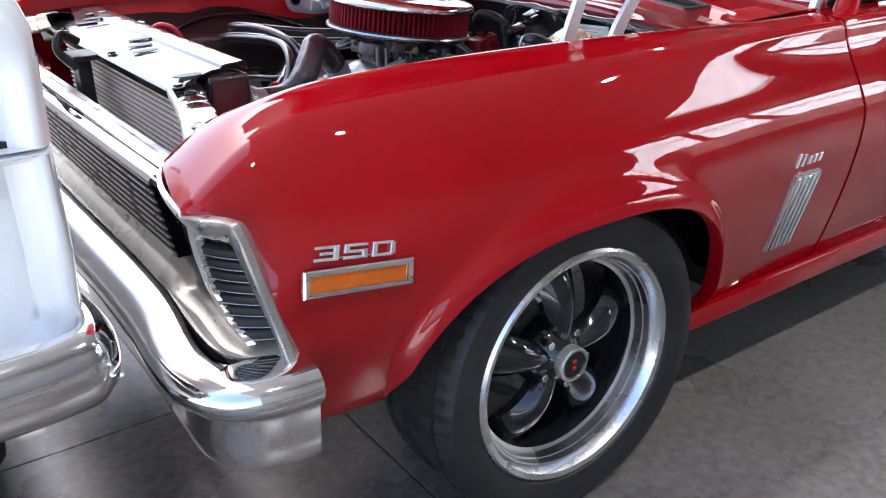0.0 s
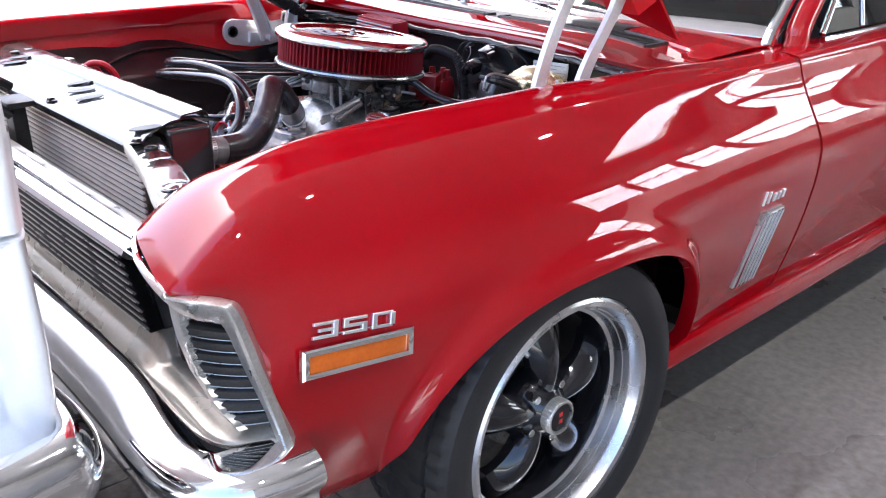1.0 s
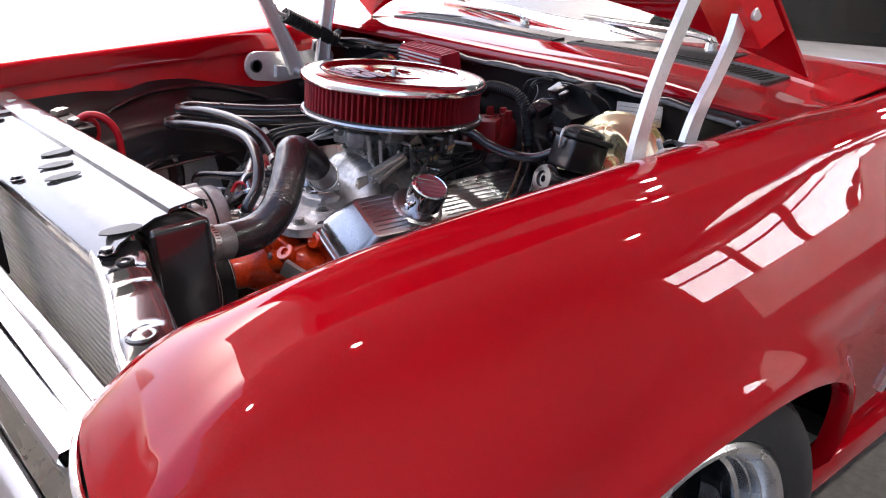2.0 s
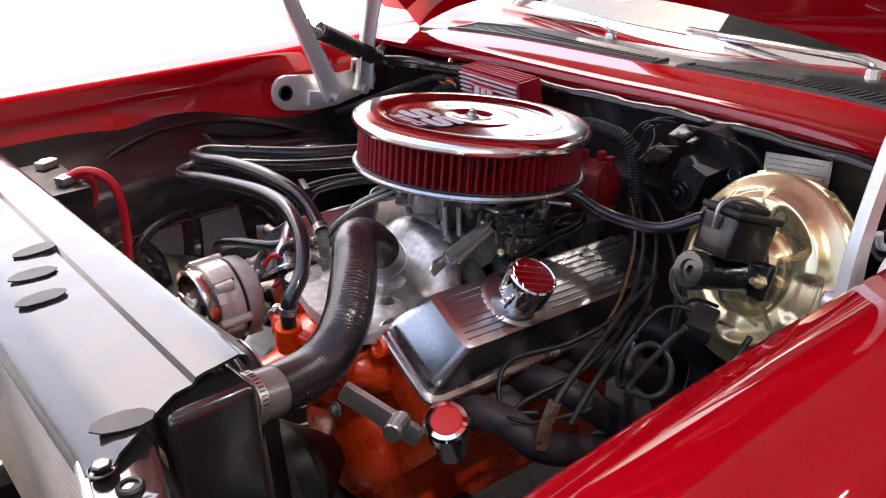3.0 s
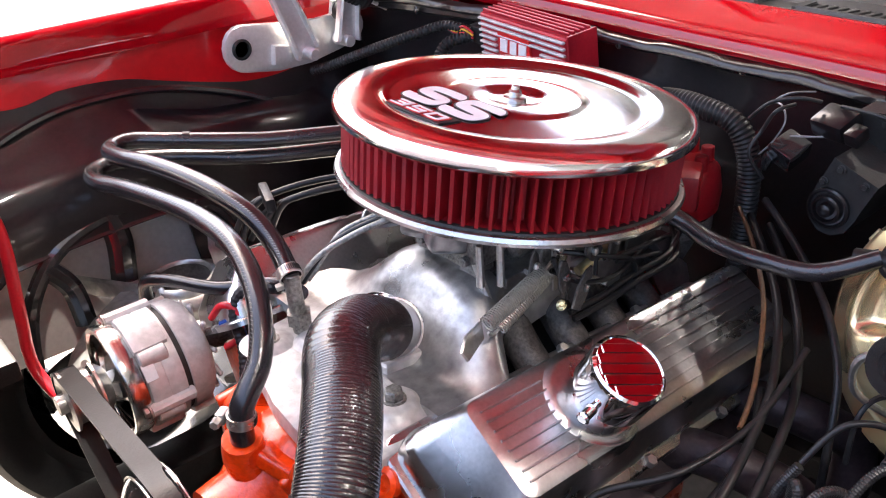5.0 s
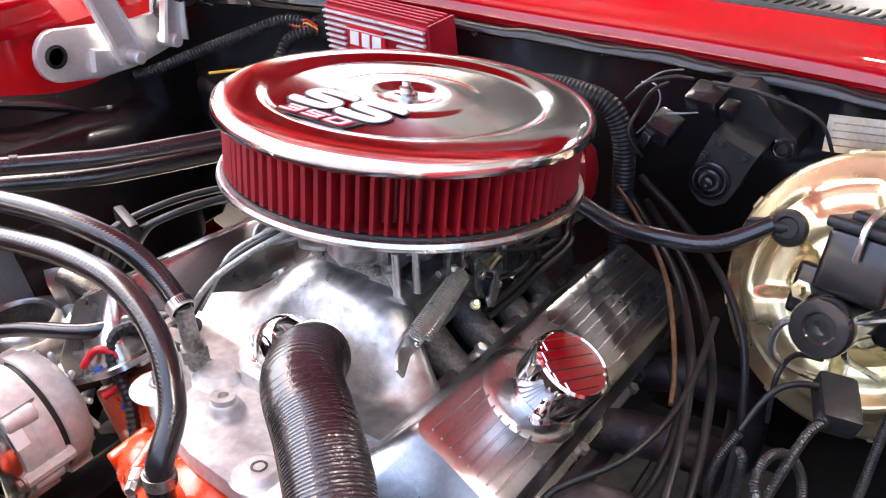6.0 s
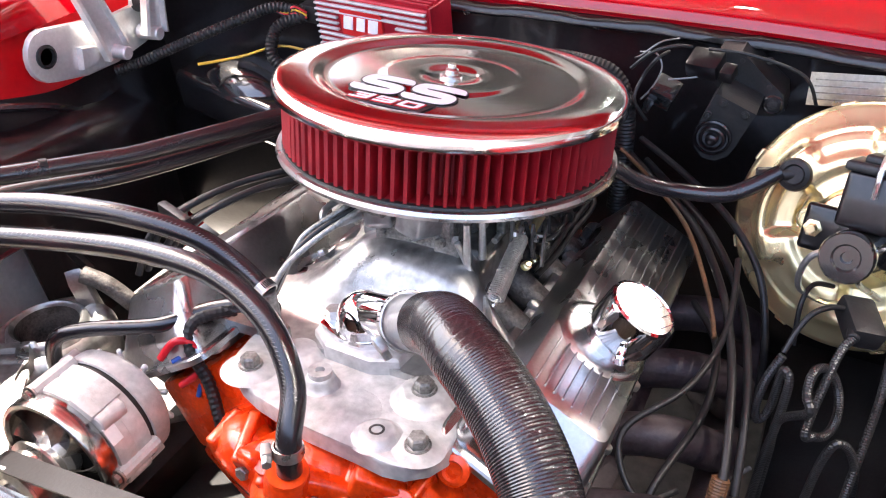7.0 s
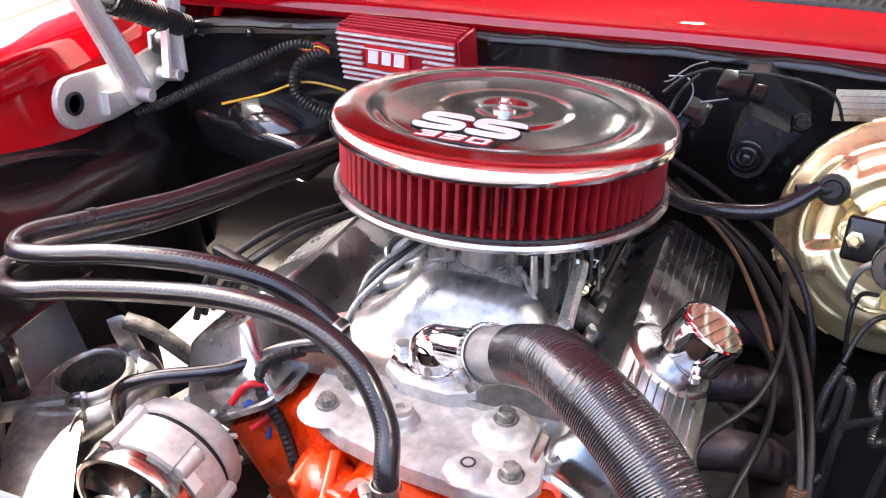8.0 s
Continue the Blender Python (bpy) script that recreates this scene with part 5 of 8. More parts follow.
# arm plates from the top panel to the fenders, with a bright front lip and two pressed ridges
ARM_FRONT = [(0.36, -0.515), (0.405, -0.524), (0.48, -0.539), (0.536, -0.554), (0.585, -0.569), (0.66, -0.584)]
ARM_REAR = [(0.36, -0.455), (0.424, -0.468), (0.46, -0.476), (0.532, -0.491), (0.581, -0.502), (0.66, -0.520)]
for s in (-1, 1):
    up = LEAN * 0.8 if s > 0 else 0.0
    shift = 0.14 if s > 0 else 0.0
    rows, lip = [], []
    for i in range(41):
        a = 0.372 + 0.288 * i / 40
        y = s * (a + shift * (1 - i / 40))
        x0, x1 = lerp_table(ARM_FRONT, a), lerp_table(ARM_REAR, a)
        ridge = 0.0060 * math.exp(-((a - 0.452) / 0.008) ** 2) + 0.0055 * math.exp(-((a - 0.486) / 0.007) ** 2)
        boss = 0.006 * math.exp(-((a - 0.597) / 0.022) ** 4)
        z = 0.829 + up - 0.030 * (a - 0.37) / 0.29
        row = []
        for w, d, r in ((0.0, -0.030, 0), (0.0, -0.006, 0), (0.04, -0.001, 0.3), (0.12, 0.0, 0.9), (0.3, 0.001, 1), (0.5, 0.0015, 1), (0.7, 0.001, 0.85), (0.86, 0.0, 0.3), (0.96, -0.002, 0), (1.0, -0.007, 0), (1.0, -0.06, 0)):
            row.append((x0 + (x1 - x0) * w + (0.012 if d < -0.02 else 0), y, z + d + r * ridge + boss * math.exp(-((w - 0.42) / 0.36) ** 4)))
        rows.append(row)
        lip.append([(x0 + 0.004, y, z + 0.0012), (x0 - 0.002, y, z + 0.0010), (x0 - 0.005, y, z - 0.003), (x0 - 0.004, y, z - 0.016), (x0 + 0.002, y, z - 0.034), (x0 + 0.010, y, z - 0.040)])
    bm = bmesh.new()
    grid(bm, rows)
    thicken(bm, 0.002)
    arm = piece("arm_plate", bm, BLACK_SHINE, sup, "gloss black arm plate beside the radiator", True, 45)
    bm = bmesh.new()
    grid(bm, lip)
    thicken(bm, 0.002)
    piece("plate_lip", bm, STEEL, sup, "bright bare lip of the arm plate", True, 45)
    # Dark discs stand for a hole and a holed boss in the plate.
    for a, w, r in ((0.425, 0.52, 0.011), (0.597, 0.40, 0.017)):
        x = lerp_table(ARM_FRONT, a) * (1 - w) + lerp_table(ARM_REAR, a) * w
        z = 0.829 + up - 0.030 * (a - 0.37) / 0.29 + (0.0045 if a > 0.5 else 0.001)
        bm = bmesh.new()
        lathe(bm, [(r, -0.002), (r, 0.002), (r * 0.86, 0.0036), (r * 0.66, 0.0030), (r * 0.6, 0.0006), (0, 0.0004)], Matrix.Translation((x, s * (a + shift * (1 - (a - 0.372) / 0.288)), z)), 24)
        piece("plug", bm, RUBBER if a < 0.5 else BLACK_SHINE, sup)
# Dark patches laid on the panel stand for its open slots.
for x, y, a in ((-0.478, -0.365, 62), (-0.462, -0.080, 74), (-0.452, -0.012, 66), (-0.430, 0.055, 78), (-0.455, 0.395, 70), (-0.425, 0.440, 64), (-0.400, 0.520, 80)):
    bm = bmesh.new()
    prism(bm, [(-0.0015, -0.030), (0.0015, -0.031), (0.0042, -0.018), (0.0048, 0.0), (0.0036, 0.020), (0.0012, 0.030), (-0.0015, 0.030), (-0.0036, 0.016), (-0.0040, -0.002), (-0.0034, -0.020)], -0.001, 0.0006, Matrix.Translation((x, y, 0.8478 + (x + 0.44) * 0.10)) @ pose(0, 0, 0, 0, -5.5, 0) @ pose(0, 0, 0, 0, 0, a) @ Matrix.Diagonal((3.2, 0.85, 1, 1)))
    piece("slot_patch", bm, RUBBER, sup)
for y in (-0.40, 0.0, 0.4):
    bolt(sup, (-0.508, y, 0.832), (0, 0, 1), 0.008, 0.007, BLACK_SHINE)
# hood latch post ahead of the radiator
bm = bmesh.new()
box(bm, (-0.55, 0.10, 0.74), (0.03, 0.05, 0.17), None, 0.006)
box(bm, (-0.545, 0.10, 0.82), (0.06, 0.09, 0.012), None, 0.004)
tube(bm, [(-0.57, 0.06, 0.80), (-0.60, 0.07, 0.84), (-0.585, 0.09, 0.87), (-0.55, 0.10, 0.85)], 0.009, 8)
tube(bm, [(-0.56, 0.13, 0.80), (-0.585, 0.15, 0.83), (-0.56, 0.17, 0.86)], 0.008, 8)
piece("hood_latch", bm, SATIN, car, "black hood latch and post")

radiator = thing("radiator", (-0.44, 0.05, 0.45), "aluminium radiator with fine horizontal fins behind the grille", "radiator")
for k in range(34):
    piece("fin", box(bmesh.new(), (-0.5035, 0.02, 0.437 + 0.0112 * k), (0.006, 0.81, 0.0042)), CORE, radiator, "", False)
# The dark gaps between the fins are put into this box's colour.
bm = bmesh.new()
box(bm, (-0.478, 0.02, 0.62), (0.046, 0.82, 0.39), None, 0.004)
piece("core", bm, FINBED, radiator, "dark brown bed behind the fins", False)
for y, w in ((-0.342, 0.066), (0.475, 0.085)):
    bm = bmesh.new()
    box(bm, (-0.405, y, 0.635), (0.085, w, 0.40), None, 0.010, 3)
    piece("side_tank", bm, BLACK_SHINE, radiator, "gloss black radiator tank", True, 40)
bm = bmesh.new()
rod(bm, (-0.395, -0.297, 0.768), (-0.325, -0.282, 0.758), 0.026, 0.026, 20)
piece("inlet_neck", bm, BLACK_SHINE, radiator)

# ---- engine ----
ENG = Matrix.Translation((0.0, 0.012, 0.655)) @ pose(0, 0, 0, 0, 4.0, 0)
engine = thing("engine", (0, 0, 0), "orange V8 engine with polished aluminium valve covers", "engine", m=ENG)


def epart(name, bm, mat, parent=None, label="", smooth=True, angle=35):
    return part(name, bm, mat, parent or engine, label, smooth, angle)


bm = bmesh.new()
box(bm, (0.21, 0, -0.20), (0.50, 0.24, 0.34), None, 0.02)
for s in (-1, 1):
    box(bm, (0.205, s * 0.105, -0.17), (0.46, 0.15, 0.16), pose(0, 0, 0, -s * 45), 0.012)
epart("engine_block", bm, ORANGE, None, "orange painted engine block")
for s in (-1, 1):
    bm = bmesh.new()
    mh = Matrix.Translation((0.185, s * 0.160, -0.070)) @ pose(0, 0, 0, -s * 30)
    box(bm, (0, 0, 0), (0.46, 0.118, 0.09), None, 0.008)
    for k in range(4):
        box(bm, (-0.18 + 0.12 * k, s * 0.055, -0.03), (0.05, 0.02, 0.04), None, 0.006)
    bmesh.ops.transform(bm, matrix=mh, verts=bm.verts)
    epart("cylinder_head", bm, ORANGE, None, "orange cylinder head")


def valve_cover(s):
    """Finned cover: a flange, upright sides, a sloped nose and a flat ribbed top."""
    f = Matrix.Translation((-0.055, s * (0.118 if s < 0 else 0.158), 0.0)) @ Matrix(((1, 0, 0, 0), (0, s * 0.866, s * 0.5, 0), (0, -0.5, 0.866, 0), (0, 0, 0, 1)))
    L, W = 0.462, 0.128

    def ring(x0, x1, y0, y1, h, c):
        pts = []
        for cx, cy, a0 in ((x1 - c, y1 - c, 0), (x0 + c, y1 - c, 90), (x0 + c, y0 + c, 180), (x1 - c, y0 + c, 270)):
            for k in range(5):
                a = math.radians(a0 + 22.5 * k)
                pts.append(f @ Vector((cx + c * math.cos(a), cy + c * math.sin(a), h)))
        return pts
    rows = [ring(-0.008, L + 0.008, -0.010, W + 0.010, 0.0, 0.022), ring(-0.008, L + 0.008, -0.010, W + 0.010, 0.006, 0.022), ring(-0.006, L + 0.006, -0.008, W + 0.008, 0.008, 0.02),
            ring(0.0, L, 0.0, W, 0.009, 0.02), ring(0.001, L - 0.001, 0.001, W - 0.001, 0.028, 0.02), ring(0.006, L - 0.003, 0.004, W - 0.004, 0.036, 0.02),
            ring(0.038, L - 0.012, 0.013, W - 0.013, 0.074, 0.014), ring(0.042, L - 0.014, 0.016, W - 0.016, 0.079, 0.012), ring(0.050, L - 0.018, 0.021, W - 0.021, 0.081, 0.010)]
    bm = bmesh.new()
    vs = grid(bm, rows, True)
    bm.faces.new(vs[-1])
    bmesh.ops.recalc_face_normals(bm, faces=bm.faces)
    cover = epart("valve_cover", bm, POLISHED, None, "polished finned aluminium valve cover", True, 30)
    cap_x = 0.162
    for k in range(8):
        y = 0.029 + k * (W - 0.058) / 7
        for x0, x1 in ((0.052, cap_x - 0.038), (cap_x + 0.048, L - 0.022)):
            bm = bmesh.new()
            box(bm, ((x0 + x1) / 2, y, 0.0820), (x1 - x0, 0.0022, 0.0022), None, 0.0006, 1)
            bmesh.ops.transform(bm, matrix=f, verts=bm.verts)
            part("fin", bm, POLISHED, cover)
    bm = bmesh.new()
    lathe(bm, [(0.050, 0.0), (0.048, 0.001), (0.045, 0.0035), (0.040, 0.0042), (0, 0.0042)], f @ Matrix.Translation((cap_x, W / 2, 0.0805)), 32)
    part("cap_boss", bm, POLISHED, cover)
    bm = bmesh.new()
    box(bm, (0.03, -0.001, 0.0), (0.02, 0.012, 0.01), None, 0.003)
    bmesh.ops.transform(bm, matrix=f, verts=bm.verts)
    part("hold_down", bm, STEEL, cover)
    for x in (0.12, 0.23, 0.35):
        for y in (-0.006, W + 0.006):
            bm = bmesh.new()
            lathe(bm, [(0.007, 0), (0.007, 0.005), (0.0055, 0.007), (0, 0.007)], f @ Matrix.Translation((x, y, 0.007)), 6)
            part("bolt", bm, STEEL, cover)
    return f


COVER_NEAR = valve_cover(-1)
valve_cover(1)


def filler_cap(f, x, y):
    """Push-in breather cap with grooved top and a side pipe."""
    m = ENG @ f @ Matrix.Translation((x, y, 0.084))
    c = thing("oil_filler_cap", (0, 0, 0), "chrome breather cap with grooved top on the valve cover", "cap", m=m)
    bm = bmesh.new()
    lathe(bm, [(0.026, 0.0), (0.026, 0.012), (0.033, 0.016), (0.0355, 0.020), (0.0355, 0.052), (0.0345, 0.056), (0.032, 0.058), (0.031, 0.0565), (0, 0.0565)], None, 48)
    part("body", bm, CHROME, c, "", True, 30)
    bm = bmesh.new()
    for k in range(5):
        d = -0.0205 + 0.01025 * k
        half = math.sqrt(0.029 ** 2 - d * d)
        box(bm, (0, d, 0.0566), (2 * half, 0.0095, 0.0012), pose(0, 0, 0, 0, 0, 0), 0.0006, 1)
    bmesh.ops.transform(bm, matrix=pose(0, 0, 0, 0, 0, 25), verts=bm.verts)
    part("grooved_top", bm, CHROME, c, "ribbed mirror-bright top", False)
    bm = bmesh.new()
    rod(bm, (-0.030, 0.006, 0.026), (-0.049, 0.010, 0.024), 0.0055, 0.005, 14)
    lathe(bm, [(0.0052, 0), (0.0066, 0.003), (0.0052, 0.005)], axis_matrix((-0.044, 0.009, 0.0245), (-0.06, 0.012, 0.023)), 14)
    part("pipe", bm, CHROME, c)
    return c


filler_cap(COVER_NEAR, 0.162, 0.072)

# intake manifold


def sstep(a, b, x):
    t = min(1.0, max(0.0, (x - a) / (b - a)))
    return t * t * (3 - 2 * t)


def manifold_z(x, y):
    plate = 0.004
    rise = sstep(0.035, 0.115, x) * (1 - sstep(0.36, 0.43, x))
    cross = 1 - sstep(0.050, 0.135, abs(y))
    runner = 0.010 * math.cos((x - 0.205) * 2 * math.pi / 0.16) * sstep(0.03, 0.08, abs(y)) * rise
    dome = 0.005 * math.exp(-((x - 0.085) / 0.05) ** 2 - (y / 0.05) ** 2)
    return plate + 0.074 * rise * (0.28 + 0.72 * cross) + runner + dome * rise


bm = bmesh.new()
rows = []
for i in range(52):
    x = 0.0085 * i
    y0 = -0.135 + 0.078 * sstep(0.060, 0.125, x) - 0.020 * sstep(0.37, 0.42, x)
    row = [Vector((x, y0 - 0.006, manifold_z(x, y0) - 0.055)), Vector((x, y0 - 0.004, manifold_z(x, y0) - 0.012)), Vector((x, y0, manifold_z(x, y0) - 0.002))]
    for j in range(1, 37):
        y1 = 0.165 - 0.085 * sstep(0.055, 0.115, x) + 0.085 * sstep(0.37, 0.42, x)
        y = y0 + (y1 - y0) * j / 36
        row.append(Vector((x, y, manifold_z(x, y))))
    row += [Vector((x, y1 + 0.004, manifold_z(x, y1) - 0.012)), Vector((x, y1 + 0.006, manifold_z(x, y1) - 0.055))]
    rows.append(row)
grid(bm, rows)
thicken(bm, -0.012)
bmesh.ops.recalc_face_normals(bm, faces=bm.faces)
manifold = epart("intake_manifold", bm, CAST, None, "grey cast aluminium intake manifold", True, 60)
for k in range(4):
    x = 0.150 + 0.062 * k
    # Near-side runners: grime, plus the cavity's shade put into the colour.
    bm = bmesh.new()
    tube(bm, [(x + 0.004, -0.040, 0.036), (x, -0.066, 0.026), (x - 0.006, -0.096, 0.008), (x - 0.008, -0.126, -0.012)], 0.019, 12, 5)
    part("runner", bm, GRIME_SHADE, manifold, "dirty intake runner with shade in its colour", True, 50)
    bm = bmesh.new()
    tube(bm, [(x + 0.004, 0.050, 0.036), (x, 0.085, 0.026), (x - 0.006, 0.120, 0.008), (x - 0.008, 0.160, -0.012)], 0.019, 12, 5)
    part("runner", bm, CAST, manifold, "", True, 50)
# Added dark plates; the cavity's shade is put into their colour.
bm = bmesh.new()
box(bm, (0.24, -0.085, -0.022), (0.30, 0.12, 0.010), pose(0, 0, 0, 12, 0, 0), 0.003)
box(bm, (0.24, 0.105, -0.022), (0.30, 0.14, 0.010), pose(0, 0, 0, -10, 0, 0), 0.003)
part("dark_gap_plate", bm, SATIN, manifold, "dark plates added in the gaps beside the manifold")
# worn raised marks on the casting, as plain short bars
bm = bmesh.new()
for x0, y0, a, n in ((0.046, -0.012, 62, 7), (0.060, -0.006, 62, 4), (0.094, 0.060, 80, 8)):
    d = Vector((math.cos(math.radians(a)), math.sin(math.radians(a)), 0))
    for k in range(n):
        q = Vector((x0, y0, 0)) - d * 0.0062 * k
        box(bm, (q.x, q.y, manifold_z(q.x, q.y) + 0.0006), (0.0045, 0.0028, 0.002), pose(0, 0, 0, 0, -30, a + 90))
part("cast_mark", bm, CAST_DIRTY, manifold, "worn raised casting marks", False)
# flat front plate with rounded corners and bolt bosses
out = [(0.045, -0.085), (0.016, -0.089), (-0.012, -0.111), (-0.034, -0.127), (-0.072, -0.131), (-0.092, -0.122), (-0.106, -0.105), (-0.109, -0.085), (-0.105, -0.055), (-0.100, 0.0), (-0.090, 0.039), (-0.083, 0.066), (-0.072, 0.092), (-0.054, 0.118), (-0.036, 0.128), (-0.005, 0.130), (0.045, 0.130)]
bm = bmesh.new()
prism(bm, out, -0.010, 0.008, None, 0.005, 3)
part("front_plate", bm, PALE_CAST, manifold, "pale front plate", True, 35)
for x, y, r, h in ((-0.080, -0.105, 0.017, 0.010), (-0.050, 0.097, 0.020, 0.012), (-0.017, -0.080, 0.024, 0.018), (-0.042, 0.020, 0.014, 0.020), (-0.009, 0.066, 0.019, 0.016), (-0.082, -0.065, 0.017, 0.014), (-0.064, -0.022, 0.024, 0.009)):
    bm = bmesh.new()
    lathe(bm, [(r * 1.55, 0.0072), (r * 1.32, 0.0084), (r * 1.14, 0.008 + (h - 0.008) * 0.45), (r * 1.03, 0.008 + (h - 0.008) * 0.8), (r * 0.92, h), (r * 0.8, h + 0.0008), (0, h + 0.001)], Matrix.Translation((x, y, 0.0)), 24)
    part("boss", bm, PALE_CAST, manifold, "", True, 60)
for x, y, h in ((-0.080, -0.105, 0.010), (-0.050, 0.097, 0.012), (-0.017, -0.080, 0.018)):
    bm = bmesh.new()
    lathe(bm, [(0.0125, h), (0.0125, h + 0.002)], Matrix.Translation((x, y, 0)), 18)
    lathe(bm, [(0.0125, h + 0.002), (0.0105, h + 0.002)], Matrix.Translation((x, y, 0)), 18)
    lathe(bm, [(0.0095, h + 0.002), (0.0095, h + 0.010), (0.008, h + 0.012), (0, h + 0.012)], Matrix.Translation((x, y, 0)), 6)
    part("bolt", bm, CAST_DIRTY, manifold, "", True, 25)
bm = bmesh.new()
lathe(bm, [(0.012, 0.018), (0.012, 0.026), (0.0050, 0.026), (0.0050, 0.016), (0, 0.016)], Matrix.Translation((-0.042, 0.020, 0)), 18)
part("sensor_port", bm, PALE_CAST, manifold)
bm = bmesh.new()
lathe(bm, [(0.0075, 0.0152), (0.0052, 0.0156), (0.0048, 0.010), (0, 0.010)], Matrix.Translation((-0.082, -0.065, 0)), 18)
part("threaded_hole", bm, GRIME_SHADE, manifold, "dark threaded hole")
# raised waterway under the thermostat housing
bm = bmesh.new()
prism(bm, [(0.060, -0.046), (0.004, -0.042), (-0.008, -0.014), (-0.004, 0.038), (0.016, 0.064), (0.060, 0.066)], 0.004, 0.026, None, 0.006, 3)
part("thermostat_seat", bm, PALE_CAST, manifold, "", True, 35)

# thermostat housing and upper radiator hose
therm = thing("thermostat_housing", (0, 0, 0), "chrome domed thermostat housing bolted on the manifold", "engine part", m=ENG @ Matrix.Translation((0.032, 0.012, 0.026)))
bm = bmesh.new()
prism(bm, [(-0.030, -0.012), (-0.020, -0.028), (0.020, -0.028), (0.030, -0.012), (0.030, 0.014), (0.014, 0.046), (-0.014, 0.046), (-0.030, 0.014)], 0.0, 0.008, None, 0.002)
part("flange", bm, CHROME, therm)
bm = bmesh.new()
lathe(bm, [(0.030, 0.006), (0.030, 0.016), (0.028, 0.028), (0.022, 0.038), (0.012, 0.044), (0, 0.046)], None, 32)
part("dome", bm, CHROME, therm, "mirror-bright dome")
bm = bmesh.new()
rod(bm, (0.0, -0.006, 0.026), (-0.018, -0.050, 0.040), 0.0225, 0.0225, 24)
part("neck", bm, CHROME, therm)
for x, y in ((0.0, 0.037), (0.020, -0.030)):
    bm = bmesh.new()
    lathe(bm, [(0.011, 0.008), (0.011, 0.0105), (0.0088, 0.0105), (0.0088, 0.019), (0, 0.020)], Matrix.Translation((x, y, 0)), 6)
    part("bolt", bm, STEEL, therm, "", True, 20)

UP = [(0.016, -0.033, 0.722), (-0.006, -0.059, 0.744), (-0.042, -0.094, 0.779), (-0.078, -0.124, 0.810), (-0.111, -0.153, 0.825), (-0.136, -0.188, 0.818), (-0.162, -0.220, 0.804), (-0.188, -0.245, 0.784), (-0.215, -0.258, 0.763), (-0.248, -0.266, 0.751), (-0.292, -0.275, 0.752), (-0.348, -0.287, 0.763)]


def hose(name, pts, r, label, mat=HOSE, ribs=0.0004, pitch=0.0045, group="", seg=20, per=10, category="hose"):
    bm = bmesh.new()
    tube(bm, pts, r, seg, per, ribs, pitch)
    ob = link(name, bm, mat, None, "", True, 28 if ribs else 60)
    return tagged(ob, label, category, group)


rad_hose = thing("radiator_hose", UP[0], "thick black finely ribbed upper radiator hose with smooth cuffs", "hose")
path = spline(UP, 10)
bm = bmesh.new()
tube(bm, path[17:-8], 0.0276, 32, 1, 0.00034, 0.0023, False, True)
piece("ribbed_body", bm, HOSE, rad_hose, "", True, 28)
for seg in (path[:20], path[-11:]):
    bm = bmesh.new()
    tube(bm, seg, 0.0270, 28, 1, 0.0, 0.004, True, True)
    piece("cuff", bm, CUFF, rad_hose, "smooth grey-black cuff")


def clamp(place, along, r, name="hose_clamp", label="steel worm-drive hose clamp", turn=0.0):
    m = axis_matrix(place, Vector(place) + Vector(along))
    c = thing(name, (0, 0, 0), label, "clamp", "hose clamps", m=m)
    bm = bmesh.new()
    lathe(bm, [(r, -0.006), (r + 0.0014, -0.0055), (r + 0.0014, 0.0055), (r, 0.006)], None, 40)
    part("band", bm, STEEL, c, "slotted steel band")
    bm = bmesh.new()
    for k in range(18):
        a = math.radians(-80 + 9 * k + turn)
        box(bm, ((r + 0.0016) * math.cos(a), (r + 0.0016) * math.sin(a), 0), (0.0008, 0.0012, 0.007), pose(0, 0, 0, 0, 0, math.degrees(a)))
    part("thread_slots", bm, SATIN, c, "", False)
    a = math.radians(110 + turn)
    bm = bmesh.new()
    box(bm, ((r + 0.006) * math.cos(a), (r + 0.006) * math.sin(a), 0), (0.009, 0.016, 0.012), pose(0, 0, 0, 0, 0, math.degrees(a)), 0.002)
    part("screw_housing", bm, STEEL, c)
    bm = bmesh.new()
    d = Vector((-math.sin(a), math.cos(a), 0))
    p = Vector(((r + 0.007) * math.cos(a), (r + 0.007) * math.sin(a), 0))
    rod(bm, p - d * 0.005, p + d * 0.017, 0.0048, 0.0048, 6)
    part("screw", bm, STEEL, c)
    return c


clamp((0.008, -0.042, 0.730), (-0.022, -0.026, 0.022), 0.0285)
clamp((-0.337, -0.285, 0.761), (-0.055, -0.012, 0.010), 0.0285)

# carburettor
carb = thing("carburettor", (0, 0, 0), "dirty cast four-barrel carburettor with linkage", "carburettor", m=Matrix.Translation((0.225, 0.012, 0.722)))
bm = bmesh.new()
box(bm, (0, 0, 0.006), (0.17, 0.145, 0.014), None, 0.004)
part("spacer", bm, CAST, carb)
bm = bmesh.new()
box(bm, (0, 0, 0.035), (0.115, 0.105, 0.05), None, 0.008)
lathe(bm, [(0.066, 0.055), (0.066, 0.098), (0.060, 0.103), (0, 0.103)], None, 32)
part("main_body", bm, CAST_DIRTY, carb)
for x in (-0.082, 0.082):
    bm = bmesh.new()
    box(bm, (x, 0, 0.042), (0.045, 0.095, 0.048), None, 0.008, 3)
    for y in (-0.035, 0.035):
        rod(bm, (x * 1.28, y, 0.028), (x * 1.36, y, 0.028), 0.006, 0.006, 6)
    part("float_bowl", bm, CAST_DIRTY, carb)
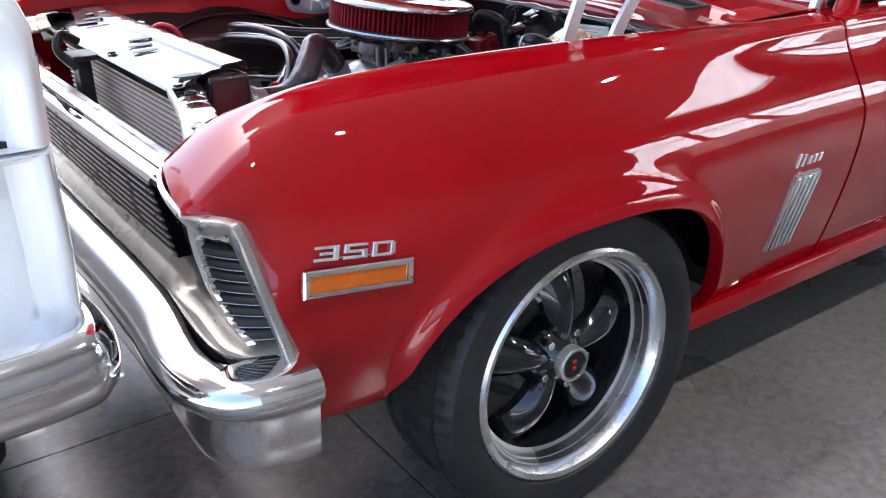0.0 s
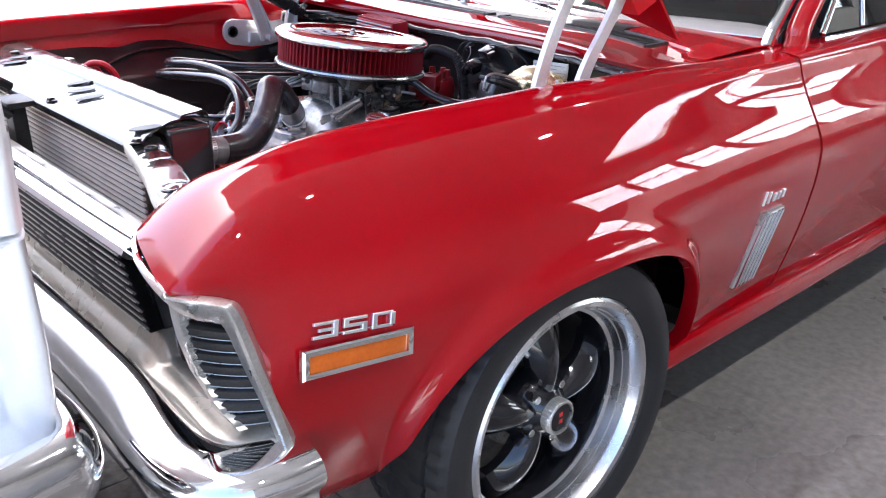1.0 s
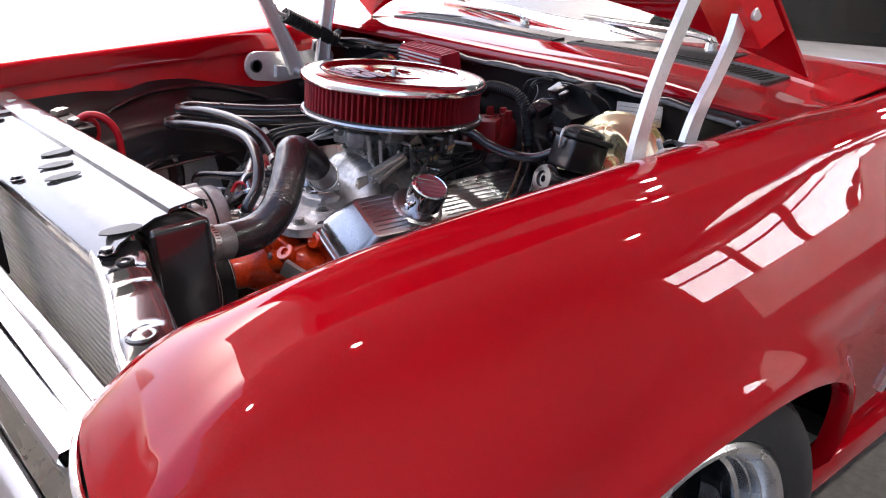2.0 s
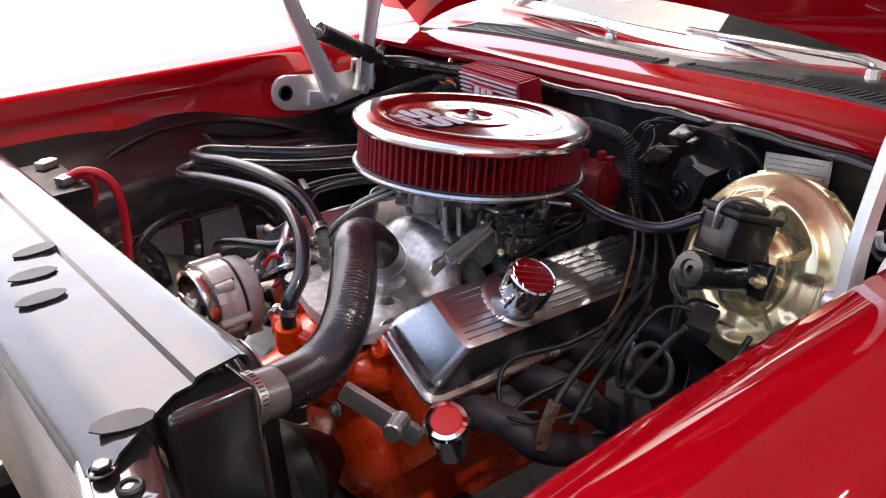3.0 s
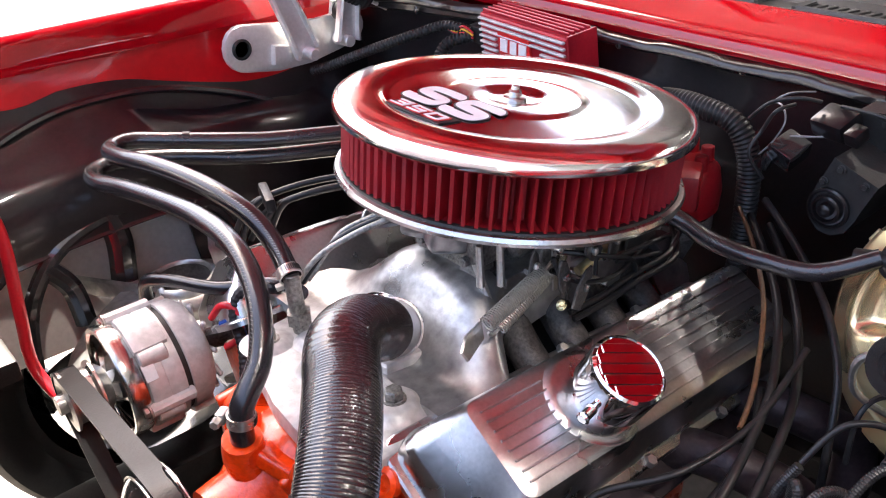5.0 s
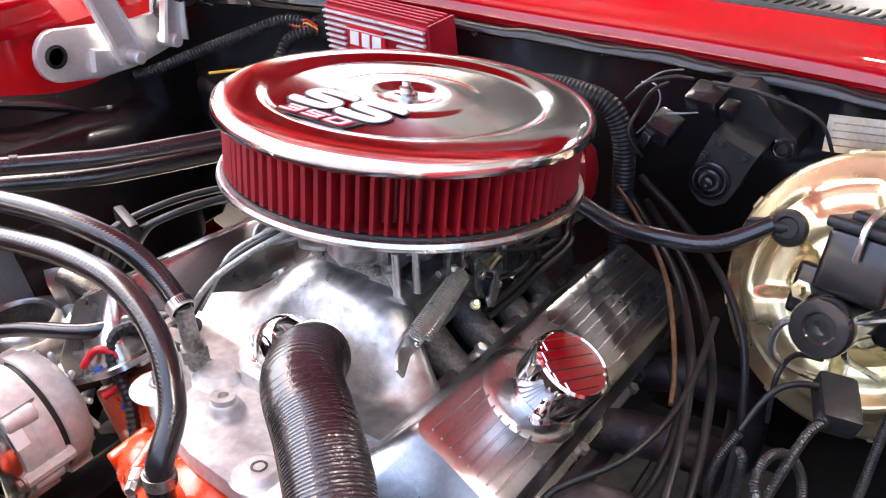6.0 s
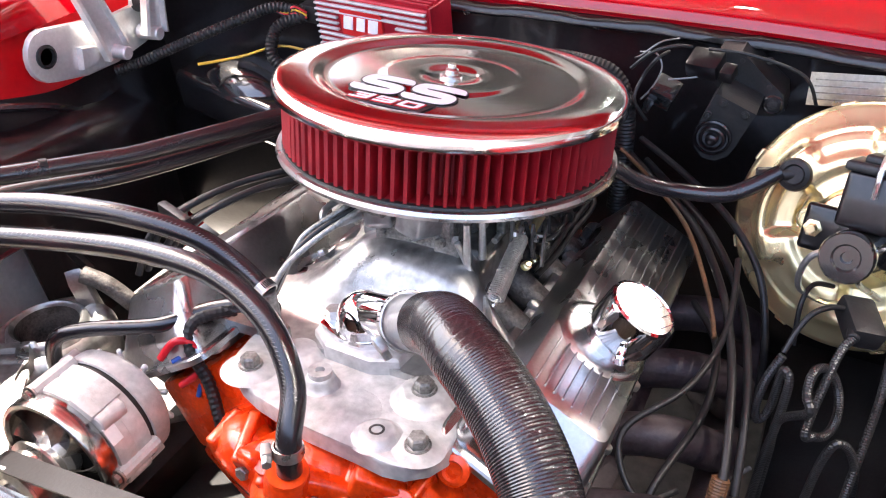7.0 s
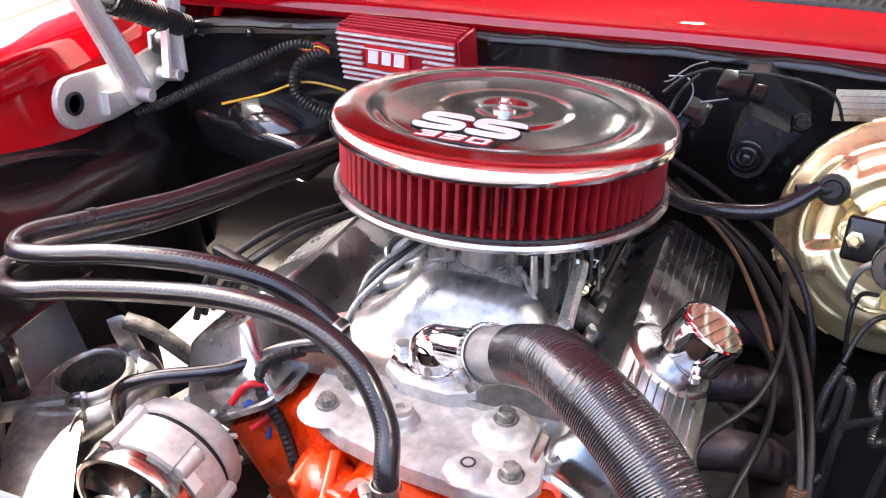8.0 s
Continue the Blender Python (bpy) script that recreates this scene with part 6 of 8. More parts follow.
for pts in (((-0.10, 0.055, 0.05), (-0.118, 0.050, 0.060), (-0.125, 0.02, 0.062)), ((-0.085, -0.055, 0.075), (-0.075, -0.06, 0.06), (-0.06, -0.062, 0.03))):
    bm = bmesh.new()
    tube(bm, pts, 0.007, 10)
    part("fuel_fitting", bm, CAST_DIRTY, carb)
for c, s2, a in (((-0.108, 0.034, 0.050), (0.036, 0.032, 0.028), 20), ((-0.112, -0.014, 0.054), (0.040, 0.036, 0.032), -25), ((-0.055, -0.066, 0.055), (0.04, 0.02, 0.03), 5), ((0.05, -0.066, 0.05), (0.05, 0.022, 0.036), 0), ((-0.104, -0.040, 0.020), (0.004, 0.026, 0.030), 15), ((-0.09, 0.0, 0.016), (0.03, 0.09, 0.012), 0), ((-0.02, -0.078, 0.020), (0.05, 0.012, 0.024), -6), ((0.07, -0.085, 0.03), (0.03, 0.03, 0.03), 20)):
    bm = bmesh.new()
    box(bm, c, s2, pose(0, 0, 0, 0, 12, a), min(0.007, min(s2) * 0.3), 3)
    part("vacuum_housing", bm, CAST if c[0] < -0.105 and c[2] > 0.04 else CAST_DIRTY, carb, "", True, 40)
# throttle linkage: lever, rods and return springs
bm = bmesh.new()
prism(bm, [(-0.012, -0.04), (0.01, -0.036), (0.018, 0.02), (0.006, 0.034), (-0.014, 0.022)], 0, 0.003, Matrix.Translation((-0.02, -0.085, 0.022)) @ pose(0, 0, 0, 90, 0, 0), 0.001)
part("throttle_lever", bm, STEEL, carb)
for p, q in (((-0.112, -0.056, 0.036), (-0.104, -0.078, -0.026)), ((-0.020, -0.080, 0.005), (0.07, -0.105, -0.006)), ((0.0, -0.06, -0.01), (0.02, -0.115, -0.02)), ((0.03, -0.07, 0.04), (0.10, -0.12, 0.02)), ((-0.03, -0.085, 0.03), (0.06, -0.09, 0.025)), ((-0.06, -0.075, 0.012), (0.03, -0.078, 0.010)), ((-0.045, -0.08, 0.045), (-0.045, -0.11, 0.045))):
    bm = bmesh.new()
    rod(bm, p, q, 0.0038, 0.0038, 8)
    part("linkage_rod", bm, STEEL, carb)


def coil(bm, a, b, r, wire, turns):
    a, b = Vector(a), Vector(b)
    d = (b - a).normalized()
    x = d.cross(Vector((0, 0, 1))).normalized()
    y = d.cross(x)
    pts = [a.lerp(b, i / (turns * 10)) + r * (math.cos(2 * math.pi * i / 10) * x + math.sin(2 * math.pi * i / 10) * y) for i in range(turns * 10 + 1)]
    tube(bm, pts, wire, 5, 1, straight=True)


bm = bmesh.new()
coil(bm, (-0.068, -0.108, 0.030), (-0.150, -0.112, 0.008), 0.0072, 0.0013, 34)
tube(bm, [(-0.068, -0.108, 0.030), (-0.055, -0.105, 0.034), (-0.05, -0.10, 0.03)], 0.0016, 6)
part("return_spring", bm, STEEL, carb, "bright throttle return spring")
bm = bmesh.new()
coil(bm, (-0.060, -0.106, 0.022), (-0.130, -0.108, -0.008), 0.0066, 0.0013, 30)
tube(bm, [(-0.130, -0.108, -0.008), (-0.140, -0.109, -0.010), (-0.146, -0.110, -0.004)], 0.0016, 6)
part("return_spring", bm, STEEL, carb, "bright throttle return spring")
for c in ((-0.036, -0.102, -0.028), (-0.010, -0.104, -0.036)):
    bm = bmesh.new()
    lathe(bm, [(0.0055, 0.0), (0.0055, 0.003), (0.0040, 0.003), (0.0040, 0.006), (0.0052, 0.006), (0.0052, 0.009), (0.0030, 0.010), (0.0030, 0.014), (0, 0.014)], axis_matrix(c, Vector(c) + Vector((-0.5, -0.5, 0.7))), 12)
    part("brass_nut", bm, GOLD, carb, "small brass nut")
bm = bmesh.new()
tube(bm, [(-0.008, -0.098, 0.000), (0.03, -0.100, 0.010), (0.07, -0.098, 0.022), (0.09, -0.08, 0.03)], 0.0052, 10)
part("brass_pipe", bm, GOLD, carb, "brass vacuum pipe")
for pts in ([(-0.05, -0.10, 0.02), (-0.02, -0.115, 0.0), (0.03, -0.12, -0.01), (0.09, -0.11, 0.0)], [(-0.03, -0.09, 0.03), (0.01, -0.12, 0.02), (0.05, -0.125, 0.0), (0.06, -0.12, -0.04)], [(0.0, -0.11, -0.04), (0.04, -0.125, -0.03), (0.09, -0.13, -0.02), (0.14, -0.12, 0.0)]):
    bm = bmesh.new()
    tube(bm, pts, 0.0028, 8)
    part("small_line", bm, RUBBER, carb)
bm = bmesh.new()
prism(bm, [(-0.022, -0.010), (0.016, -0.009), (0.022, 0.006), (-0.010, 0.010), (-0.026, 0.002)], 0, 0.003, Matrix.Translation((-0.168, -0.112, 0.0)) @ pose(0, 0, 0, 70, 0, 25), 0.001)
part("spring_bracket", bm, STEEL, carb)
bm = bmesh.new()
lathe(bm, [(0, 0), (0.011, 0.0), (0.016, 0.004), (0.017, 0.010), (0.017, 0.030), (0.013, 0.036), (0.006, 0.037), (0.005, 0.048), (0, 0.048)], axis_matrix((0.135, -0.098, -0.020), (0.07, -0.118, -0.016)), 22)
part("idle_solenoid", bm, SATIN, carb, "black idle solenoid", True, 35)
bm = bmesh.new()
prism(bm, [(-0.030, -0.022), (0.030, -0.022), (0.034, 0.004), (0.016, 0.012), (0.012, 0.026), (-0.014, 0.026), (-0.030, 0.006)], 0, 0.003, Matrix.Translation((0.085, -0.104, -0.002)) @ pose(0, 0, 0, 82, 0, 8), 0.001)
part("cable_bracket", bm, SATIN, carb)
for p0, p1, r in (((0.02, -0.122, 0.014), (0.125, -0.117, 0.000), 0.0026), ((0.03, -0.118, 0.004), (0.10, -0.124, -0.010), 0.0022), ((-0.055, -0.108, 0.040), (-0.040, -0.114, -0.012), 0.0024), ((0.005, -0.112, 0.045), (0.000, -0.116, 0.000), 0.0022)):
    bm = bmesh.new()
    rod(bm, p0, p1, r, r, 8)
    part("linkage_rod", bm, SATIN, carb)
for x, y, z, a, s in ((-0.045, -0.112, 0.016, 20, 1.0), (-0.020, -0.116, -0.006, -35, 1.1), (-0.004, -0.113, 0.030, 60, 0.9), (-0.075, -0.100, 0.036, 5, 0.8), (0.035, -0.110, 0.026, -15, 1.0)):
    bm = bmesh.new()
    lm = Matrix.Translation((x, y, z)) @ pose(0, 0, 0, 90, 0, 12) @ pose(0, 0, 0, 0, 0, a)
    prism(bm, [(-0.010 * s, -0.022 * s), (0.006 * s, -0.022 * s), (0.011 * s, -0.006 * s), (0.009 * s, 0.014 * s), (0.002 * s, 0.022 * s), (-0.006 * s, 0.016 * s), (-0.012 * s, -0.004 * s)], 0, 0.0028, lm, 0.0008, 1)
    part("lever_plate", bm, GRIME_SHADE, carb)
    bm = bmesh.new()
    lathe(bm, [(0.0045, 0.0028), (0.0045, 0.006), (0.0025, 0.0075), (0, 0.0075)], lm, 6)
    part("pivot_nut", bm, STEEL, carb)
for dy, dz in ((0, 0), (-0.006, -0.006)):
    bm = bmesh.new()
    tube(bm, [(-0.03, -0.108 + dy, -0.036 + dz), (0.01, -0.116 + dy, -0.030 + dz), (0.05, -0.122 + dy, -0.020 + dz), (0.11, -0.128 + dy, -0.012 + dz), (0.15, -0.10 + dy, -0.006 + dz)], 0.0036, 8)
    part("small_line", bm, RUBBER, carb)
for x, y, z in ((-0.118, -0.070, 0.034), (-0.098, -0.078, 0.030)):
    bm = bmesh.new()
    rod(bm, (x, y, z - 0.016), (x, y, z + 0.03), 0.0045, 0.0035, 10)
    coil(bm, (x, y, z - 0.018), (x, y, z + 0.010), 0.0062, 0.0013, 6)
    part("mixture_screw", bm, STEEL, carb, "sprung adjusting screw")
bm = bmesh.new()
coil(bm, (-0.068, -0.045, 0.032), (-0.068, -0.047, 0.058), 0.006, 0.0014, 6)
part("choke_spring", bm, STEEL, carb)

# ---- air cleaner ----
AIR = Matrix.Translation((0.216, 0.014, 0.809)) @ pose(0, 0, 0, 2.0, 6.6, 0)
TALL = 0.009
air = thing("air_cleaner", (0, 0, 0), "round chrome air cleaner with pleated red filter on the carburettor", "air cleaner", m=AIR)
bm = bmesh.new()
lathe(bm, [(0.0, -0.004), (0.06, -0.006), (0.14, -0.004), (0.179, -0.006), (0.1845, -0.004), (0.186, 0.000), (0.1845, 0.004), (0.181, 0.005), (0.175, 0.003), (0.0, 0.003)], None, 96)
part("base_pan", bm, POLISHED, air, "bright rolled-edge base pan")
bm = bmesh.new()
N = 90


def pleat(k, a, r):
    i = int(a / (2 * math.pi) * N * 4 + 0.5) % 4
    if k in (0, 1, 6, 7):
        return r
    return r + (0.0050, 0.0030, -0.0220, -0.0220)[i]


lathe(bm, [(0.177, 0.003), (0.1775, 0.007), (0.1735, 0.008), (0.1735, 0.012), (0.1735, 0.055), (0.1735, 0.059), (0.1775, 0.060), (0.177, 0.065)], None, N * 4, False, pleat)
part("filter", bm, FILTER, air, "pleated red gauze filter", False)
for z in (0.005, 0.0625):
    bm = bmesh.new()
    lathe(bm, [(0.174, z - 0.0025), (0.1788, z - 0.002), (0.1795, z), (0.1788, z + 0.002), (0.174, z + 0.0025)], None, 96)
    part("seal", bm, RUBBER, air, "black rubber filter edge")
bm = bmesh.new()
lathe(bm, [(r, h + TALL) for r, h in [(0.178, 0.054), (0.1865, 0.0535), (0.1885, 0.0555), (0.1885, 0.062), (0.1865, 0.0675), (0.181, 0.0715), (0.172, 0.0735), (0.152, 0.0745), (0.142, 0.0740), (0.137, 0.0700), (0.132, 0.0688), (0.126, 0.0690), (0.105, 0.0700), (0.080, 0.0706), (0.0735, 0.0709), (0.070, 0.0719), (0.066, 0.0723), (0.046, 0.0723), (0.031, 0.0722), (0.028, 0.0708), (0.022, 0.0692), (0.012, 0.0690), (0, 0.0690)]], None, 128)
part("lid", bm, LID_CHROME, air, "mirror chrome lid reflecting the red hood", True, 40)
bm = bmesh.new()
lathe(bm, [(r, h + TALL) for r, h in [(0.012, 0.0690), (0.0125, 0.0713), (0.009, 0.0723), (0.007, 0.0723), (0.007, 0.077), (0.0045, 0.079), (0.004, 0.083), (0, 0.084)]], None, 16)
part("stud_nut", bm, STEEL, air)
# decal on the lid: white outlined letter shapes over red numerals
dec = Matrix.Translation((-0.090, 0.013, 0.0801)) @ pose(0, 0, 0, 0, 0, -90) @ pose(0, 0, 0, 1.9, 0, 0)
decal = part("decal", prism(bmesh.new(), [(-0.043, -0.0365), (0.040, -0.0365), (0.045, -0.0125), (-0.038, -0.0125)], -0.0004, 0.0004, dec), INK, air, "black-edged number decal", False)


def s_shape(bm, cx, cy, w, h, r, dz=0.0):
    pts = [(0.50, 0.27), (0.47, 0.44), (0.30, 0.50), (-0.30, 0.50), (-0.48, 0.42), (-0.48, 0.14), (-0.30, 0.04), (0.30, -0.04), (0.48, -0.14), (0.48, -0.42), (0.30, -0.50), (-0.30, -0.50), (-0.47, -0.44), (-0.50, -0.27)]
    path = spline([(cx + x * w + 0.10 * y * h, cy + y * h, 0) for x, y in pts], 6)
    rows = []
    for i, p in enumerate(path):
        d = (path[min(i + 1, len(path) - 1)] - path[max(i - 1, 0)]).normalized()
        n = Vector((-d.y, d.x, 0)) * r
        rows.append([p - n + Vector((0, 0, 0.0002)), p - n + Vector((0, 0, 0.0014 + dz)), p + n + Vector((0, 0, 0.0014 + dz)), p + n + Vector((0, 0, 0.0002))])
    grid(bm, [[dec @ q for q in row] for row in rows])


for cx in (-0.0285, 0.0285):
    bm = bmesh.new()
    s_shape(bm, cx, 0.0165, 0.041, 0.037, 0.0088, -0.0010)
    bmesh.ops.recalc_face_normals(bm, faces=bm.faces)
    part("letter_edge", bm, INK, decal, "black edge round a letter shape", False)
    bm = bmesh.new()
    s_shape(bm, cx, 0.0165, 0.041, 0.037, 0.0067, -0.0006)
    bmesh.ops.recalc_face_normals(bm, faces=bm.faces)
    part("letter_shape", bm, LABEL, decal, "white letter shape", False)
for ch, cx in (("3", -0.0265), ("5", 0.0), ("0", 0.0265)):
    red = part("numeral", block_digit(bmesh.new(), ch, cx - 0.002, -0.0245, 0.0215, 0.0150, 0.0004, 0.0008, dec, 0.2, 0.0011), RED_TRIM, decal, "red-edged numeral", False)
    part("numeral_face", block_digit(bmesh.new(), ch, cx - 0.002, -0.0245, 0.0215, 0.0150, 0.0004, 0.0016, dec, 0.2, -0.0004), LABEL, decal, "white numeral face", False)

# ---- engine front: water pump, pulleys, belt, alternator ----
pump = thing("water_pump", (-0.10, 0.012, 0.55), "orange cast water pump with hose neck", "engine part")
bm = bmesh.new()
lathe(bm, [(0, -0.06), (0.035, -0.06), (0.040, -0.03), (0.060, 0.0), (0.075, 0.02), (0.075, 0.06)], axis_matrix((-0.125, 0.012, 0.572), (0.0, 0.012, 0.572)), 28)
for s in (-1, 1):
    tube(bm, [(-0.10, 0.012 + s * 0.03, 0.575), (-0.095, 0.012 + s * 0.075, 0.60), (-0.075, 0.012 + s * 0.10, 0.595), (-0.03, 0.012 + s * 0.11, 0.57)], 0.030, 12, 5)
piece("pump_body", bm, ORANGE, pump, "", True, 50)
bm = bmesh.new()
tube(bm, [(-0.120, 0.012, 0.60), (-0.135, 0.012, 0.625), (-0.139, 0.006, 0.655)], 0.021, 16, 6, radius=lambda u: 0.027 - 0.008 * u)
piece("neck", bm, ORANGE, pump, "", True, 45)
for c, s2, r in (((-0.118, -0.018, 0.628), (0.03, 0.05, 0.018), (20, 15, 30)), ((-0.110, 0.055, 0.632), (0.05, 0.028, 0.016), (-12, 10, -20)), ((-0.098, -0.06, 0.628), (0.035, 0.05, 0.03), (25, 0, 20))):
    piece("cast_lug", box(bmesh.new(), c, s2, pose(0, 0, 0, *r), 0.007, 3), ORANGE, pump, "", True, 45)
bm = bmesh.new()
lathe(bm, [(0.014, 0), (0.015, 0.012), (0.010, 0.014), (0.007, 0.010), (0, 0.009)], axis_matrix((-0.062, -0.122, 0.640), (-0.085, -0.125, 0.652)), 18)
piece("bolt_ear", bm, ORANGE, pump, "", True, 45)
for c, s2, r in (((-0.095, 0.085, 0.612), (0.055, 0.012, 0.045), (0, -18, 12)), ((-0.088, 0.118, 0.600), (0.045, 0.012, 0.050), (0, -10, -8)), ((-0.105, 0.045, 0.612), (0.06, 0.010, 0.04), (0, -20, 0)), ((-0.085, -0.095, 0.605), (0.05, 0.012, 0.05), (0, -15, -10)), ((-0.10, -0.035, 0.612), (0.05, 0.010, 0.045), (0, -22, 8))):
    bm = bmesh.new()
    box(bm, c, s2, pose(0, 0, 0, *r), 0.004, 3)
    piece("cast_rib", bm, ORANGE, pump, "", True, 40)
for c, d in (((-0.122, 0.040, 0.640), (-0.6, 0.1, 0.8)), ((-0.112, -0.088, 0.622), (-0.6, -0.1, 0.8))):
    bm = bmesh.new()
    lathe(bm, [(0.017, -0.02), (0.0175, 0.002), (0.016, 0.004), (0.008, 0.004), (0.007, -0.010), (0, -0.012)], axis_matrix(c, Vector(c) + Vector(d)), 20)
    piece("bolt_ear", bm, ORANGE, pump, "", True, 35)
bm = bmesh.new()
box(bm, (-0.035, 0.012, 0.50), (0.03, 0.20, 0.27), None, 0.015, 3)
lathe(bm, [(0.0, 0.035), (0.09, 0.03), (0.11, 0.015), (0.115, 0.0)], axis_matrix((-0.05, 0.012, 0.42), (-0.2, 0.012, 0.42)), 36)
piece("timing_cover", bm, ORANGE, pump, "", True, 45)
for y, z in ((0.075, 0.605), (-0.05, 0.605), (0.095, 0.54), (-0.072, 0.54)):
    bolt(pump, (-0.118, y, z), (-1, 0, 0.2), 0.0075, 0.010, CAST_DIRTY)

pulley = thing("water_pump_pulley", (-0.24, 0.012, 0.572), "dark steel pulley dish carrying the drive belt", "pulley")
PULLEY = axis_matrix((-0.272, 0.012, 0.572), (-0.40, 0.012, 0.572))
bm = bmesh.new()
lathe(bm, [(0, -0.006), (0.034, -0.005), (0.038, -0.007), (0.044, -0.012), (0.054, -0.020), (0.064, -0.028), (0.070, -0.0325), (0.0745, -0.0355), (0.076, -0.040), (0.070, -0.048), (0.070, -0.056), (0.077, -0.064), (0.077, -0.068), (0.03, -0.07), (0, -0.07)], PULLEY, 56)
piece("dish", bm, BLACK_SHINE, pulley, "gloss black cone", True, 40)
bm = bmesh.new()
lathe(bm, [(0, -0.0015), (0.010, -0.0015), (0.011, -0.0030), (0.031, -0.0030), (0.034, -0.0040), (0.0345, -0.0065)], PULLEY, 36)
piece("hub_face", bm, CHROME_OLD, pulley, "bright hub face", True, 30)
for k in range(4):
    c = PULLEY @ Matrix.Rotation(math.radians(45 + 90 * k), 4, "Z") @ Matrix.Translation((0.0215, 0, -0.0030))
    piece("hub_hole", lathe(bmesh.new(), [(0, 0.0004), (0.0055, 0.0004), (0.0060, 0.0)], c, 16), SATIN, pulley)
for z in (-0.0385, -0.0665):
    piece("rim_edge", lathe(bmesh.new(), [(0.0755, z - 0.001), (0.0775, z - 0.0006), (0.0775, z + 0.0006), (0.0755, z + 0.001)], PULLEY, 56), STEEL, pulley, "worn bright rim edge")
alt_c = (0.272, 0.592)


def belt(name, x, circles, label, w=0.024, t=0.004):
    """A flat belt round pulleys (y, z, r) in the plane x, as the hull of their outlines."""
    pts = []
    for cy, cz, r in circles:
        pts += [(cy + r * math.cos(a), cz + r * math.sin(a)) for a in [2 * math.pi * k / 48 for k in range(48)]]
    pts = sorted(set((round(a, 6), round(b, 6)) for a, b in pts))

    def half(ps):
        h = []
        for p in ps:
            while len(h) > 1 and (h[-1][0] - h[-2][0]) * (p[1] - h[-2][1]) - (h[-1][1] - h[-2][1]) * (p[0] - h[-2][0]) <= 0:
                h.pop()
            h.append(p)
        return h
    hull = half(pts)[:-1] + half(pts[::-1])[:-1]
    cy, cz = sum(p[0] for p in hull) / len(hull), sum(p[1] for p in hull) / len(hull)
    rows = []
    for y, z in hull:
        d = Vector((0, y - cy, z - cz)).normalized() * t
        rows.append([(x - w / 2, y, z), (x + w / 2, y, z), (x + w / 2, y + d.y, z + d.z), (x - w / 2, y + d.y, z + d.z)])
    rows.append(rows[0])
    bm = bmesh.new()
    grid(bm, rows, True)
    bmesh.ops.recalc_face_normals(bm, faces=bm.faces)
    return tagged(link(name, bm, RUBBER, None, "", True, 40), label, "belt")


belt("drive_belt", -0.218, ((0.012, 0.572, 0.072), (alt_c[0], alt_c[1], 0.033), (0.012, 0.40, 0.08)), "black rubber drive belt between pulley and alternator")
crank = thing("crank_pulley", (-0.2, 0.012, 0.40), "steel crankshaft pulley at the engine's foot", "pulley")
bm = bmesh.new()
lathe(bm, [(0, 0.0), (0.03, 0.0), (0.05, -0.01), (0.082, -0.012), (0.080, -0.02), (0.080, -0.045), (0.084, -0.05), (0.0, -0.15)], axis_matrix((-0.20, 0.012, 0.40), (-0.30, 0.012, 0.40)), 40)
piece("dish", bm, SATIN, crank)

alt = thing("alternator", (-0.12, alt_c[0], alt_c[1]), "silver cast alternator with ribbed case", "alternator")
am = axis_matrix((-0.070, alt_c[0], alt_c[1]), (-0.30, alt_c[0], alt_c[1]))
bm = bmesh.new()
lathe(bm, [(0, -0.004), (0.045, -0.002), (0.058, 0.004), (0.066, 0.012), (0.068, 0.034), (0.0655, 0.035)], am, 40)
piece("rear_case", bm, ALTCASE, alt, "", True, 40)
bm = bmesh.new()
lathe(bm, [(0.0655, 0.034), (0.064, 0.035), (0.064, 0.041), (0.0655, 0.042)], am, 40)
piece("stator_gap", bm, SATIN, alt)
bm = bmesh.new()
lathe(bm, [(0.0655, 0.041), (0.069, 0.042), (0.069, 0.060), (0.0682, 0.061), (0.0682, 0.0622), (0.069, 0.063), (0.069, 0.080), (0.067, 0.083), (0.055, 0.086), (0.02, 0.088), (0, 0.088)], am, 48)
piece("front_case", bm, ALTCASE, alt, "", True, 40)
bm = bmesh.new()
lathe(bm, [(0.060, 0.084), (0.0665, 0.085), (0.0685, 0.088), (0.0685, 0.104), (0.067, 0.107), (0.063, 0.1075), (0.060, 0.105), (0.060, 0.086)], am, 48)
piece("fan_ring", bm, CHROME_OLD, alt, "polished fan ring", True, 40)
bm = bmesh.new()
lathe(bm, [(0.0, 0.0895), (0.060, 0.0885), (0.060, 0.0900), (0.0, 0.0910)], am, 32)
piece("vent_shadow", bm, SATIN, alt)
for a, z0 in ((250, 0.063), (312, 0.064), (95, 0.064)):
    c = am @ Matrix.Rotation(math.radians(a), 4, "Z")
    piece("boss", rod(bmesh.new(), c @ Vector((0.066, 0, z0 - 0.012)), c @ Vector((0.066, 0, z0 + 0.020)), 0.011, 0.010, 16), ALTCASE, alt)
for a in (20, 140, 260):
    c = am @ Matrix.Rotation(math.radians(a), 4, "Z")
    piece("lug", rod(bmesh.new(), c @ Vector((0.069, 0, 0.036)), c @ Vector((0.069, 0, 0.09)), 0.008, 0.008, 10), ALTCASE, alt)
    bolt(alt, c @ Vector((0.069, 0, 0.09)), (am.to_3x3() @ Vector((0, 0, 1))), 0.006, 0.007, STEEL)
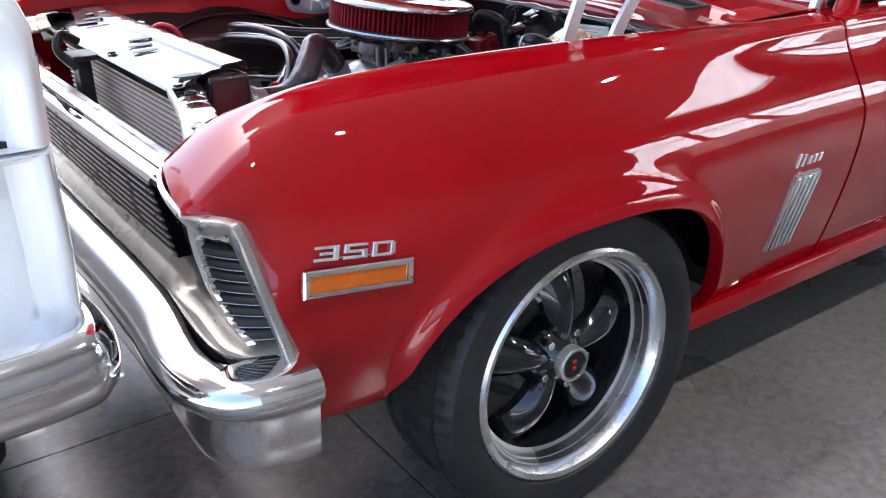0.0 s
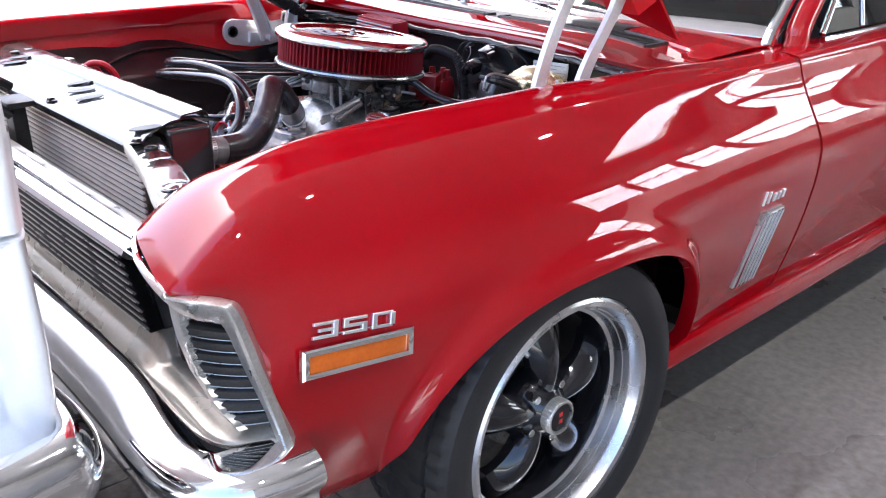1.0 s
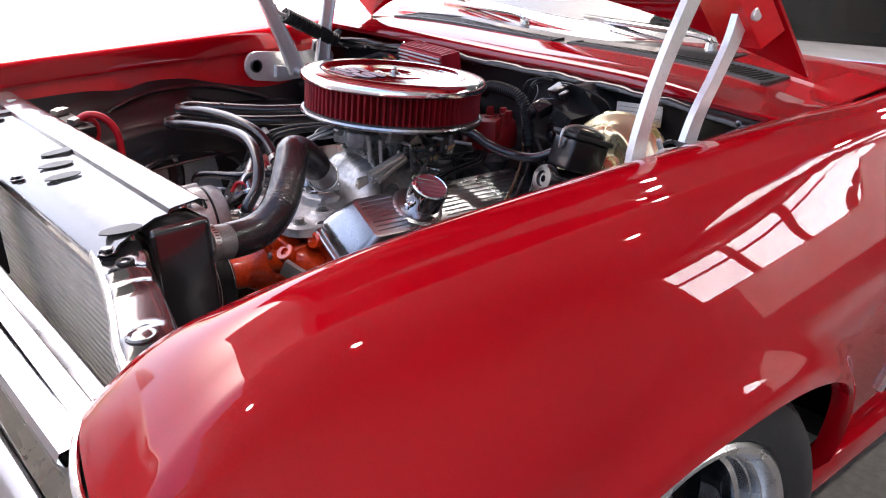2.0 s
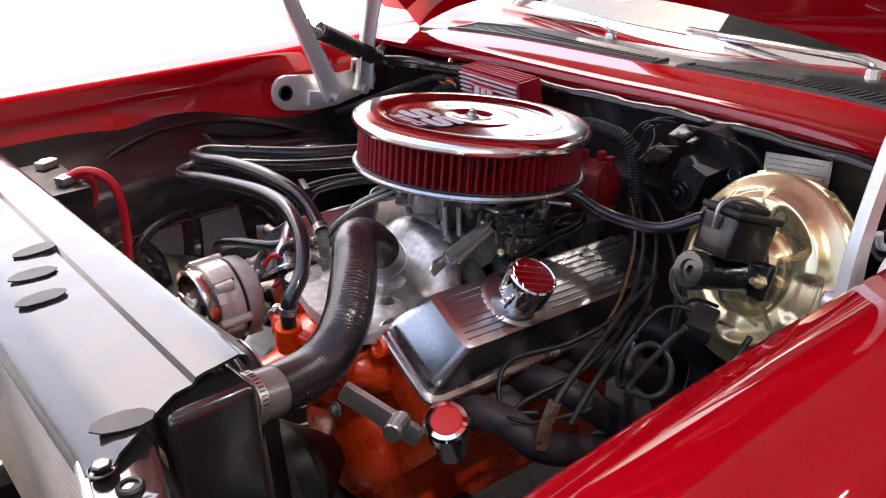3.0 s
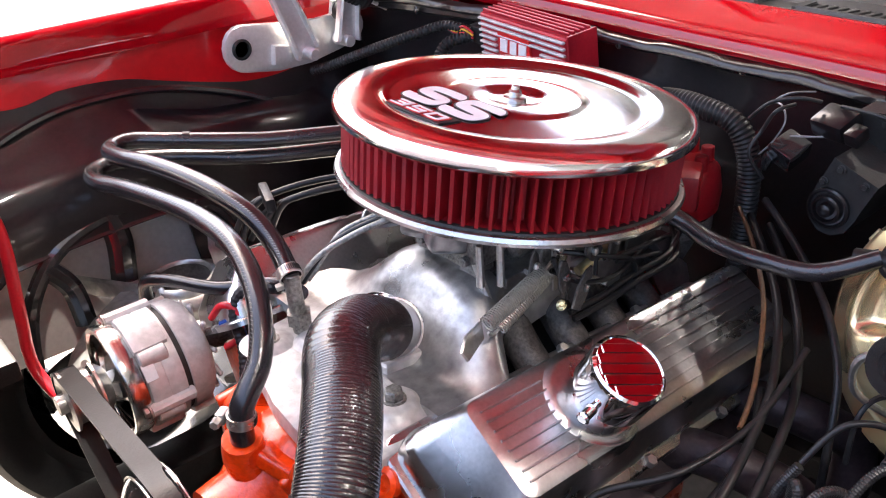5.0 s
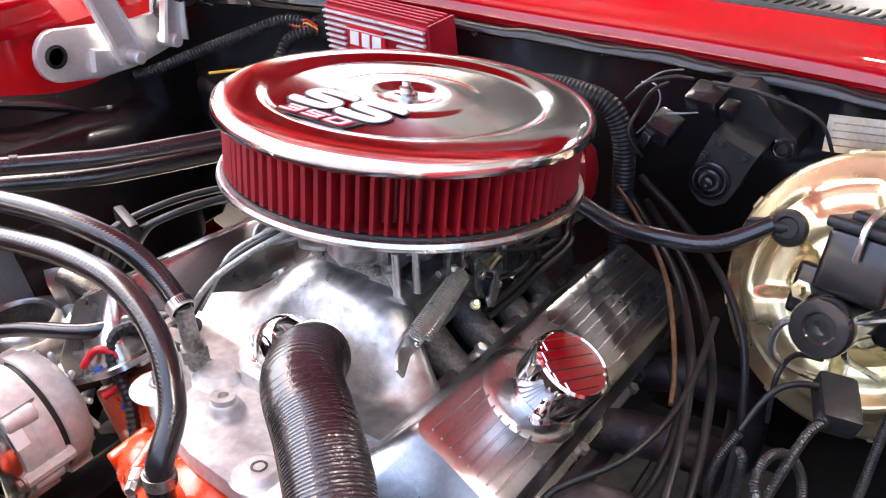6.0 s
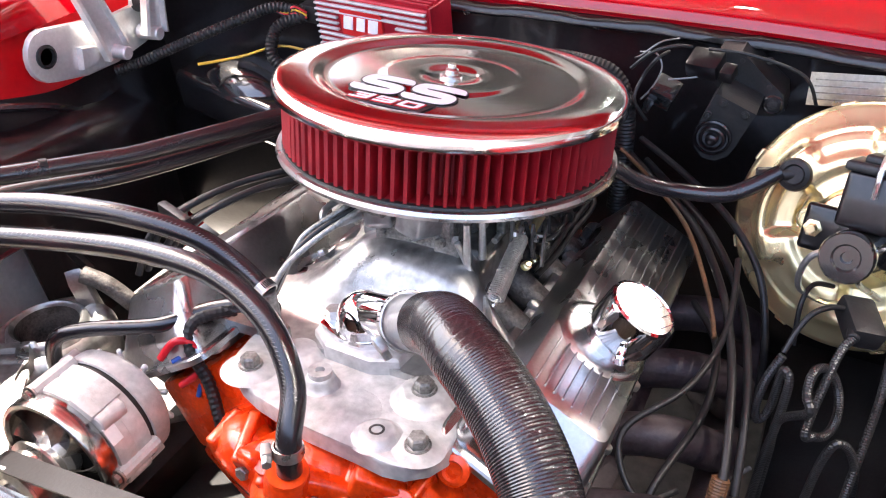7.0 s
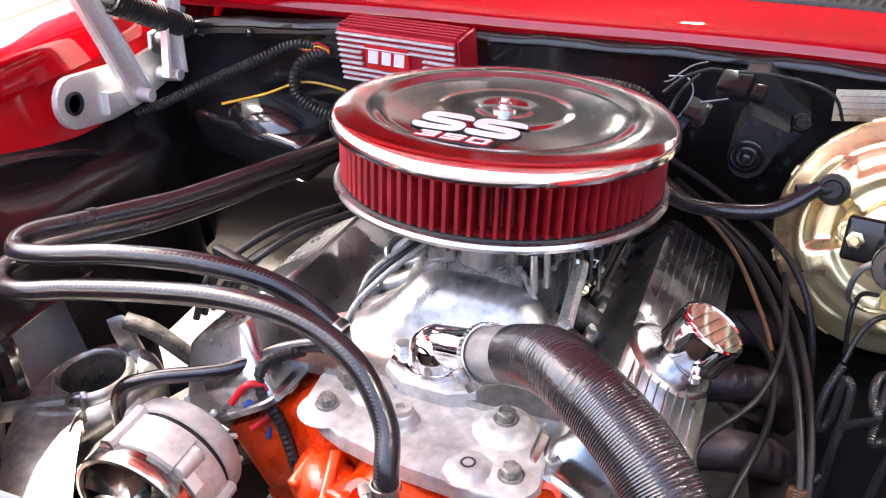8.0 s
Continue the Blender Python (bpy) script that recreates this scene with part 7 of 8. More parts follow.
for k in range(9):
    c = am @ Matrix.Rotation(2 * math.pi * k / 9, 4, "Z")
    bm = bmesh.new()
    grid(bm, [[c @ Vector(((0.022 + 0.038 * i / 4) * math.cos(w + 0.10 * i), (0.022 + 0.038 * i / 4) * math.sin(w + 0.10 * i), 0.096 + 0.014 * j / 3 - 0.002 * j * i / 4)) for j, w in enumerate((0.0, 0.10, 0.22, 0.36))] for i in range(5)])
    thicken(bm, 0.0016)
    piece("fan_blade", bm, CHROME_OLD, alt, "", True, 60)
bm = bmesh.new()
lathe(bm, [(0.0, 0.092), (0.024, 0.093), (0.026, 0.104), (0.022, 0.110), (0.0, 0.111)], am, 28)
piece("fan_hub", bm, STEEL, alt)
bm = bmesh.new()
lathe(bm, [(0.02, 0.108), (0.030, 0.118), (0.036, 0.122), (0.036, 0.125), (0.030, 0.128), (0.030, 0.152), (0.036, 0.155), (0.036, 0.158), (0.024, 0.160), (0.018, 0.156), (0.012, 0.156), (0.012, 0.168), (0, 0.168)], am, 36)
piece("pulley", bm, STEEL, alt, "bright grooved pulley", True, 30)
for z0, z1, a0, r in ((0.004, 0.032, 200, 0.013), (0.044, 0.086, 200, 0.013), (0.046, 0.086, 330, 0.010), (0.006, 0.03, 60, 0.010)):
    c = am @ Matrix.Rotation(math.radians(a0), 4, "Z")
    bm = bmesh.new()
    box(bm, (0, 0, 0), (0.016, 0.030, z1 - z0), c @ Matrix.Translation((0.066, 0, (z0 + z1) / 2)), 0.003, 2)
    piece("cast_lug", bm, ALTCASE, alt, "", True, 40)
for k in range(10):
    c = am @ Matrix.Rotation(math.radians(36 * k), 4, "Z")
    bm = bmesh.new()
    box(bm, (0, 0, 0), (0.026, 0.007, 0.006), c @ Matrix.Translation((0.045, 0, -0.003)), 0.002, 1)
    piece("vent_rib", bm, ALTCASE, alt, "", True, 40)
bm = bmesh.new()
box(bm, (0, 0, 0), (0.014, 0.0012, 0.020), am @ Matrix.Rotation(math.radians(-62), 4, "Z") @ Matrix.Translation((0, 0, 0.078)) @ Matrix.Translation((0.0695, 0, 0)) @ pose(0, 0, 0, 0, 0, 90) @ pose(0, 0, 0, 0, 90, 0))
piece("label_plate", bm, LABEL, alt, "", False)

# ---- hoses ----
H1 = [(-0.013, 0.104, 0.735), (-0.006, 0.145, 0.757), (-0.010, 0.19, 0.78), (-0.025, 0.26, 0.796), (-0.042, 0.345, 0.799), (-0.055, 0.42, 0.792), (-0.052, 0.47, 0.787), (-0.018, 0.487, 0.785), (0.03, 0.462, 0.778), (0.10, 0.422, 0.768), (0.16, 0.39, 0.762), (0.36, 0.30, 0.752), (0.535, 0.23, 0.752)]
H2 = [(-0.139, 0.004, 0.655), (-0.134, 0.003, 0.69), (-0.102, 0.016, 0.722), (-0.076, 0.055, 0.760), (-0.060, 0.12, 0.782), (-0.057, 0.20, 0.785), (-0.062, 0.29, 0.778), (-0.075, 0.38, 0.770), (-0.086, 0.44, 0.763), (-0.072, 0.488, 0.758), (-0.03, 0.503, 0.755), (0.03, 0.482, 0.748), (0.14, 0.415, 0.735), (0.36, 0.33, 0.722), (0.535, 0.265, 0.722)]


def printed_hose(pts, r, label, group, phase):
    """A hose with a row of small pale hatch marks printed along it."""
    h = thing("heater_hose", pts[0], label, "hose", group)
    piece("tube", tube(bmesh.new(), pts, r, 20, 10), HOSE, h, "", True, 60)
    path = spline(pts, 60)
    bm = bmesh.new()
    for i in range(30, len(path) - 30, 4):
        d = (path[i + 2] - path[i - 2]).normalized()
        x = d.cross(Vector((0, 0, 1))).normalized()
        y = x.cross(d)
        a = [phase + k * 0.12 for k in (-1, 0, 1)]
        rows = [[path[i] + d * (0.0010 * k + s) + (r + 0.0003) * (math.cos(b) * x + math.sin(b) * y) for k, b in enumerate(a)] for s in (-0.0004, 0.0004)]
        grid(bm, rows)
    bmesh.ops.recalc_face_normals(bm, faces=bm.faces)
    tagged(piece("printed_line", bm, CUFF_PRINT, h, "", False), "faded grey hatch print", kind="stuff")
    return h


printed_hose(H1, 0.0112, "long black heater hose with printed hatch line looping beside the engine", "heater hoses", 2.0)
printed_hose(H2, 0.0116, "long black heater hose with printed hatch line looping beside the engine", "heater hoses", 2.2)
hose("bypass_hose", [(-0.004, 0.105, 0.710), (0.002, 0.15, 0.698), (-0.010, 0.19, 0.688), (-0.045, 0.228, 0.681), (-0.078, 0.30, 0.676), (-0.092, 0.335, 0.66), (-0.088, 0.355, 0.60), (-0.08, 0.36, 0.56)], 0.0085, "thin black hose running to the far side", HOSE, 0.0, 0.004, "", 14)
clamp((-0.0125, 0.108, 0.737), (0.007, 0.041, 0.022), 0.0115, turn=60)
clamp((-0.1362, 0.0038, 0.678), (0.005, 0, 0.035), 0.0124, turn=200)
tie = thing("cable_tie", (0, 0, 0), "black tie round the heater hoses", "tie", m=axis_matrix((0.045, 0.455, 0.776), (0.10, 0.422, 0.768)))
part("band", lathe(bmesh.new(), [(0.0108, -0.005), (0.0122, -0.0045), (0.0122, 0.0045), (0.0108, 0.005)], None, 24), RUBBER, tie)
fit = thing("heater_fitting", (0, 0, 0), "brass heater pipe fitting in the manifold", "fitting", m=Matrix.Translation((-0.013, 0.100, 0.668)))
part("pipe", rod(bmesh.new(), (0, 0, 0), (0, 0.004, 0.07), 0.009, 0.009, 14), CAST_DIRTY, fit)
part("hex", lathe(bmesh.new(), [(0.014, 0.012), (0.014, 0.026), (0.0, 0.026)], None, 6), CAST_DIRTY, fit, "", True, 20)


def cable(name, pts, r, mat, label, ribs=0.0, pitch=0.004, group="", seg=8, per=7, category="cable"):
    return hose(name, pts, r, label, mat, ribs, pitch, group, seg, per, category)


# spark plug leads on the far side
for k in range(5):
    dy, dz = 0.010 * k, 0.006 * math.sin(k * 2.1)
    cable("spark_plug_lead", [(0.02 + 0.012 * k, 0.315 - dy * 0.3, 0.68), (0.045 + 0.006 * k, 0.305 - dy, 0.725 + dz), (0.085, 0.285 - dy, 0.742 + dz), (0.14, 0.258 - dy, 0.748 + dz), (0.20, 0.215 - dy, 0.748 + dz), (0.30, 0.15 - dy * 0.4, 0.742), (0.42, 0.06, 0.745)], 0.0042, RUBBER, "black spark plug lead over the valve cover", 0, 0.004, "spark plug leads")
sep = thing("lead_separator", (0.05, 0.30, 0.735), "black clip that bundles the spark plug leads", "clip")
piece("clip", box(bmesh.new(), (0.062, 0.282, 0.742), (0.012, 0.060, 0.018), pose(0, 0, 0, 0, 0, -20), 0.004), RUBBER, sep)
# wires from coil to carburettor
for k, off in enumerate((0.0, 0.008, 0.016)):
    cable("carburettor_wire", [(-0.004 + off, 0.115, 0.715), (0.025 + off, 0.108, 0.742 + off * 0.4), (0.06, 0.085 + off, 0.765), (0.10, 0.055 + off, 0.785), (0.13, 0.05 + off, 0.795)], 0.0032, (CAST_DIRTY, RUBBER, CAST_DIRTY)[k], "thin dirty wire beside the carburettor", 0, 0.004, "carburettor wires")
fuel = thing("fuel_pipe", (0.1, 0.07, 0.76), "grey metal fuel pipe at the carburettor", "pipe")
bm = bmesh.new()
tube(bm, [(0.135, 0.075, 0.783), (0.115, 0.085, 0.785), (0.085, 0.095, 0.778), (0.078, 0.085, 0.768), (0.105, 0.060, 0.772), (0.13, 0.045, 0.78)], 0.004, 10, 6)
piece("pipe", bm, CAST, fuel)
bm = bmesh.new()
rod(bm, (0.105, 0.078, 0.786), (0.145, 0.058, 0.790), 0.009, 0.009, 12)
piece("filter", bm, CAST_DIRTY, fuel, "small cast fuel filter")

# distributor behind the carburettor
dist = thing("distributor", (0.44, -0.02, 0.70), "red-capped distributor behind the carburettor", "distributor")
bm = bmesh.new()
lathe(bm, [(0.052, 0.0), (0.060, 0.006), (0.062, 0.03), (0.058, 0.055), (0.050, 0.062), (0, 0.064)], Matrix.Translation((0.440, -0.035, 0.700)), 28)
for k in range(8):
    a = 2 * math.pi * k / 8
    rod(bm, (0.440 + 0.042 * math.cos(a), -0.035 + 0.042 * math.sin(a), 0.75), (0.440 + 0.042 * math.cos(a), -0.035 + 0.042 * math.sin(a), 0.78), 0.009, 0.008, 10)
box(bm, (0.40, -0.075, 0.755), (0.05, 0.05, 0.045), pose(0, 0, 0, 0, 0, 30), 0.006)
piece("cap", bm, CAP_RED, dist, "red plastic cap", True, 40)
bm = bmesh.new()
lathe(bm, [(0.055, 0.0), (0.055, 0.02), (0.02, -0.06), (0.02, -0.12)], Matrix.Translation((0.440, -0.035, 0.68)), 24)
piece("shaft", bm, CAST_DIRTY, dist)

# ---- firewall fittings ----
box_m = Matrix.Translation((0.487, 0.262, 0.828)) @ pose(0, 0, 0, 0, 0, -8) @ pose(0, 0, 0, 0, -6, 0)
ign = thing("ignition_box", (0, 0, 0), "red finned ignition control box on the firewall", "control box", m=box_m)
part("case", box(bmesh.new(), (0.022, 0, 0), (0.048, 0.205, 0.086), None, 0.006, 3), RED_BOX, ign, "", True, 40)
for k in range(9):
    if k in (3, 4, 5):
        for y in (-0.072, 0.080):
            part("fin", box(bmesh.new(), (-0.004, y, -0.036 + 0.009 * k), (0.006, 0.052 if y < 0 else 0.042, 0.0035), None, 0.001, 1), ALTCASE, ign)
    else:
        part("fin", box(bmesh.new(), (-0.004, 0, -0.036 + 0.009 * k), (0.006, 0.20, 0.0035), None, 0.001, 1), ALTCASE, ign)
for k in range(5):
    part("fin", box(bmesh.new(), (0.006 + 0.009 * k, 0, 0.0445), (0.0035, 0.20, 0.006), None, 0.001, 1), RED_BOX, ign)
badge = part("badge", prism(bmesh.new(), [(-0.034, -0.020), (0.034, -0.020), (0.038, -0.016), (0.038, 0.016), (0.034, 0.020), (-0.034, 0.020), (-0.038, 0.016), (-0.038, -0.016)], 0, 0.004, Matrix.Translation((-0.0025, 0.014, 0.006)) @ pose(0, 0, 0, 90, 0, -90), 0.001), RED_TRIM, ign, "red badge with a pale mark", False)
bm = bmesh.new()
mark = Matrix.Translation((-0.0068, 0.014, 0.006)) @ pose(0, 0, 0, 90, 0, -90)
for x0, w0 in ((-0.023, 0.017), (0.0, 0.015), (0.022, 0.017)):
    prism(bm, [(x0 - w0 / 2 - 0.002, -0.010), (x0 + w0 / 2 - 0.002, -0.010), (x0 + w0 / 2 + 0.002, 0.010), (x0 - w0 / 2 + 0.002, 0.010)], -0.001, 0.001, mark)
part("mark", bm, LABEL, badge, "three pale emblem blocks", False)
part("side_plate", box(bmesh.new(), (0.022, -0.106, 0.0), (0.05, 0.004, 0.092), None, 0.001), RED_BOX, ign, "", False)
part("connector", box(bmesh.new(), (0.012, 0.118, 0.004), (0.03, 0.034, 0.028), None, 0.004), SATIN, ign)
cable("loom_conduit", [(0.50, 0.385, 0.835), (0.485, 0.43, 0.842), (0.458, 0.475, 0.826), (0.432, 0.525, 0.806), (0.408, 0.575, 0.785), (0.388, 0.62, 0.765), (0.372, 0.662, 0.750)], 0.0070, SATIN, "black corrugated wiring conduit along the fender", 0.0016, 0.006, "wiring conduits", 12)
cable("loom_conduit", [(0.50, 0.385, 0.83), (0.475, 0.42, 0.815), (0.455, 0.42, 0.775), (0.46, 0.37, 0.745), (0.49, 0.31, 0.74), (0.53, 0.27, 0.745)], 0.0085, SATIN, "black corrugated wiring conduit on the firewall", 0.0016, 0.006, "wiring conduits", 12)
for k, mat in enumerate((WIRE_RED, WIRE_YELLOW, WIRE_RED, RUBBER)):
    cable("thin_wire", [(0.495, 0.378, 0.836 - 0.004 * k), (0.49, 0.395, 0.845 - 0.005 * k), (0.488, 0.41, 0.838 - 0.003 * k), (0.482, 0.43, 0.84)], 0.0018, mat, "thin coloured wire at the ignition box", 0, 0.004, "thin wires", 6)
cable("thin_wire", [(0.40, 0.52, 0.77), (0.44, 0.47, 0.775), (0.48, 0.42, 0.785), (0.50, 0.36, 0.77)], 0.0022, WIRE_YELLOW, "thin yellow wire hanging on the firewall", 0, 0.004, "thin wires", 6)
heater = thing("heater_box", (0.49, 0.495, 0.66), "gloss black heater box on the firewall", "heater box")
bm = bmesh.new()
box(bm, (0.490, 0.495, 0.695), (0.13, 0.235, 0.075), pose(0, 0, 0, 4, -8, -12), 0.016, 3)
piece("case", bm, BLACK_SHINE, heater, "", True, 40)
bm = bmesh.new()
lathe(bm, [(1.04, -0.20), (1.06, 0.0), (1.0, 0.10), (0.93, 0.22), (0.80, 0.50), (0.60, 0.76), (0.35, 0.93), (0, 1.0)], Matrix.Translation((0.462, 0.490, 0.722)) @ pose(0, 0, 0, 6, -14, -16) @ Matrix.Diagonal((0.042, 0.085, 0.030, 1)), 40)
piece("duct_cover", bm, BLACK_SHINE, heater, "", True, 40)

wiper = thing("wiper_motor", (0.50, -0.22, 0.80), "black wiper motor bolted on the firewall", "motor")
FACE = Matrix(((0, 0, 1, 0), (1, 0, 0, 0), (0, 1, 0, 0), (0, 0, 0, 1)))
bm = bmesh.new()
prism(bm, [(-0.2190, 0.8530), (-0.2460, 0.8550), (-0.2810, 0.8230), (-0.3020, 0.8070), (-0.3060, 0.7870), (-0.2940, 0.7780), (-0.2740, 0.7770), (-0.2430, 0.7870), (-0.2140, 0.8150)], 0.500, 0.560, FACE, 0.004)
bmesh.ops.recalc_face_normals(bm, faces=bm.faces)
piece("gear_case", bm, SATIN, wiper, "", True, 40)
bm = bmesh.new()
prism(bm, [(-0.2320, 0.8230), (-0.2180, 0.7880), (-0.2130, 0.7690), (-0.2150, 0.7510), (-0.2260, 0.7390), (-0.2410, 0.7370), (-0.2550, 0.7450), (-0.2630, 0.7600), (-0.2670, 0.7720), (-0.2800, 0.8040)], 0.436, 0.530, FACE, 0.004)
bmesh.ops.recalc_face_normals(bm, faces=bm.faces)
piece("motor_can", bm, SATIN, wiper, "", True, 35)
bm = bmesh.new()
lathe(bm, [(0.0225, 0.0), (0.0225, 0.004), (0.0200, 0.005), (0.0185, 0.003), (0.0165, 0.003), (0.0155, 0.008), (0.0130, 0.009), (0.0115, 0.005), (0.0080, 0.005), (0.0070, 0.012), (0.0040, 0.014), (0, 0.014)], axis_matrix((0.4360, -0.2350, 0.7680), (0.3860, -0.2350, 0.7680)), 32)
piece("end_boss", bm, BLACK, wiper, "ringed end cap", True, 35)
bm = bmesh.new()
box(bm, (0.4760, -0.2090, 0.8430), (0.034, 0.040, 0.022), pose(0, 0, 0, 0, -24, -12), 0.005)
box(bm, (0.4600, -0.2390, 0.8410), (0.02, 0.016, 0.016), pose(0, 0, 0, 0, -24, -12), 0.003)
piece("cover_plate", bm, BLACK, wiper, "", True, 40)
bm = bmesh.new()
box(bm, (0.4700, -0.1650, 0.8020), (0.035, 0.032, 0.024), pose(0, 0, 0, 20, -20, -12), 0.004)
box(bm, (0.4580, -0.1490, 0.7900), (0.016, 0.012, 0.022), pose(0, 0, 0, 25, -10, 0), 0.003)
piece("plug", bm, BLACK_SHINE, wiper, "", True, 40)
bm = bmesh.new()
lathe(bm, [(0.012, 0.0), (0.012, 0.010), (0.010, 0.012), (0.007, 0.010), (0.006, 0.014), (0, 0.014)], axis_matrix((0.5000, -0.2920, 0.7950), (0.4500, -0.2920, 0.8050)), 20)
piece("grommet", bm, BLACK_SHINE, wiper)
for p in ((0.4340, -0.2260, 0.7960), (0.4340, -0.2420, 0.8130), (0.4340, -0.2680, 0.8020), (0.5030, -0.2480, 0.8430), (0.5030, -0.2840, 0.8140), (0.5030, -0.2790, 0.8460)):
    bolt(wiper, p, (-1, 0, 0.1), 0.0034, 0.0036, SATIN)
for pts in ([(0.47, -0.165, 0.855), (0.45, -0.155, 0.85), (0.455, -0.14, 0.825), (0.44, -0.135, 0.80), (0.45, -0.15, 0.77)], [(0.475, -0.19, 0.862), (0.455, -0.175, 0.868), (0.445, -0.15, 0.86), (0.45, -0.125, 0.835)], [(0.48, -0.21, 0.86), (0.47, -0.26, 0.862), (0.485, -0.32, 0.84), (0.50, -0.34, 0.80)]):
    cable("loose_wire", pts, 0.0022, SATIN, "loose black taped wire at the wiper motor", 0, 0.004, "loose wires", 7)
for pts in ([(0.492, -0.125, 0.842), (0.470, -0.150, 0.850), (0.462, -0.160, 0.835), (0.455, -0.152, 0.812), (0.452, -0.140, 0.796)], [(0.50, -0.17, 0.862), (0.478, -0.152, 0.862), (0.470, -0.132, 0.846), (0.488, -0.120, 0.835)], [(0.478, -0.225, 0.832), (0.462, -0.195, 0.828), (0.458, -0.170, 0.824)]):
    cable("bare_wire", pts, 0.0011, CUFF, "thin glinting bare wire at the wiper motor", 0, 0.004, "bare wires", 6)
plate = thing("data_plate", (0.53, -0.37, 0.815), "small grey riveted data plate on the firewall", "plate")
pm = Matrix.Translation((0.523, -0.372, 0.815)) @ pose(0, 0, 0, 90, 0, -90) @ pose(0, 0, 0, -8, 12, 0)
bm = bmesh.new()
prism(bm, [(-0.046, -0.020), (0.050, -0.020), (0.050, 0.020), (-0.046, 0.020)], 0, 0.0015, pm)
piece("sheet", bm, STEEL, plate, "", False)
for k in range(4):
    bm = bmesh.new()
    wdt = (0.08, 0.06, 0.085, 0.05)[k]
    prism(bm, [(-0.040, 0.011 - 0.008 * k), (-0.040 + wdt, 0.011 - 0.008 * k), (-0.040 + wdt, 0.0125 - 0.008 * k), (-0.040, 0.0125 - 0.008 * k)], 0.0015, 0.0022, pm)
    piece("line", bm, CAST_DIRTY, plate, "", False)
cable("blower_hose", [(0.50, 0.05, 0.80), (0.475, 0.0, 0.822), (0.47, -0.05, 0.825), (0.475, -0.095, 0.812), (0.478, -0.115, 0.77), (0.478, -0.118, 0.70), (0.48, -0.115, 0.62)], 0.0125, SATIN, "black corrugated hose behind the air cleaner", 0.0016, 0.0052, "", 18)

# ---- brake booster and master cylinder ----
BN = Vector((-0.9225, 0.1558, 0.3532))
BC = Vector((0.377, -0.417, 0.714))
BU = (Vector((0, 0, 1)) - BN * BN.z).normalized()
BX = BU.cross(BN)
BM = Matrix.Translation(BC - BN * 0.013) @ Matrix((BX, BU, BN)).transposed().to_4x4()
boost = thing("brake_booster", (0.44, -0.405, 0.742), "round brake booster in iridescent yellow zinc plating", "brake booster")


bm = bmesh.new()
ring_profile = [(0, 0.055), (0.034, 0.055), (0.040, 0.052), (0.044, 0.046), (0.058, 0.044), (0.064, 0.047), (0.086, 0.048), (0.094, 0.044), (0.100, 0.034), (0.106, 0.026), (0.116, 0.022), (0.121, 0.018), (0.123, 0.012), (0.121, 0.006), (0.114, 0.004), (0.114, -0.008), (0.121, -0.010), (0.121, -0.016), (0.112, -0.02), (0.100, -0.05), (0.07, -0.09), (0, -0.10)]
fine = []
for (r0, h0), (r1, h1) in zip(ring_profile, ring_profile[1:]):
    n = 4 if r0 < 0.1 and h0 > 0 else 1
    fine += [(r0 + (r1 - r0) * k / n, h0 + (h1 - h0) * k / n) for k in range(n)]
rows = []
for k, (r, h) in enumerate(fine + [(0.001, -0.10)]):
    row = []
    for i in range(144):
        a = 2 * math.pi * i / 144
        d = 0.0
        if h > 0.03:
            wide = sstep(0.15, 0.65, math.cos(3 * (a - 0.95)))
            d = 0.016 * wide * sstep(0.044, 0.056, r) * (1 - sstep(0.078, 0.092, r))
            slot = sstep(0.45, 0.75, math.cos(3 * (a - 2.0)))
            d += 0.010 * slot * sstep(0.070, 0.080, r) * (1 - sstep(0.094, 0.102, r))
        row.append(BM @ Vector((max(r, 0.001) * 1.134 * math.cos(a), max(r, 0.001) * 1.134 * math.sin(a), h - d)))
    rows.append(row)
grid(bm, rows, True)
bmesh.ops.recalc_face_normals(bm, faces=bm.faces)
piece("shell", bm, GOLD, boost, "gold zinc-plated steel shell", True, 40)
for k in range(8):
    a = math.radians(22 + 45 * k)
    bm = bmesh.new()
    box(bm, (0, 0, 0), (0.006, 0.016, 0.022), BM @ Matrix.Rotation(a, 4, "Z") @ Matrix.Translation((0.1385, 0, 0.004)), 0.0015, 1)
    piece("crimp_tab", bm, GOLD, boost, "", False)
bm = bmesh.new()
vc = BC + BN * 0.030 + BX * -0.079 + BU * 0.044
dv = BM.to_3x3() @ Vector((0, 0, 1))
lathe(bm, [(0.018, -0.01), (0.019, 0.004), (0.017, 0.010), (0.012, 0.012), (0.010, 0.009), (0, 0.009)], axis_matrix(vc, vc + dv), 24)
rod(bm, vc, vc + Vector((-0.01, 0.04, -0.004)), 0.009, 0.009, 12)
piece("check_valve", bm, RUBBER, boost, "black rubber vacuum grommet")
for bx in (-0.052, 0.052):
    bolt(boost, BC + BN * 0.026 + BX * bx, BN, 0.010, 0.012, GOLD)
cable("vacuum_hose", [tuple(vc + Vector((-0.006, 0.016, 0.002))), (0.345, -0.275, 0.745), (0.335, -0.22, 0.742), (0.31, -0.18, 0.758), (0.285, -0.145, 0.785), (0.265, -0.10, 0.785), (0.25, -0.06, 0.77)], 0.0095, HOSE, "black vacuum hose from booster to carburettor", 0.0, 0.004, "", 14, category="hose")
MCM = Matrix.Translation(BC) @ Matrix((BX, BU, BN)).transposed().to_4x4()
mc = thing("master_cylinder", (0, 0, 0), "black brake master cylinder with square reservoir", "master cylinder", m=MCM)
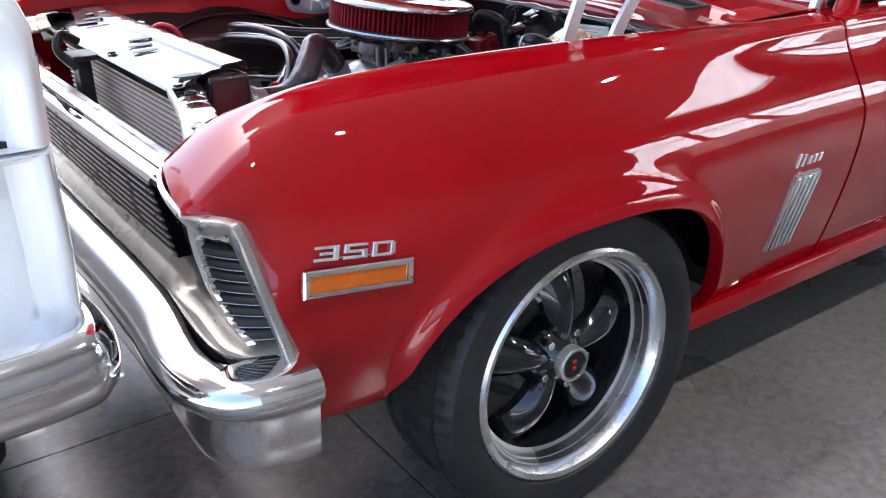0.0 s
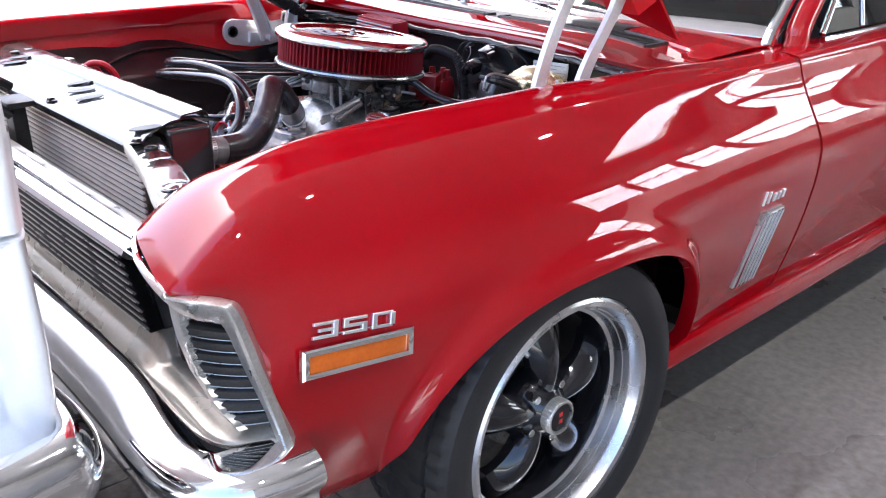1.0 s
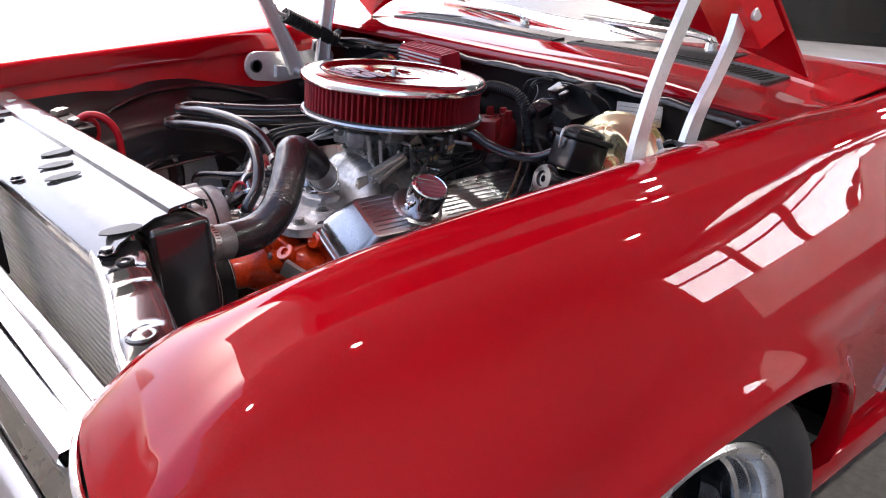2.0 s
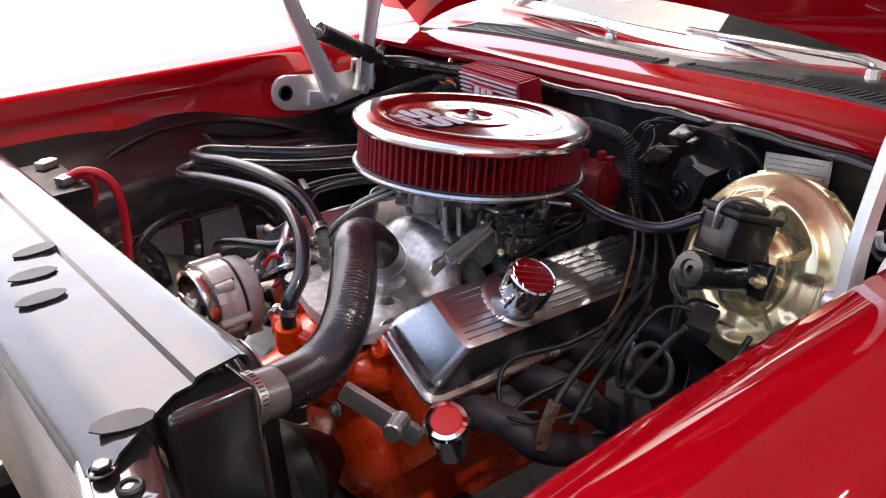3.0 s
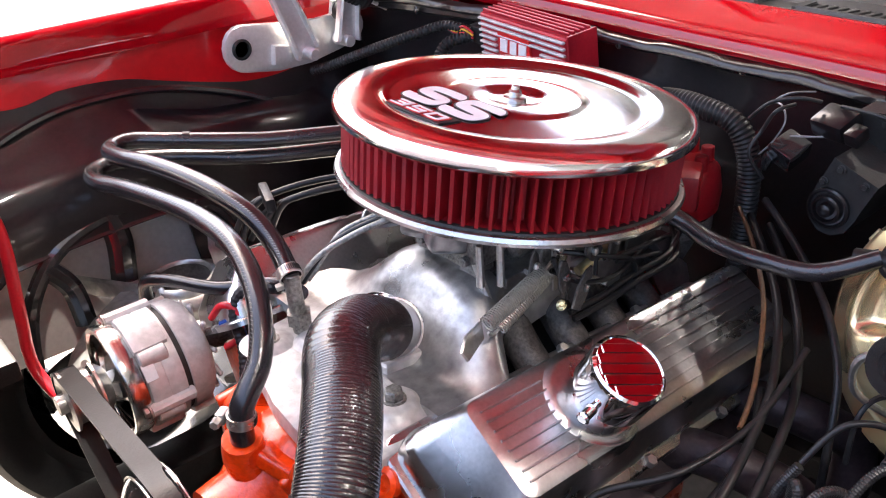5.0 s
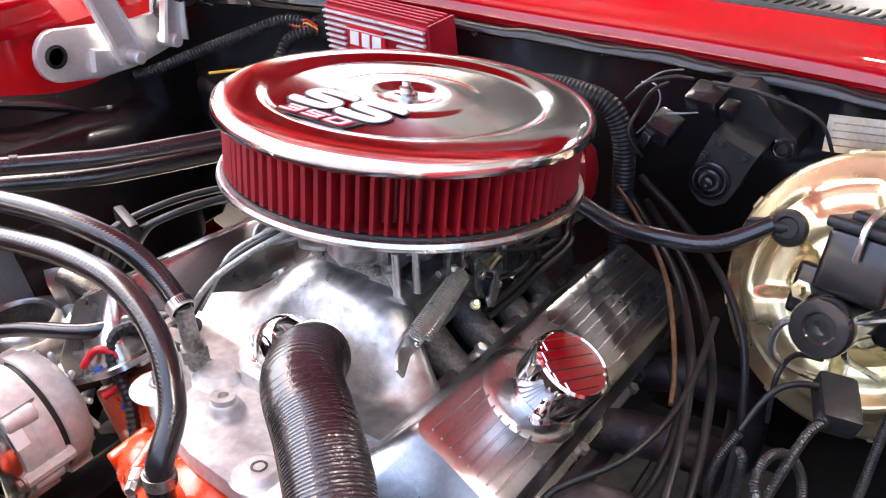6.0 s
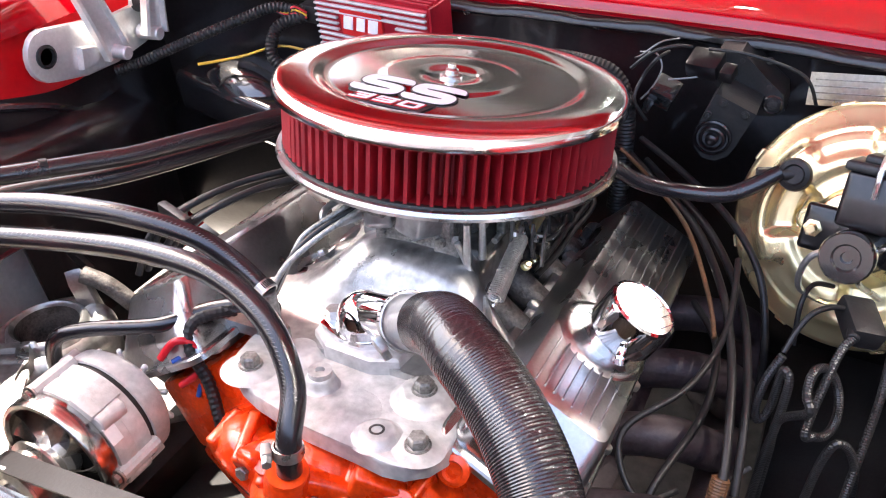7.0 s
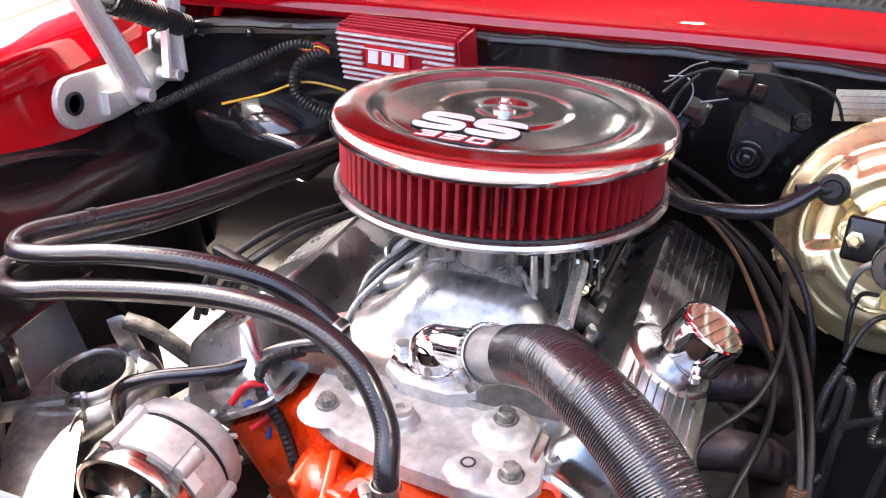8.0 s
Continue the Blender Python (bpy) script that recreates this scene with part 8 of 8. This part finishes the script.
part("reservoir", box(bmesh.new(), (0.014, 0.044, 0.094), (0.058, 0.056, 0.082), None, 0.006, 3), BLACK, mc, "black wrinkled cast reservoir", True, 40)
part("lid", box(bmesh.new(), (0.014, 0.076, 0.094), (0.066, 0.010, 0.090), None, 0.004, 3), SATIN, mc, "", True, 40)
part("lid_boss", box(bmesh.new(), (0.014, 0.084, 0.094), (0.038, 0.010, 0.060), None, 0.004, 3), SATIN, mc, "", True, 40)
bm = bmesh.new()
tube(bm, [(0.014, 0.040, 0.050), (0.014, 0.080, 0.046), (0.014, 0.092, 0.070), (0.014, 0.093, 0.115), (0.014, 0.080, 0.142), (0.014, 0.050, 0.140)], 0.003, 8, 4)
part("bail_wire", bm, STEEL, mc)
bm = bmesh.new()
lathe(bm, [(0, 0.03), (0.030, 0.03), (0.030, 0.05), (0.024, 0.06), (0.023, 0.130), (0.026, 0.132), (0.026, 0.148), (0.024, 0.152), (0.014, 0.152), (0.012, 0.148), (0.006, 0.148), (0.005, 0.142), (0, 0.142)], Matrix.Translation((0.008, -0.010, 0.0)), 28)
part("bore", bm, BLACK_SHINE, mc, "black cast bore with end plug", True, 40)
part("flange", box(bmesh.new(), (0.0, -0.004, 0.045), (0.110, 0.052, 0.014), None, 0.006, 3), BLACK, mc, "", True, 40)
for x in (-0.042, 0.046):
    part("nut", lathe(bmesh.new(), [(0.010, 0), (0.010, 0.008), (0.006, 0.009), (0.005, 0.02), (0, 0.02)], Matrix.Translation((x, -0.004, 0.052)), 6), GOLD, mc, "", True, 25)
for y0, ln in ((-0.40, 0.0), (-0.455, 0.03)):
    bm = bmesh.new()
    tube(bm, [(0.25 + ln, y0, 0.76), (0.245 + ln, y0 + 0.03, 0.745), (0.26 + ln, y0 + 0.035, 0.70), (0.30 + ln, y0 + 0.01, 0.66), (0.34, y0 - 0.03, 0.63), (0.36, -0.50, 0.56)], 0.0035, 8, 6)
    piece("brake_line", bm, STEEL, mc, "thin steel brake line")
valve = thing("pressure_switch", (0.232, -0.428, 0.68), "black connector block below the booster", "switch")
bm = bmesh.new()
box(bm, (0.232, -0.428, 0.690), (0.052, 0.034, 0.024), pose(0, 0, 0, 12, -10, 20), 0.005)
rod(bm, (0.222, -0.425, 0.692), (0.200, -0.423, 0.690), 0.008, 0.006, 12)
piece("block", bm, SATIN, valve)

# ---- looms and pipes on the driver's side ----
for k, (pts, r, mat, ribs) in enumerate((
    ([(0.47, -0.13, 0.71), (0.42, -0.18, 0.70), (0.34, -0.245, 0.695), (0.26, -0.292, 0.672), (0.18, -0.318, 0.655), (0.11, -0.332, 0.635), (0.05, -0.340, 0.60), (0.03, -0.335, 0.55)], 0.0046, RUBBER, 0.0),
    ([(0.48, -0.15, 0.70), (0.43, -0.20, 0.69), (0.35, -0.262, 0.685), (0.27, -0.310, 0.662), (0.19, -0.335, 0.64), (0.12, -0.347, 0.61), (0.07, -0.352, 0.57)], 0.0046, RUBBER, 0.0),
    ([(0.48, -0.14, 0.73), (0.43, -0.21, 0.715), (0.37, -0.28, 0.695), (0.32, -0.325, 0.66), (0.28, -0.345, 0.60), (0.27, -0.35, 0.52)], 0.0042, SATIN, 0.0),
    ([(0.46, -0.12, 0.72), (0.41, -0.17, 0.712), (0.33, -0.235, 0.700), (0.25, -0.280, 0.668), (0.20, -0.298, 0.652)], 0.0027, RUST, 0.0),
    ([(0.30, -0.26, 0.62), (0.22, -0.30, 0.625), (0.14, -0.305, 0.60), (0.05, -0.28, 0.575), (0.02, -0.275, 0.54)], 0.0042, RUBBER, 0.0),
)):
    cable("engine_lead", pts, r, mat, "dark lead running along the valve cover", ribs, 0.006, "engine leads", 10)
LOOP_N = Vector((-0.35, -0.82, 0.45)).normalized()
LOOP_U = Vector((0, 0, 1)).cross(LOOP_N).normalized()
LOOP_V = LOOP_N.cross(LOOP_U)
loop = [Vector((0.155, -0.405, 0.640)) + 0.031 * (math.cos(radians(a)) * LOOP_U + 1.1 * math.sin(radians(a)) * LOOP_V) + LOOP_N * 0.00003 * (a - 200) for a in range(205, 531, 25)]
for pts in ([(0.178, -0.366, 0.668), (0.168, -0.356, 0.642), (0.163, -0.352, 0.612), (0.162, -0.354, 0.594), (0.166, -0.360, 0.592), (0.169, -0.366, 0.612), (0.168, -0.368, 0.646), (0.165, -0.371, 0.661), (0.160, -0.377, 0.650), (0.157, -0.375, 0.60), (0.156, -0.370, 0.55), (0.160, -0.366, 0.47)],
            [(0.203, -0.424, 0.690), (0.186, -0.414, 0.676)] + loop + [(0.160, -0.376, 0.60), (0.165, -0.374, 0.55), (0.17, -0.372, 0.47)],
            [(0.150, -0.416, 0.50), (0.149, -0.421, 0.56), (0.150, -0.427, 0.590), (0.154, -0.434, 0.597), (0.160, -0.445, 0.586), (0.167, -0.456, 0.555), (0.175, -0.462, 0.50)],
            [(0.285, -0.468, 0.665), (0.25, -0.466, 0.64), (0.215, -0.464, 0.613), (0.18, -0.458, 0.575), (0.15, -0.452, 0.535), (0.13, -0.45, 0.48)]):
    cable("loom_conduit", pts, 0.0042, CONDUIT, "grey-black corrugated wire conduit hanging in a loop", 0.0005, 0.0026, "wiring conduits", 10)
cable("thin_wire", [(0.235, -0.412, 0.700), (0.222, -0.398, 0.706), (0.208, -0.384, 0.704), (0.196, -0.374, 0.690), (0.180, -0.366, 0.670)], 0.0030, RUBBER, "thin black wire from the connector to its conduit", 0, 0.004, "thin wires", 8)
cable("thin_wire", [(0.31, -0.40, 0.675), (0.285, -0.38, 0.688), (0.262, -0.372, 0.675), (0.25, -0.374, 0.63)], 0.0028, RUBBER, "thin black wire below the booster", 0, 0.004, "thin wires", 6)
cable("thin_wire", [(0.10, -0.36, 0.585), (0.07, -0.335, 0.572), (0.03, -0.32, 0.575), (0.0, -0.305, 0.59)], 0.0028, RUBBER, "thin black wire at the exhaust header", 0, 0.004, "thin wires", 6)
cable("engine_lead", [(0.30, -0.30, 0.69), (0.205, -0.308, 0.662), (0.127, -0.289, 0.642), (0.070, -0.244, 0.622), (0.041, -0.246, 0.600), (0.025, -0.272, 0.575), (0.06, -0.30, 0.565)], 0.0036, RUBBER, "thin black lead clipped along the valve cover", 0, 0.004, "engine leads", 8)
cable("thin_wire", [(0.352, -0.45, 0.601), (0.40, -0.462, 0.56), (0.486, -0.48, 0.488)], 0.0022, RUST, "thin brown wire below the booster", 0, 0.004, "thin wires", 6)
cable("heat_sleeve", [(0.055, -0.338, 0.605), (0.04, -0.336, 0.575), (0.033, -0.333, 0.54)], 0.0085, RUST, "brown heat sleeve on a lead", 0.0006, 0.003, "", 10)

# exhaust headers, one pipe each
for s in (-1, 1):
    head = thing("exhaust_header", (0.18, s * 0.25 + 0.012, 0.5), "dark coated exhaust header with four pipes", "exhaust header", "exhaust headers")
    bm = bmesh.new()
    box(bm, (0.17, 0.012 + s * 0.222, 0.548), (0.44, 0.010, 0.06), pose(0, 0, 0, s * 60, 0, 0), 0.004)
    piece("flange", bm, HEADER, head)
    for k in range(4):
        x = 0.0 + 0.115 * k
        bm = bmesh.new()
        tube(bm, [(x, 0.012 + s * 0.215, 0.552), (x + 0.005, 0.012 + s * 0.255, 0.565), (x + 0.02, 0.012 + s * 0.300, 0.560), (x + 0.06, 0.012 + s * 0.335, 0.52), (x * 0.5 + 0.22, 0.012 + s * 0.335, 0.44), (0.42 + 0.015 * k, 0.012 + s * (0.31 - 0.012 * k), 0.36)], 0.023, 16, 7)
        piece("pipe", bm, HEADER, head)

# ---- passenger side: battery, spring tower, cable ----
batt = thing("battery", (-0.34, 0.50, 0.60), "black car battery with red positive cable", "battery")
piece("case", box(bmesh.new(), (-0.345, 0.505, 0.690), (0.17, 0.20, 0.18), None, 0.008, 3), SATIN, batt, "", True, 40)
piece("lid", box(bmesh.new(), (-0.345, 0.505, 0.787), (0.175, 0.205, 0.022), None, 0.006, 2), RUBBER, batt, "", True, 40)
piece("tray", box(bmesh.new(), (-0.345, 0.505, 0.585), (0.20, 0.24, 0.03), None, 0.006), SATIN, batt)
for y in (0.445, 0.56):
    bm = bmesh.new()
    lathe(bm, [(0.010, 0), (0.009, 0.018), (0, 0.018)], Matrix.Translation((-0.285, y, 0.796)), 14)
    box(bm, (-0.283, y, 0.806), (0.035, 0.022, 0.014), pose(0, 0, 0, 0, 0, 25), 0.003)
    piece("terminal", bm, STEEL, batt, "grey lead terminal clamp")
cable("battery_cable", [(-0.283, 0.445, 0.806), (-0.262, 0.437, 0.816), (-0.236, 0.425, 0.808), (-0.218, 0.415, 0.78), (-0.214, 0.412, 0.73), (-0.221, 0.418, 0.64), (-0.226, 0.418, 0.56), (-0.21, 0.36, 0.52)], 0.0078, WIRE_RED, "thick red battery cable", 0, 0.004, "battery cables", 12)
cable("battery_cable", [(-0.275, 0.440, 0.808), (-0.25, 0.45, 0.80), (-0.24, 0.455, 0.78), (-0.246, 0.46, 0.75), (-0.26, 0.46, 0.735)], 0.0048, WIRE_RED, "thin red battery cable", 0, 0.004, "battery cables", 10)
cable("battery_cable", [(-0.26, 0.46, 0.735), (-0.275, 0.44, 0.725), (-0.295, 0.41, 0.718)], 0.006, WIRE_YELLOW, "yellow taped end of a battery cable", 0, 0.004, "battery cables", 10)
arm = thing("upper_control_arm", (0.01, 0.495, 0.53), "stained pale metal suspension arm with an oval opening", "suspension arm")
ARM_OUT = [(0.098, 0.495), (0.088, 0.530), (0.045, 0.560), (-0.015, 0.568), (-0.085, 0.556), (-0.150, 0.505), (-0.188, 0.445), (-0.168, 0.383), (-0.118, 0.436), (-0.070, 0.448), (-0.030, 0.432), (0.012, 0.420), (0.055, 0.425), (0.088, 0.460), (0.098, 0.495)]
edge = spline([(x, y, 0) for x, y in ARM_OUT], 4)[:-1]
centre = Vector((0.010, 0.495, 0))
rows = []
for p in edge:
    d = p - centre
    q = d.normalized()
    ring = [centre + q * r * Vector((1, 1, 1)).x for r in (0.040, 0.041, 0.045, 0.050, 0.053)]
    drop = 0.10 * max(0.0, -p.x - 0.03) + 0.016
    rows.append([ring[0] + Vector((0, 0, 0.535)), ring[1] + Vector((0, 0, 0.561)), ring[2] + Vector((0, 0, 0.565)), ring[3] + Vector((0, 0, 0.562)), ring[4] + Vector((0, 0, 0.550))]
                + [centre + q * 0.053 + (d - q * 0.053) * u + Vector((0, 0, 0.550 - drop * u ** 1.4 + 0.010 * math.sin(math.pi * u))) for u in (0.3, 0.6, 0.85, 0.97)] + [p + Vector((0, 0, 0.546 - drop)), p + Vector((0, 0, 0.515 - drop))])
rows.append(rows[0])
bm = bmesh.new()
grid(bm, rows)
bmesh.ops.remove_doubles(bm, verts=bm.verts, dist=0.0001)
thicken(bm, 0.003)
piece("pressing", bm, CAST, arm, "", True, 50)
# Grimy cup closes the hole; the hole's shade is in its dark colour.
bm = bmesh.new()
lathe(bm, [(0.040, 0.0), (0.039, -0.03), (0.036, -0.06), (0, -0.062)], Matrix.Translation((0.010, 0.495, 0.560)), 36)
piece("opening", bm, GRIME_SHADE, arm, "oily opening with its shade in the colour", True, 50)
bm = bmesh.new()
prism(bm, [(-0.012, -0.045), (0.012, -0.045), (0.010, 0.030), (0.0, 0.046), (-0.010, 0.030)], -0.012, 0.012, Matrix.Translation((0.078, 0.492, 0.560)) @ pose(0, 0, 0, 80, 0, 40), 0.008, 3)
piece("ear", bm, CAST, arm)
bm = bmesh.new()
tube(bm, [(0.075, 0.485, 0.60), (0.085, 0.455, 0.585), (0.095, 0.42, 0.55), (0.11, 0.38, 0.50)], 0.012, 12, 5)
piece("stay", bm, GRIME_SHADE, arm)
bm = bmesh.new()
tube(bm, [(-0.14, 0.37, 0.50), (-0.08, 0.415, 0.515), (-0.02, 0.395, 0.52), (0.06, 0.375, 0.51)], 0.022, 12, 5)
piece("cross_shaft", bm, GRIME_SHADE, arm, "oily dark cross shaft")
cable("thin_wire", [(-0.065, 0.215, 0.655), (-0.055, 0.20, 0.675), (-0.045, 0.185, 0.668), (-0.05, 0.18, 0.64), (-0.06, 0.20, 0.62)], 0.0042, WIRE_RED, "red wire at the alternator plug", 0, 0.004, "thin wires", 8)
cable("thin_wire", [(-0.06, 0.205, 0.65), (-0.045, 0.19, 0.655), (-0.042, 0.185, 0.63), (-0.05, 0.19, 0.60)], 0.003, WIRE_BLUE, "blue wire at the alternator plug", 0, 0.004, "thin wires", 8)
cable("alternator_loom", [(0.0, 0.16, 0.69), (-0.03, 0.19, 0.688), (-0.048, 0.188, 0.665), (-0.055, 0.165, 0.63), (-0.075, 0.14, 0.585), (-0.085, 0.13, 0.55)], 0.0062, RUBBER, "black taped wiring behind the alternator", 0.0008, 0.006, "", 10)
# filler cap and fittings low beside the near valve cover
brk = thing("front_bracket", (-0.10, -0.20, 0.55), "zinc-plated bracket and fuel pump fittings by the cover", "bracket")
bm = bmesh.new()
box(bm, (-0.125, -0.20, 0.60), (0.012, 0.12, 0.03), pose(0, 0, 0, 30, 0, 35), 0.004)
rod(bm, (-0.11, -0.225, 0.598), (-0.145, -0.25, 0.605), 0.013, 0.013, 16)
piece("stay", bm, STEEL, brk)
capn = thing("chrome_cap", (-0.06, -0.265, 0.56), "chrome tube cap with red top beside the engine", "cap")
cm = axis_matrix((-0.055, -0.255, 0.54), (-0.085, -0.285, 0.62))
bm = bmesh.new()
lathe(bm, [(0.022, 0.0), (0.022, 0.05), (0.026, 0.055), (0.030, 0.060), (0.030, 0.078), (0.027, 0.082), (0.021, 0.083), (0.020, 0.081)], cm, 32)
piece("shell", bm, CHROME, capn)
bm = bmesh.new()
lathe(bm, [(0.0205, 0.080), (0.019, 0.0825), (0, 0.0835)], cm, 28)
piece("top", bm, RED_TRIM, capn, "red cap insert")

# ---- white car beside the red one ----
white = thing("white_car", (-1.7, 0.6, 0), "white car with a chrome bumper parked in front", "car")


for nm, stations in (("lower_body", ((-0.800, 0.63, 0.06, 0.862), (-0.830, 0.61, 0.03, 0.872), (-0.822, 0.60, 0.010, 0.876), (-0.74, 0.58, 0.0, 0.878), (-0.45, 0.40, 0.0, 0.878), (1.6, 0.28, 0.0, 0.878), (3.1, 0.36, 0.02, 0.87), (3.16, 0.42, 0.06, 0.86))),
                     ("upper_body", ((-0.800, 0.882, 0.06, 1.02), (-0.830, 0.881, 0.03, 1.045), (-0.822, 0.881, 0.010, 1.075), (-0.74, 0.881, 0.0, 1.10), (-0.2, 0.881, 0.0, 1.12), (1.6, 0.881, 0.0, 1.12), (3.1, 0.886, 0.02, 1.08), (3.16, 0.888, 0.06, 1.05)))):
    bm = bmesh.new()
    rows = []
    for y, z0, d, top in stations:
        x0, x1 = -2.57 + d, -0.797 - d
        c = 0.003 if nm == "upper_body" else 0.03
        e = 0.09 if nm == "upper_body" else 0.003
        left = [(x0 + c, z0), (x0 + 0.003, z0 + c), (x0, (z0 + top) / 2), (x0 + 0.002, top - e * 1.3)] + [(x0 + e * (1 - math.cos(radians(a))), top - e * (1 - math.sin(radians(a)))) for a in (10, 30, 50, 70, 90)]
        mid = (x0 + x1) / 2
        rows.append([(x, y, z) for x, z in left + [(mid, top + 0.002)] + [(2 * mid - x, z) for x, z in left[::-1]]])
    cols = [spline([row[k] for row in rows], 4) for k in range(len(rows[0]))]
    rows = [[col[k] for col in cols] for k in range(len(cols[0]))]
    vs = grid(bm, rows, True)
    bm.faces.new(vs[0])
    bm.faces.new(vs[-1][::-1])
    bmesh.ops.recalc_face_normals(bm, faces=bm.faces)
    piece(nm, bm, WHITE, white, "white painted body panel", True, 45)
bm = bmesh.new()
box(bm, (-1.69, 1.16, 0.8795), (1.70, 3.94, 0.02))
piece("seam_strip", bm, SATIN, white, "dark gap between the panels", False)
bm = bmesh.new()
wp = spline([(-0.80, -0.62, 0), (-0.785, -0.74, 0), (-0.782, -0.83, 0), (-0.80, -0.885, 0), (-0.85, -0.905, 0), (-1.0, -0.915, 0), (-1.69, -0.93, 0), (-2.4, -0.915, 0), (-2.55, -0.89, 0), (-2.60, -0.80, 0), (-2.59, -0.62, 0)], 6)
rows = []
for i, p in enumerate(wp):
    d = (wp[min(i + 1, len(wp) - 1)] - wp[max(i - 1, 0)]).normalized()
    n = Vector((d.y, -d.x, 0))
    if n.dot(p - Vector((-1.69, 0.5, 0))) < 0:
        n = -n
    rows.append([Vector((p.x, p.y, z)) + n * o for o, z in ((-0.035, 0.660), (-0.025, 0.663), (-0.008, 0.655), (0.004, 0.635), (0.008, 0.61), (0.002, 0.58), (-0.012, 0.56), (-0.025, 0.553), (-0.035, 0.552))])
grid(bm, rows)
thicken(bm, 0.004)
piece("bumper", bm, CHROME, white, "rounded chrome bumper", True, 45)
for x in (-2.36, -1.0):
    for y in (0.0, 2.4):
        bm = bmesh.new()
        lathe(bm, [(0.0, 0.10), (0.16, 0.10), (0.20, 0.09), (0.22, 0.11), (0.30, 0.105), (0.325, 0.08), (0.325, -0.08), (0.30, -0.105), (0, -0.10)], Matrix.Translation((x, y, 0.325)) @ pose(0, 0, 0, 0, 90, 0), 48)
        piece("wheel", bm, TYRE, white, "black tyre")
bm = bmesh.new()
rows = [[(x, y, z) for x in (-2.35, -2.0, -1.38, -1.02)] for y, z in ((0.1, 1.12), (0.7, 1.50), (1.9, 1.54), (2.7, 1.12))]
grid(bm, rows)
thicken(bm, 0.02)
piece("cabin_roof", bm, WHITE, white)
